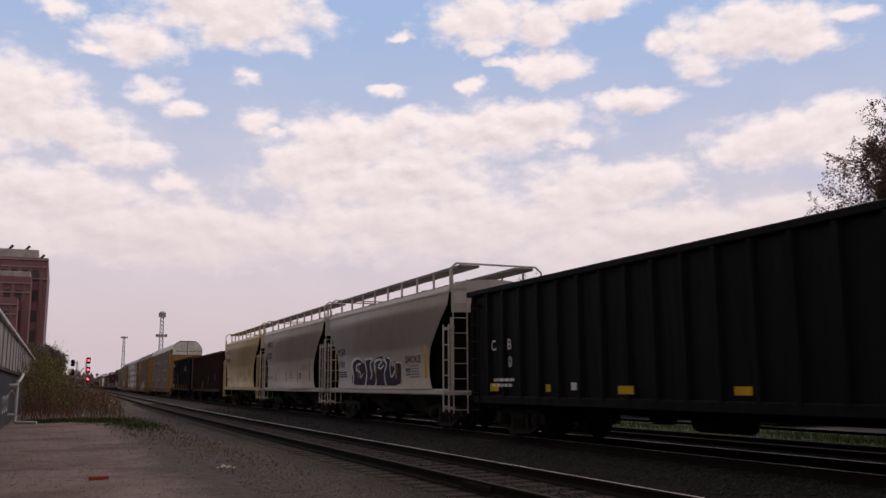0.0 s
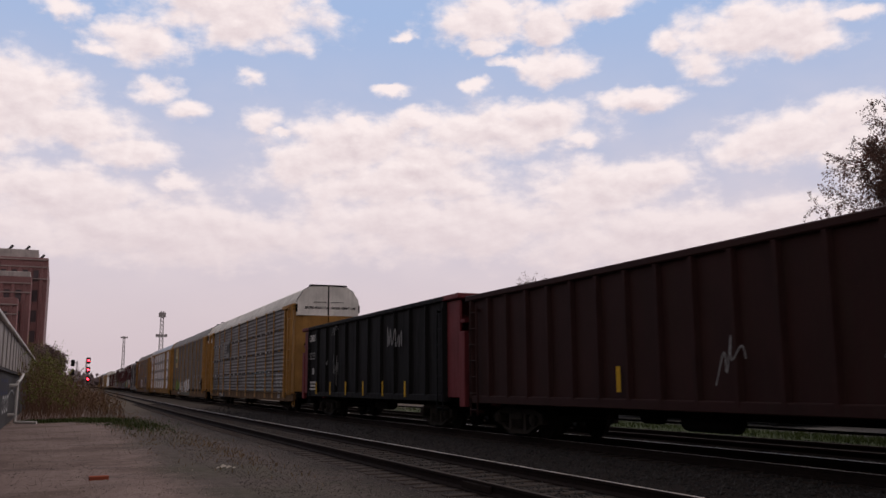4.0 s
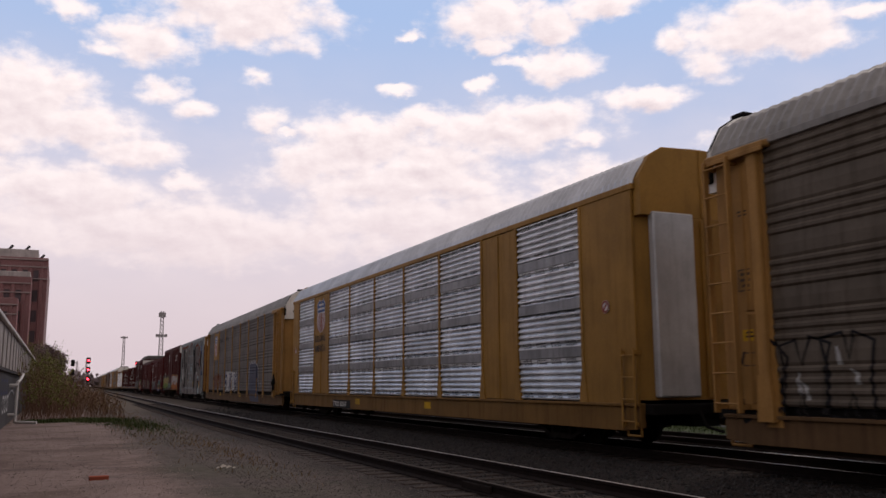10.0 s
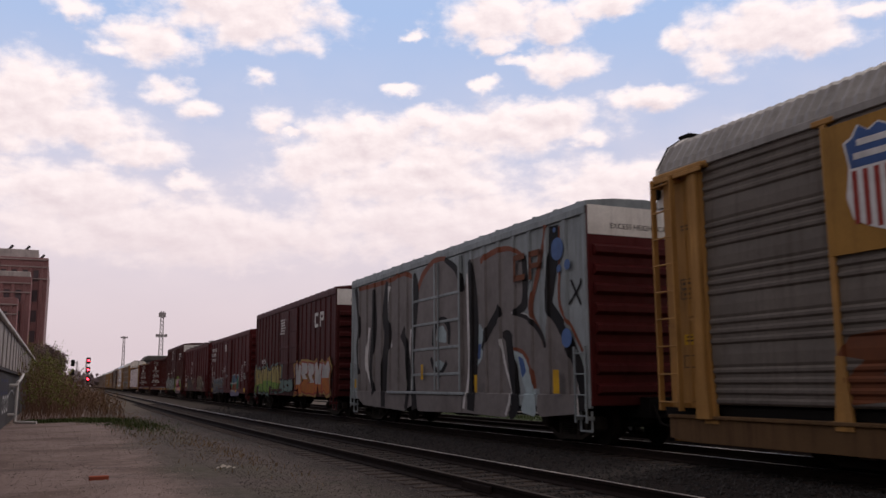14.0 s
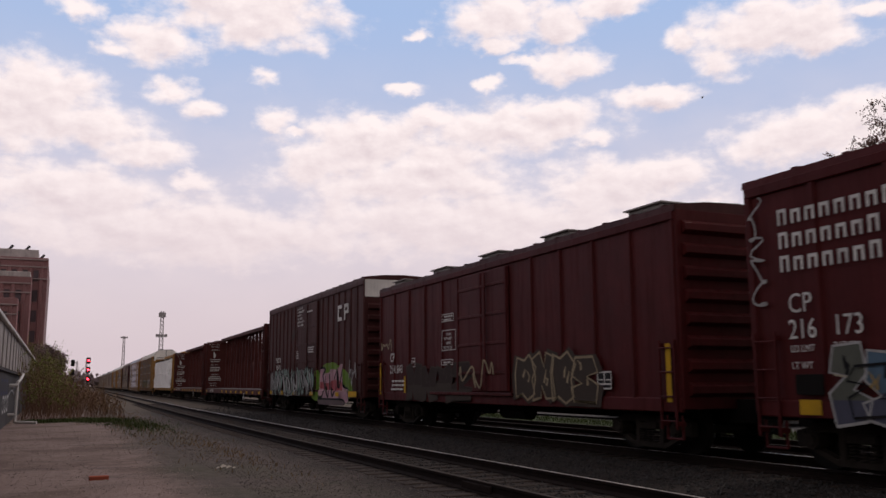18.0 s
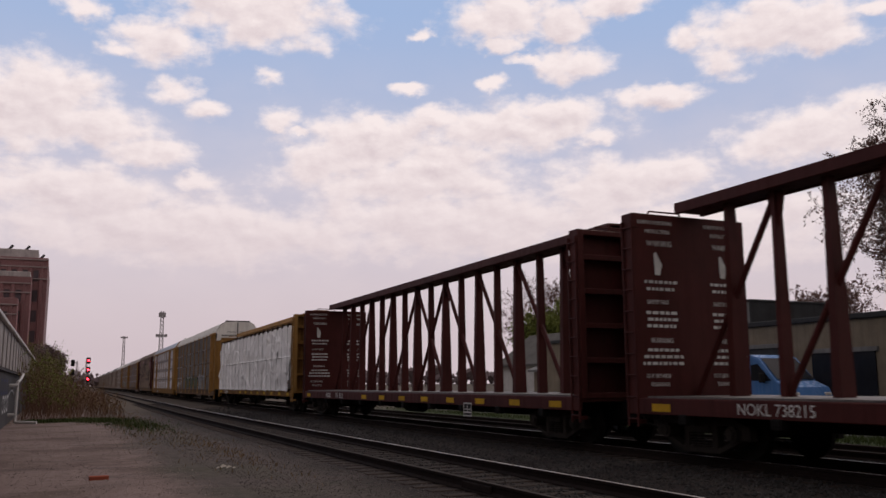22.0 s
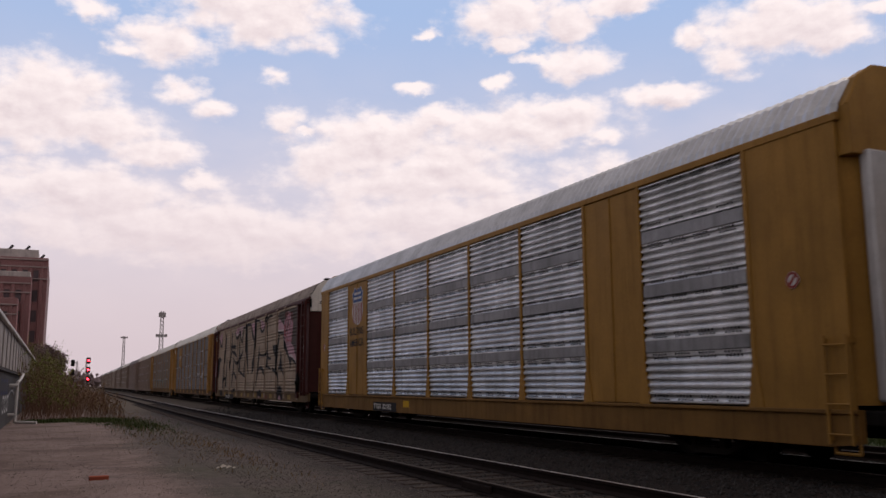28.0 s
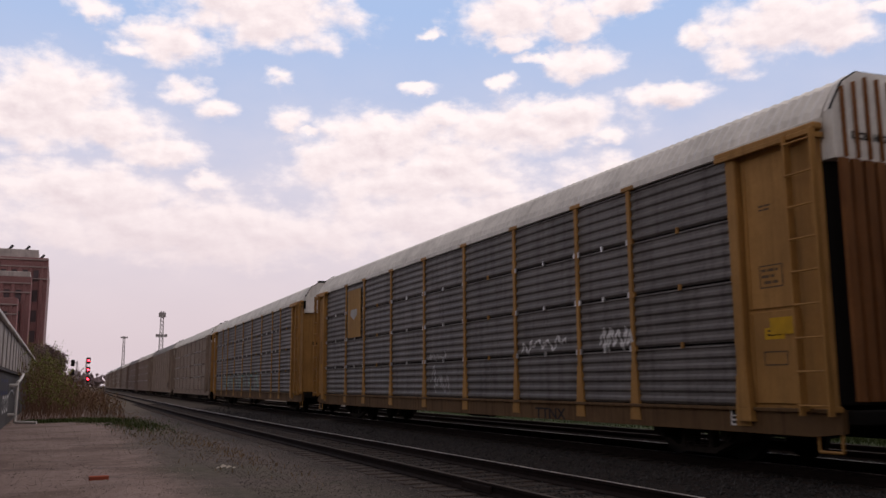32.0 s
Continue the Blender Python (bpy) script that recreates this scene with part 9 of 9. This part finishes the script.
part("warning_disc", Build().tube((-HW - 0.03, -12.4, 2.85), (-HW - 0.036, -12.4, 2.85), 0.13, n=16), LET_WHITE, c)
for y in (12.75, -12.4):
    part("warning_bar", Build().prism([(y - 0.10, 2.93), (y - 0.07, 2.96), (y + 0.10, 2.77), (y + 0.07, 2.74)], "x", -HW - 0.040, -HW - 0.037), SP["red"], c)
    ring = Build()
    ribbon(ring, [(-y + 0.105 * math.cos(k * 0.4), 2.85 + 0.105 * math.sin(k * 0.4)) for k in range(17)], 0.02, -HW - 0.038)
    part("warning_ring", ring, SP["red"], c)

SILL_OCHRE = paint("oversprayed_ochre_sill", (0.17, 0.112, 0.062), rough=0.7, grime=(0.05, 0.03, 0.025), wear=0.7)
TAN_SPRAY = paint("tan_sprayed_panel", (0.36, 0.28, 0.21), rough=0.6, wear=0.35)
TAN_POST = paint("tan_oversprayed_post", (0.30, 0.22, 0.165), rough=0.6, grime=(0.09, 0.03, 0.025), wear=0.6)
c = place(auto_rack("maroon auto rack covered in tan and black graffiti", "plain", posts=TAN_POST, panel=TAN_SPRAY, roof=ROOF_RUST, ends=MAROON, sill=SILL_OCHRE, plate=MAROON), 207.4, 234.0)
door_words(c)
brown, pinks, pales, dark, rosy = [], [], [], [], []
patches(brown, 0.0, ((-7.07, 4.95), (-8.65, 4.96), (-10.31, 4.95), (-11.6, 4.95), (-11.45, 2.24), (-10.57, 2.52), (-9.68, 2.66), (-8.73, 3.44), (-8.4, 3.93), (-7.12, 4.02)))
patches(pinks, -0.003, ((-7.05, 4.61), (-7.47, 4.6), (-8.24, 4.27), (-8.69, 4.11), (-8.66, 4.51), (-9.17, 4.69), (-9.43, 4.87), (-9.75, 4.68), (-9.96, 4.37), (-10.34, 4.25), (-10.14, 3.68), (-9.89, 3.3), (-10.47, 3.14), (-10.83, 2.71), (-11.36, 2.34), (-10.57, 2.49), (-9.68, 2.66), (-8.73, 3.44), (-8.4, 3.93), (-7.12, 4.02)), ((0.24, 4.82), (-1.0, 4.92), (-0.89, 4.04), (-0.36, 4.34)), ((-2.56, 4.83), (-2.96, 4.84), (-3.38, 4.69), (-3.8, 4.64), (-3.54, 4.38), (-3.04, 4.3), (-2.66, 4.47)), ((12.24, 4.64), (10.83, 4.97), (10.91, 4.44), (11.41, 4.11)), ((5.57, 4.64), (5.21, 4.46), (4.37, 4.54), (3.95, 4.96), (4.34, 4.91), (5.18, 4.81)), ((3.71, 4.95), (3.24, 4.92), (3.35, 4.32), (3.57, 4.46)))
patches(pinks, -0.003, ((14.03, 1.32), (13.36, 3.04), (12.95, 3.08), (12.66, 2.77), (13.56, 1.6)))
strokes(pales, -0.006, ((-7.02, 4.04, 0.05), (-8.31, 3.94, 0.05), (-8.73, 3.34, 0.06), (-9.21, 2.94, 0.05), (-9.65, 2.66, 0.04), (-9.84, 2.72, 0.04), (-10.43, 2.6, 0.04), (-11.23, 2.29, 0.04), (-11.72, 2.11, 0.06)), ((-0.88, 3.98, 0.07), (-0.98, 4.87, 0.07), (-1.55, 4.89, 0.05), (-2.4, 4.9, 0.04)), ((-3.77, 4.56, 0.03), (-4.16, 4.95, 0.04)), ((12.56, 4.0, 0.09), (12.88, 3.29, 0.09), (12.72, 2.71, 0.09), (13.63, 1.67, 0.09)), ((5.61, 4.65, 0.03), (5.21, 4.43, 0.03), (4.38, 4.52, 0.04), (3.98, 4.94, 0.04)), ((3.71, 4.93, 0.03), (3.54, 4.4, 0.03), (3.34, 4.36, 0.03), (3.22, 4.9, 0.03)), ((9.2, 4.75, 0.07), (9.27, 4.21, 0.07)))
strokes(pales, -0.006, ((3.13, 4.87, 0.03), (2.1, 4.79, 0.03)))
strokes(dark, -0.009, ((-7.07, 3.94, 0.07), (-7.83, 3.88, 0.07), (-8.3, 3.83, 0.09), (-8.42, 3.59, 0.15), (-8.8, 3.16, 0.14), (-9.21, 2.86, 0.11), (-9.6, 2.6, 0.08), (-10.42, 2.49, 0.08), (-11.09, 2.24, 0.06), (-11.71, 2.03, 0.04)), ((-9.76, 2.6, 0.21), (-9.93, 2.29, 0.15), (-9.84, 2.1, 0.05), (-9.77, 1.95, 0.02)), ((-7.32, 3.85, 0.12), (-6.95, 2.94, 0.19), (-6.73, 2.01, 0.11)), ((-5.79, 2.14, 0.1), (-6.69, 1.95, 0.09), (-7.2, 1.71, 0.12), (-7.23, 1.19, 0.08), (-7.15, 0.85, 0.06)), ((1.75, 4.89, 0.26), (1.63, 4.02, 0.3), (1.33, 2.92, 0.24), (0.8, 1.92, 0.04)))
strokes(dark, -0.009, ((1.93, 4.86, 0.1), (1.12, 4.87, 0.08), (0.33, 4.8, 0.07), (0.07, 4.53, 0.12), (-0.35, 4.12, 0.14), (-0.76, 3.88, 0.12)), ((-1.16, 4.94, 0.2), (-1.1, 4.16, 0.23), (-0.94, 3.45, 0.23), (-0.67, 2.54, 0.26), (-0.26, 1.95, 0.05)), ((-0.95, 4.99, 0.08), (-1.55, 4.93, 0.06), (-2.35, 4.83, 0.05), (-2.46, 4.46, 0.09), (-2.84, 4.24, 0.08), (-3.35, 4.28, 0.08), (-3.73, 4.52, 0.09), (-4.1, 4.92, 0.09), (-4.26, 5.1, 0.03)), ((-4.28, 5.09, 0.09), (-4.34, 4.47, 0.1), (-4.43, 3.76, 0.08), (-4.48, 3.17, 0.14), (-4.47, 2.51, 0.22), (-4.24, 2.2, 0.1)))
strokes(dark, -0.009, ((-2.24, 3.53, 0.03), (-2.22, 3.0, 0.17), (-2.07, 2.44, 0.2), (-1.84, 1.87, 0.14), (-1.46, 1.2, 0.03)), ((-2.22, 3.0, 0.08), (-3.05, 2.93, 0.06), (-3.87, 2.91, 0.07), (-4.32, 3.06, 0.09), (-4.53, 3.16, 0.09)), ((-1.85, 2.02, 0.08), (-2.42, 2.22, 0.07), (-3.11, 2.2, 0.11), (-3.57, 1.98, 0.15), (-3.83, 1.87, 0.03)), ((-4.57, 2.99, 0.12), (-4.88, 2.71, 0.08), (-5.5, 2.68, 0.05)), ((-4.15, 2.37, 0.05), (-4.84, 2.24, 0.08), (-5.45, 2.13, 0.06)), ((-0.68, 1.56, 0.05), (-0.89, 1.2, 0.12), (-1.11, 0.96, 0.12)), ((-4.28, 5.05, 0.07), (-4.58, 4.84, 0.06), (-4.99, 4.94, 0.06), (-5.56, 4.94, 0.07)))
strokes(dark, -0.009, ((13.9, 1.03, 0.35), (13.09, 1.74, 0.44), (12.32, 2.41, 0.53), (11.87, 2.93, 0.33), (11.05, 3.07, 0.03)), ((12.1, 4.48, 0.11), (11.41, 4.04, 0.1), (10.93, 4.05, 0.12), (10.85, 4.57, 0.1)), ((9.15, 4.75, 0.16), (9.31, 3.84, 0.2), (9.6, 2.76, 0.09)), ((9.9, 2.78, 0.09), (10.1, 2.05, 0.17), (10.15, 1.06, 0.24)), ((8.64, 3.05, 0.06), (8.75, 2.23, 0.13), (8.96, 1.19, 0.21)), ((10.12, 1.56, 0.09), (9.43, 1.72, 0.13), (8.88, 1.77, 0.07)), ((6.78, 4.72, 0.11), (6.84, 3.85, 0.16), (7.16, 3.02, 0.18), (7.57, 2.29, 0.07)), ((7.2, 3.79, 0.09), (6.18, 3.76, 0.11), (5.41, 3.74, 0.14)))
strokes(dark, -0.009, ((6.7, 3.46, 0.06), (5.59, 3.32, 0.14), (4.96, 3.1, 0.06)), ((5.99, 3.11, 0.06), (6.03, 2.5, 0.19), (6.31, 1.91, 0.16), (6.72, 1.2, 0.05)), ((6.14, 2.05, 0.06), (5.61, 2.03, 0.08), (5.06, 1.77, 0.12), (4.66, 1.76, 0.03)), ((5.77, 2.89, 0.07), (5.06, 2.67, 0.09), (4.39, 2.71, 0.12), (4.0, 2.89, 0.16), (3.29, 3.08, 0.13), (2.95, 3.29, 0.08), (2.67, 3.45, 0.02)), ((3.85, 4.7, 0.1), (3.93, 3.79, 0.12), (3.94, 2.89, 0.19), (3.87, 2.35, 0.21), (4.3, 2.24, 0.06)), ((5.64, 4.7, 0.07), (5.43, 4.41, 0.09), (4.94, 4.21, 0.08), (4.39, 4.35, 0.1), (4.04, 4.65, 0.1)))
strokes(dark, -0.009, ((3.75, 4.49, 0.07), (3.49, 4.08, 0.09), (3.1, 3.96, 0.12), (2.91, 4.31, 0.11), (2.84, 4.73, 0.11)), ((4.3, 2.24, 0.05), (3.38, 2.07, 0.07), (2.56, 1.89, 0.07), (1.76, 1.8, 0.05)), ((2.81, 4.79, 0.07), (2.1, 4.75, 0.07)))
patches(dark, -0.009, ((-7.82, 3.08), (-8.04, 2.41), (-8.25, 2.06), (-8.58, 1.68), (-8.09, 1.94), (-7.62, 2.09), (-7.07, 1.98), (-7.5, 2.32)), ((-5.73, 3.36), (-7.08, 3.35), (-6.72, 2.6), (-6.07, 2.96)), ((-7.13, 0.57), (-7.22, 1.02), (-7.47, 1.26), (-7.86, 1.28), (-8.22, 1.04), (-8.54, 0.59)), ((-0.17, 2.74), (-0.8, 2.76), (-0.26, 1.98)), ((-2.12, 0.7), (-2.25, 0.95), (-2.65, 1.05), (-3.01, 1.02), (-3.26, 0.83), (-3.34, 0.68)), ((2.15, 3.25), (1.99, 1.98), (2.42, 1.88)), ((6.15, 0.86), (5.98, 1.06), (5.61, 1.11), (5.26, 1.04), (5.07, 0.85)))
patches(rosy, -0.014, ((-7.47, 0.58), (-7.6, 0.75), (-7.83, 0.8), (-7.98, 0.74), (-8.11, 0.58)), ((-2.35, 0.62), (-2.49, 0.68), (-2.68, 0.7), (-2.86, 0.62)))
for b, mat in ((brown, SP["soot_brown"]), (pinks, SP["mauve_pink"]), (pales, SP["pale_pink"]), (dark, SP["black"]), (rosy, SP["mauve_pink"])):
    coat(c, b, mat, RX - 0.03)
piece(c, -8.75, 3.35, 1.35, 1.45, 3, None, SP["rose"], 129, 0.03, slit=SP["black"], x=RX - 0.05)
for y in (10.6,):
    patch_low = Build().prism([(y + 0.6 * math.cos(a * 0.35), 0.6 + 0.4 * math.sin(a * 0.35)) for a in range(10)], "x", -HW - 0.064, -HW - 0.062)
    part("graffiti_coat", patch_low, SP["black"], c)
plates(c, [(9.4 - 2.1 * k, 0.62, 0.62, 0.22) for k in range(10)], SP["ochre"], -HW - 0.018)
number_board(c, 8.8, 0.42, "TTGX 253335", 3.0)
lettering(c, "TTX", -4.0, 0.55, 0.3, SP["red"], -HW - 0.02, wide=1.3)

c = place(auto_rack("yellow auto rack with slatted end doors", "rows", slat_doors=True), 236.1, 263.1)
door_words(c)
rack_badge_plate(c, 9.3, 1.55, 3.05, 1.8)
part("badge_mark", Build().prism([(8.9, 4.1), (8.2, 4.1), (8.15, 3.9), (8.55, 3.7), (8.95, 3.9)], "x", RX - 0.004, RX - 0.001), SP["silver"], c)
scribble(c, -4.3, 2.0, 1.9, 0.4, SP["white"], 131, 0.03, RX, 7)
scribble(c, -7.5, 1.95, 1.1, 0.5, SP["white"], 132, 0.03, RX, 6)
scribble(c, 1.5, 1.95, 1.3, 0.3, SP["silver"], 133, 0.025, RX, 6)
scribble(c, 1.3, 1.0, 1.2, 0.9, SP["silver"], 134, 0.025, RX, 5)
lettering(c, "TTNX", -4.85, 0.55, 0.34, LET_BLACK, -HW - 0.02, wide=1.4, bold=0.004)
plates(c, ((-12.2, 2.05, 0.6, 0.26),), x=RX)
frame_mark(c, -11.2, 0.64, 0.4, 0.3, x=-HW - 0.02)

c = place(auto_rack("yellow auto rack with grey panels", "rows"), 265.6, 292.6)
graffiti(c, 8.9, 1.05, 13.0, 1.0, 8, SP["mint"], SP["black"], 141, 0.06, x=RX)
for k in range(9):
    # the tail: every part in one tan, with haze put into the colour
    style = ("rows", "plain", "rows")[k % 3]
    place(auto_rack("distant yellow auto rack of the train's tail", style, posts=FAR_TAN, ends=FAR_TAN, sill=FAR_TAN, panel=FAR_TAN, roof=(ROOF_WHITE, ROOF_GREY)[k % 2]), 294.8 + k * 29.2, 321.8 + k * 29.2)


for car, c, spread, sets in CARS:
    if car.name.startswith("auto_rack"):
        ribbed = [ob.name for ob in car.children if ob.name.startswith("panel_clip")]
        hug_rack(car, "rows" if ribbed else "plain")


# ================= what moves =================
def car_pose(c, spread, t):
    y = c - travel(t)
    ya, yb = y - spread, y + spread
    xa, xb = MAIN + bend(ya), MAIN + bend(yb)
    return pose((xa + xb) / 2, y, RAIL, 0, 0, -math.degrees(math.atan2(xb - xa, yb - ya)))


def motions():
    times = [float(t) for t in range(33)]
    for car, c, spread, sets in CARS:
        walk(car, [(t, car_pose(c, spread, t)) for t in times])
    # wheels roll while their car goes by; at this speed about an eighth of a turn a step
    for car, c, spread, sets in CARS:
        ks = [k for k in range(32 * FPS + 1) if -16.0 < c - travel(k / FPS) < 62.0]
        if len(ks) < 2:
            continue
        ends = ([] if ks[0] == 0 else [(0.0, 0.0)]), ([] if ks[-1] == 32 * FPS else [(32.0, (travel(ks[-1] / FPS) - travel(ks[0] / FPS)) / 0.455)])
        turns = ends[0] + [(k / FPS, (travel(k / FPS) - travel(ks[0] / FPS)) / 0.455) for k in ks] + ends[1]
        for ws in sets:
            at = ws.location.copy()
            walk(ws, [(t, Matrix.Translation(at) @ Matrix.Rotation(a, 4, "X")) for t, a in turns])
    # the bird crosses from the lot over the train, beating its wings
    rows = []
    for t in (0.0, 8.0, 14.0, 15.3, 16.5, 17.0, 18.0, 25.0, 32.0):
        k = t - 16.5 - (2.2 if t < 16 else 0.0)
        rows.append((t, pose(20.1 + 8.5 * k, 44.7 - 5.1 * k, 19.0 - 0.95 * k, 0, 0, -121)))
    walk(BIRD, rows)
    for side, wing in WINGS:
        walk(wing, [(k * 0.1, pose(0, 0, 0.02, 0, side * (-25 if k % 2 else 28), 0)) for k in range(321)])
    # the clouds drift slowly to the right
    walk(SKY, [(0.0, pose(0, 0, 0, 0, 0, 0)), (16.0, pose(0, 0, 0, 0.1, 0, -1.05)), (32.0, pose(0, 0, 0, 0.2, 0, -2.1))])


motions()
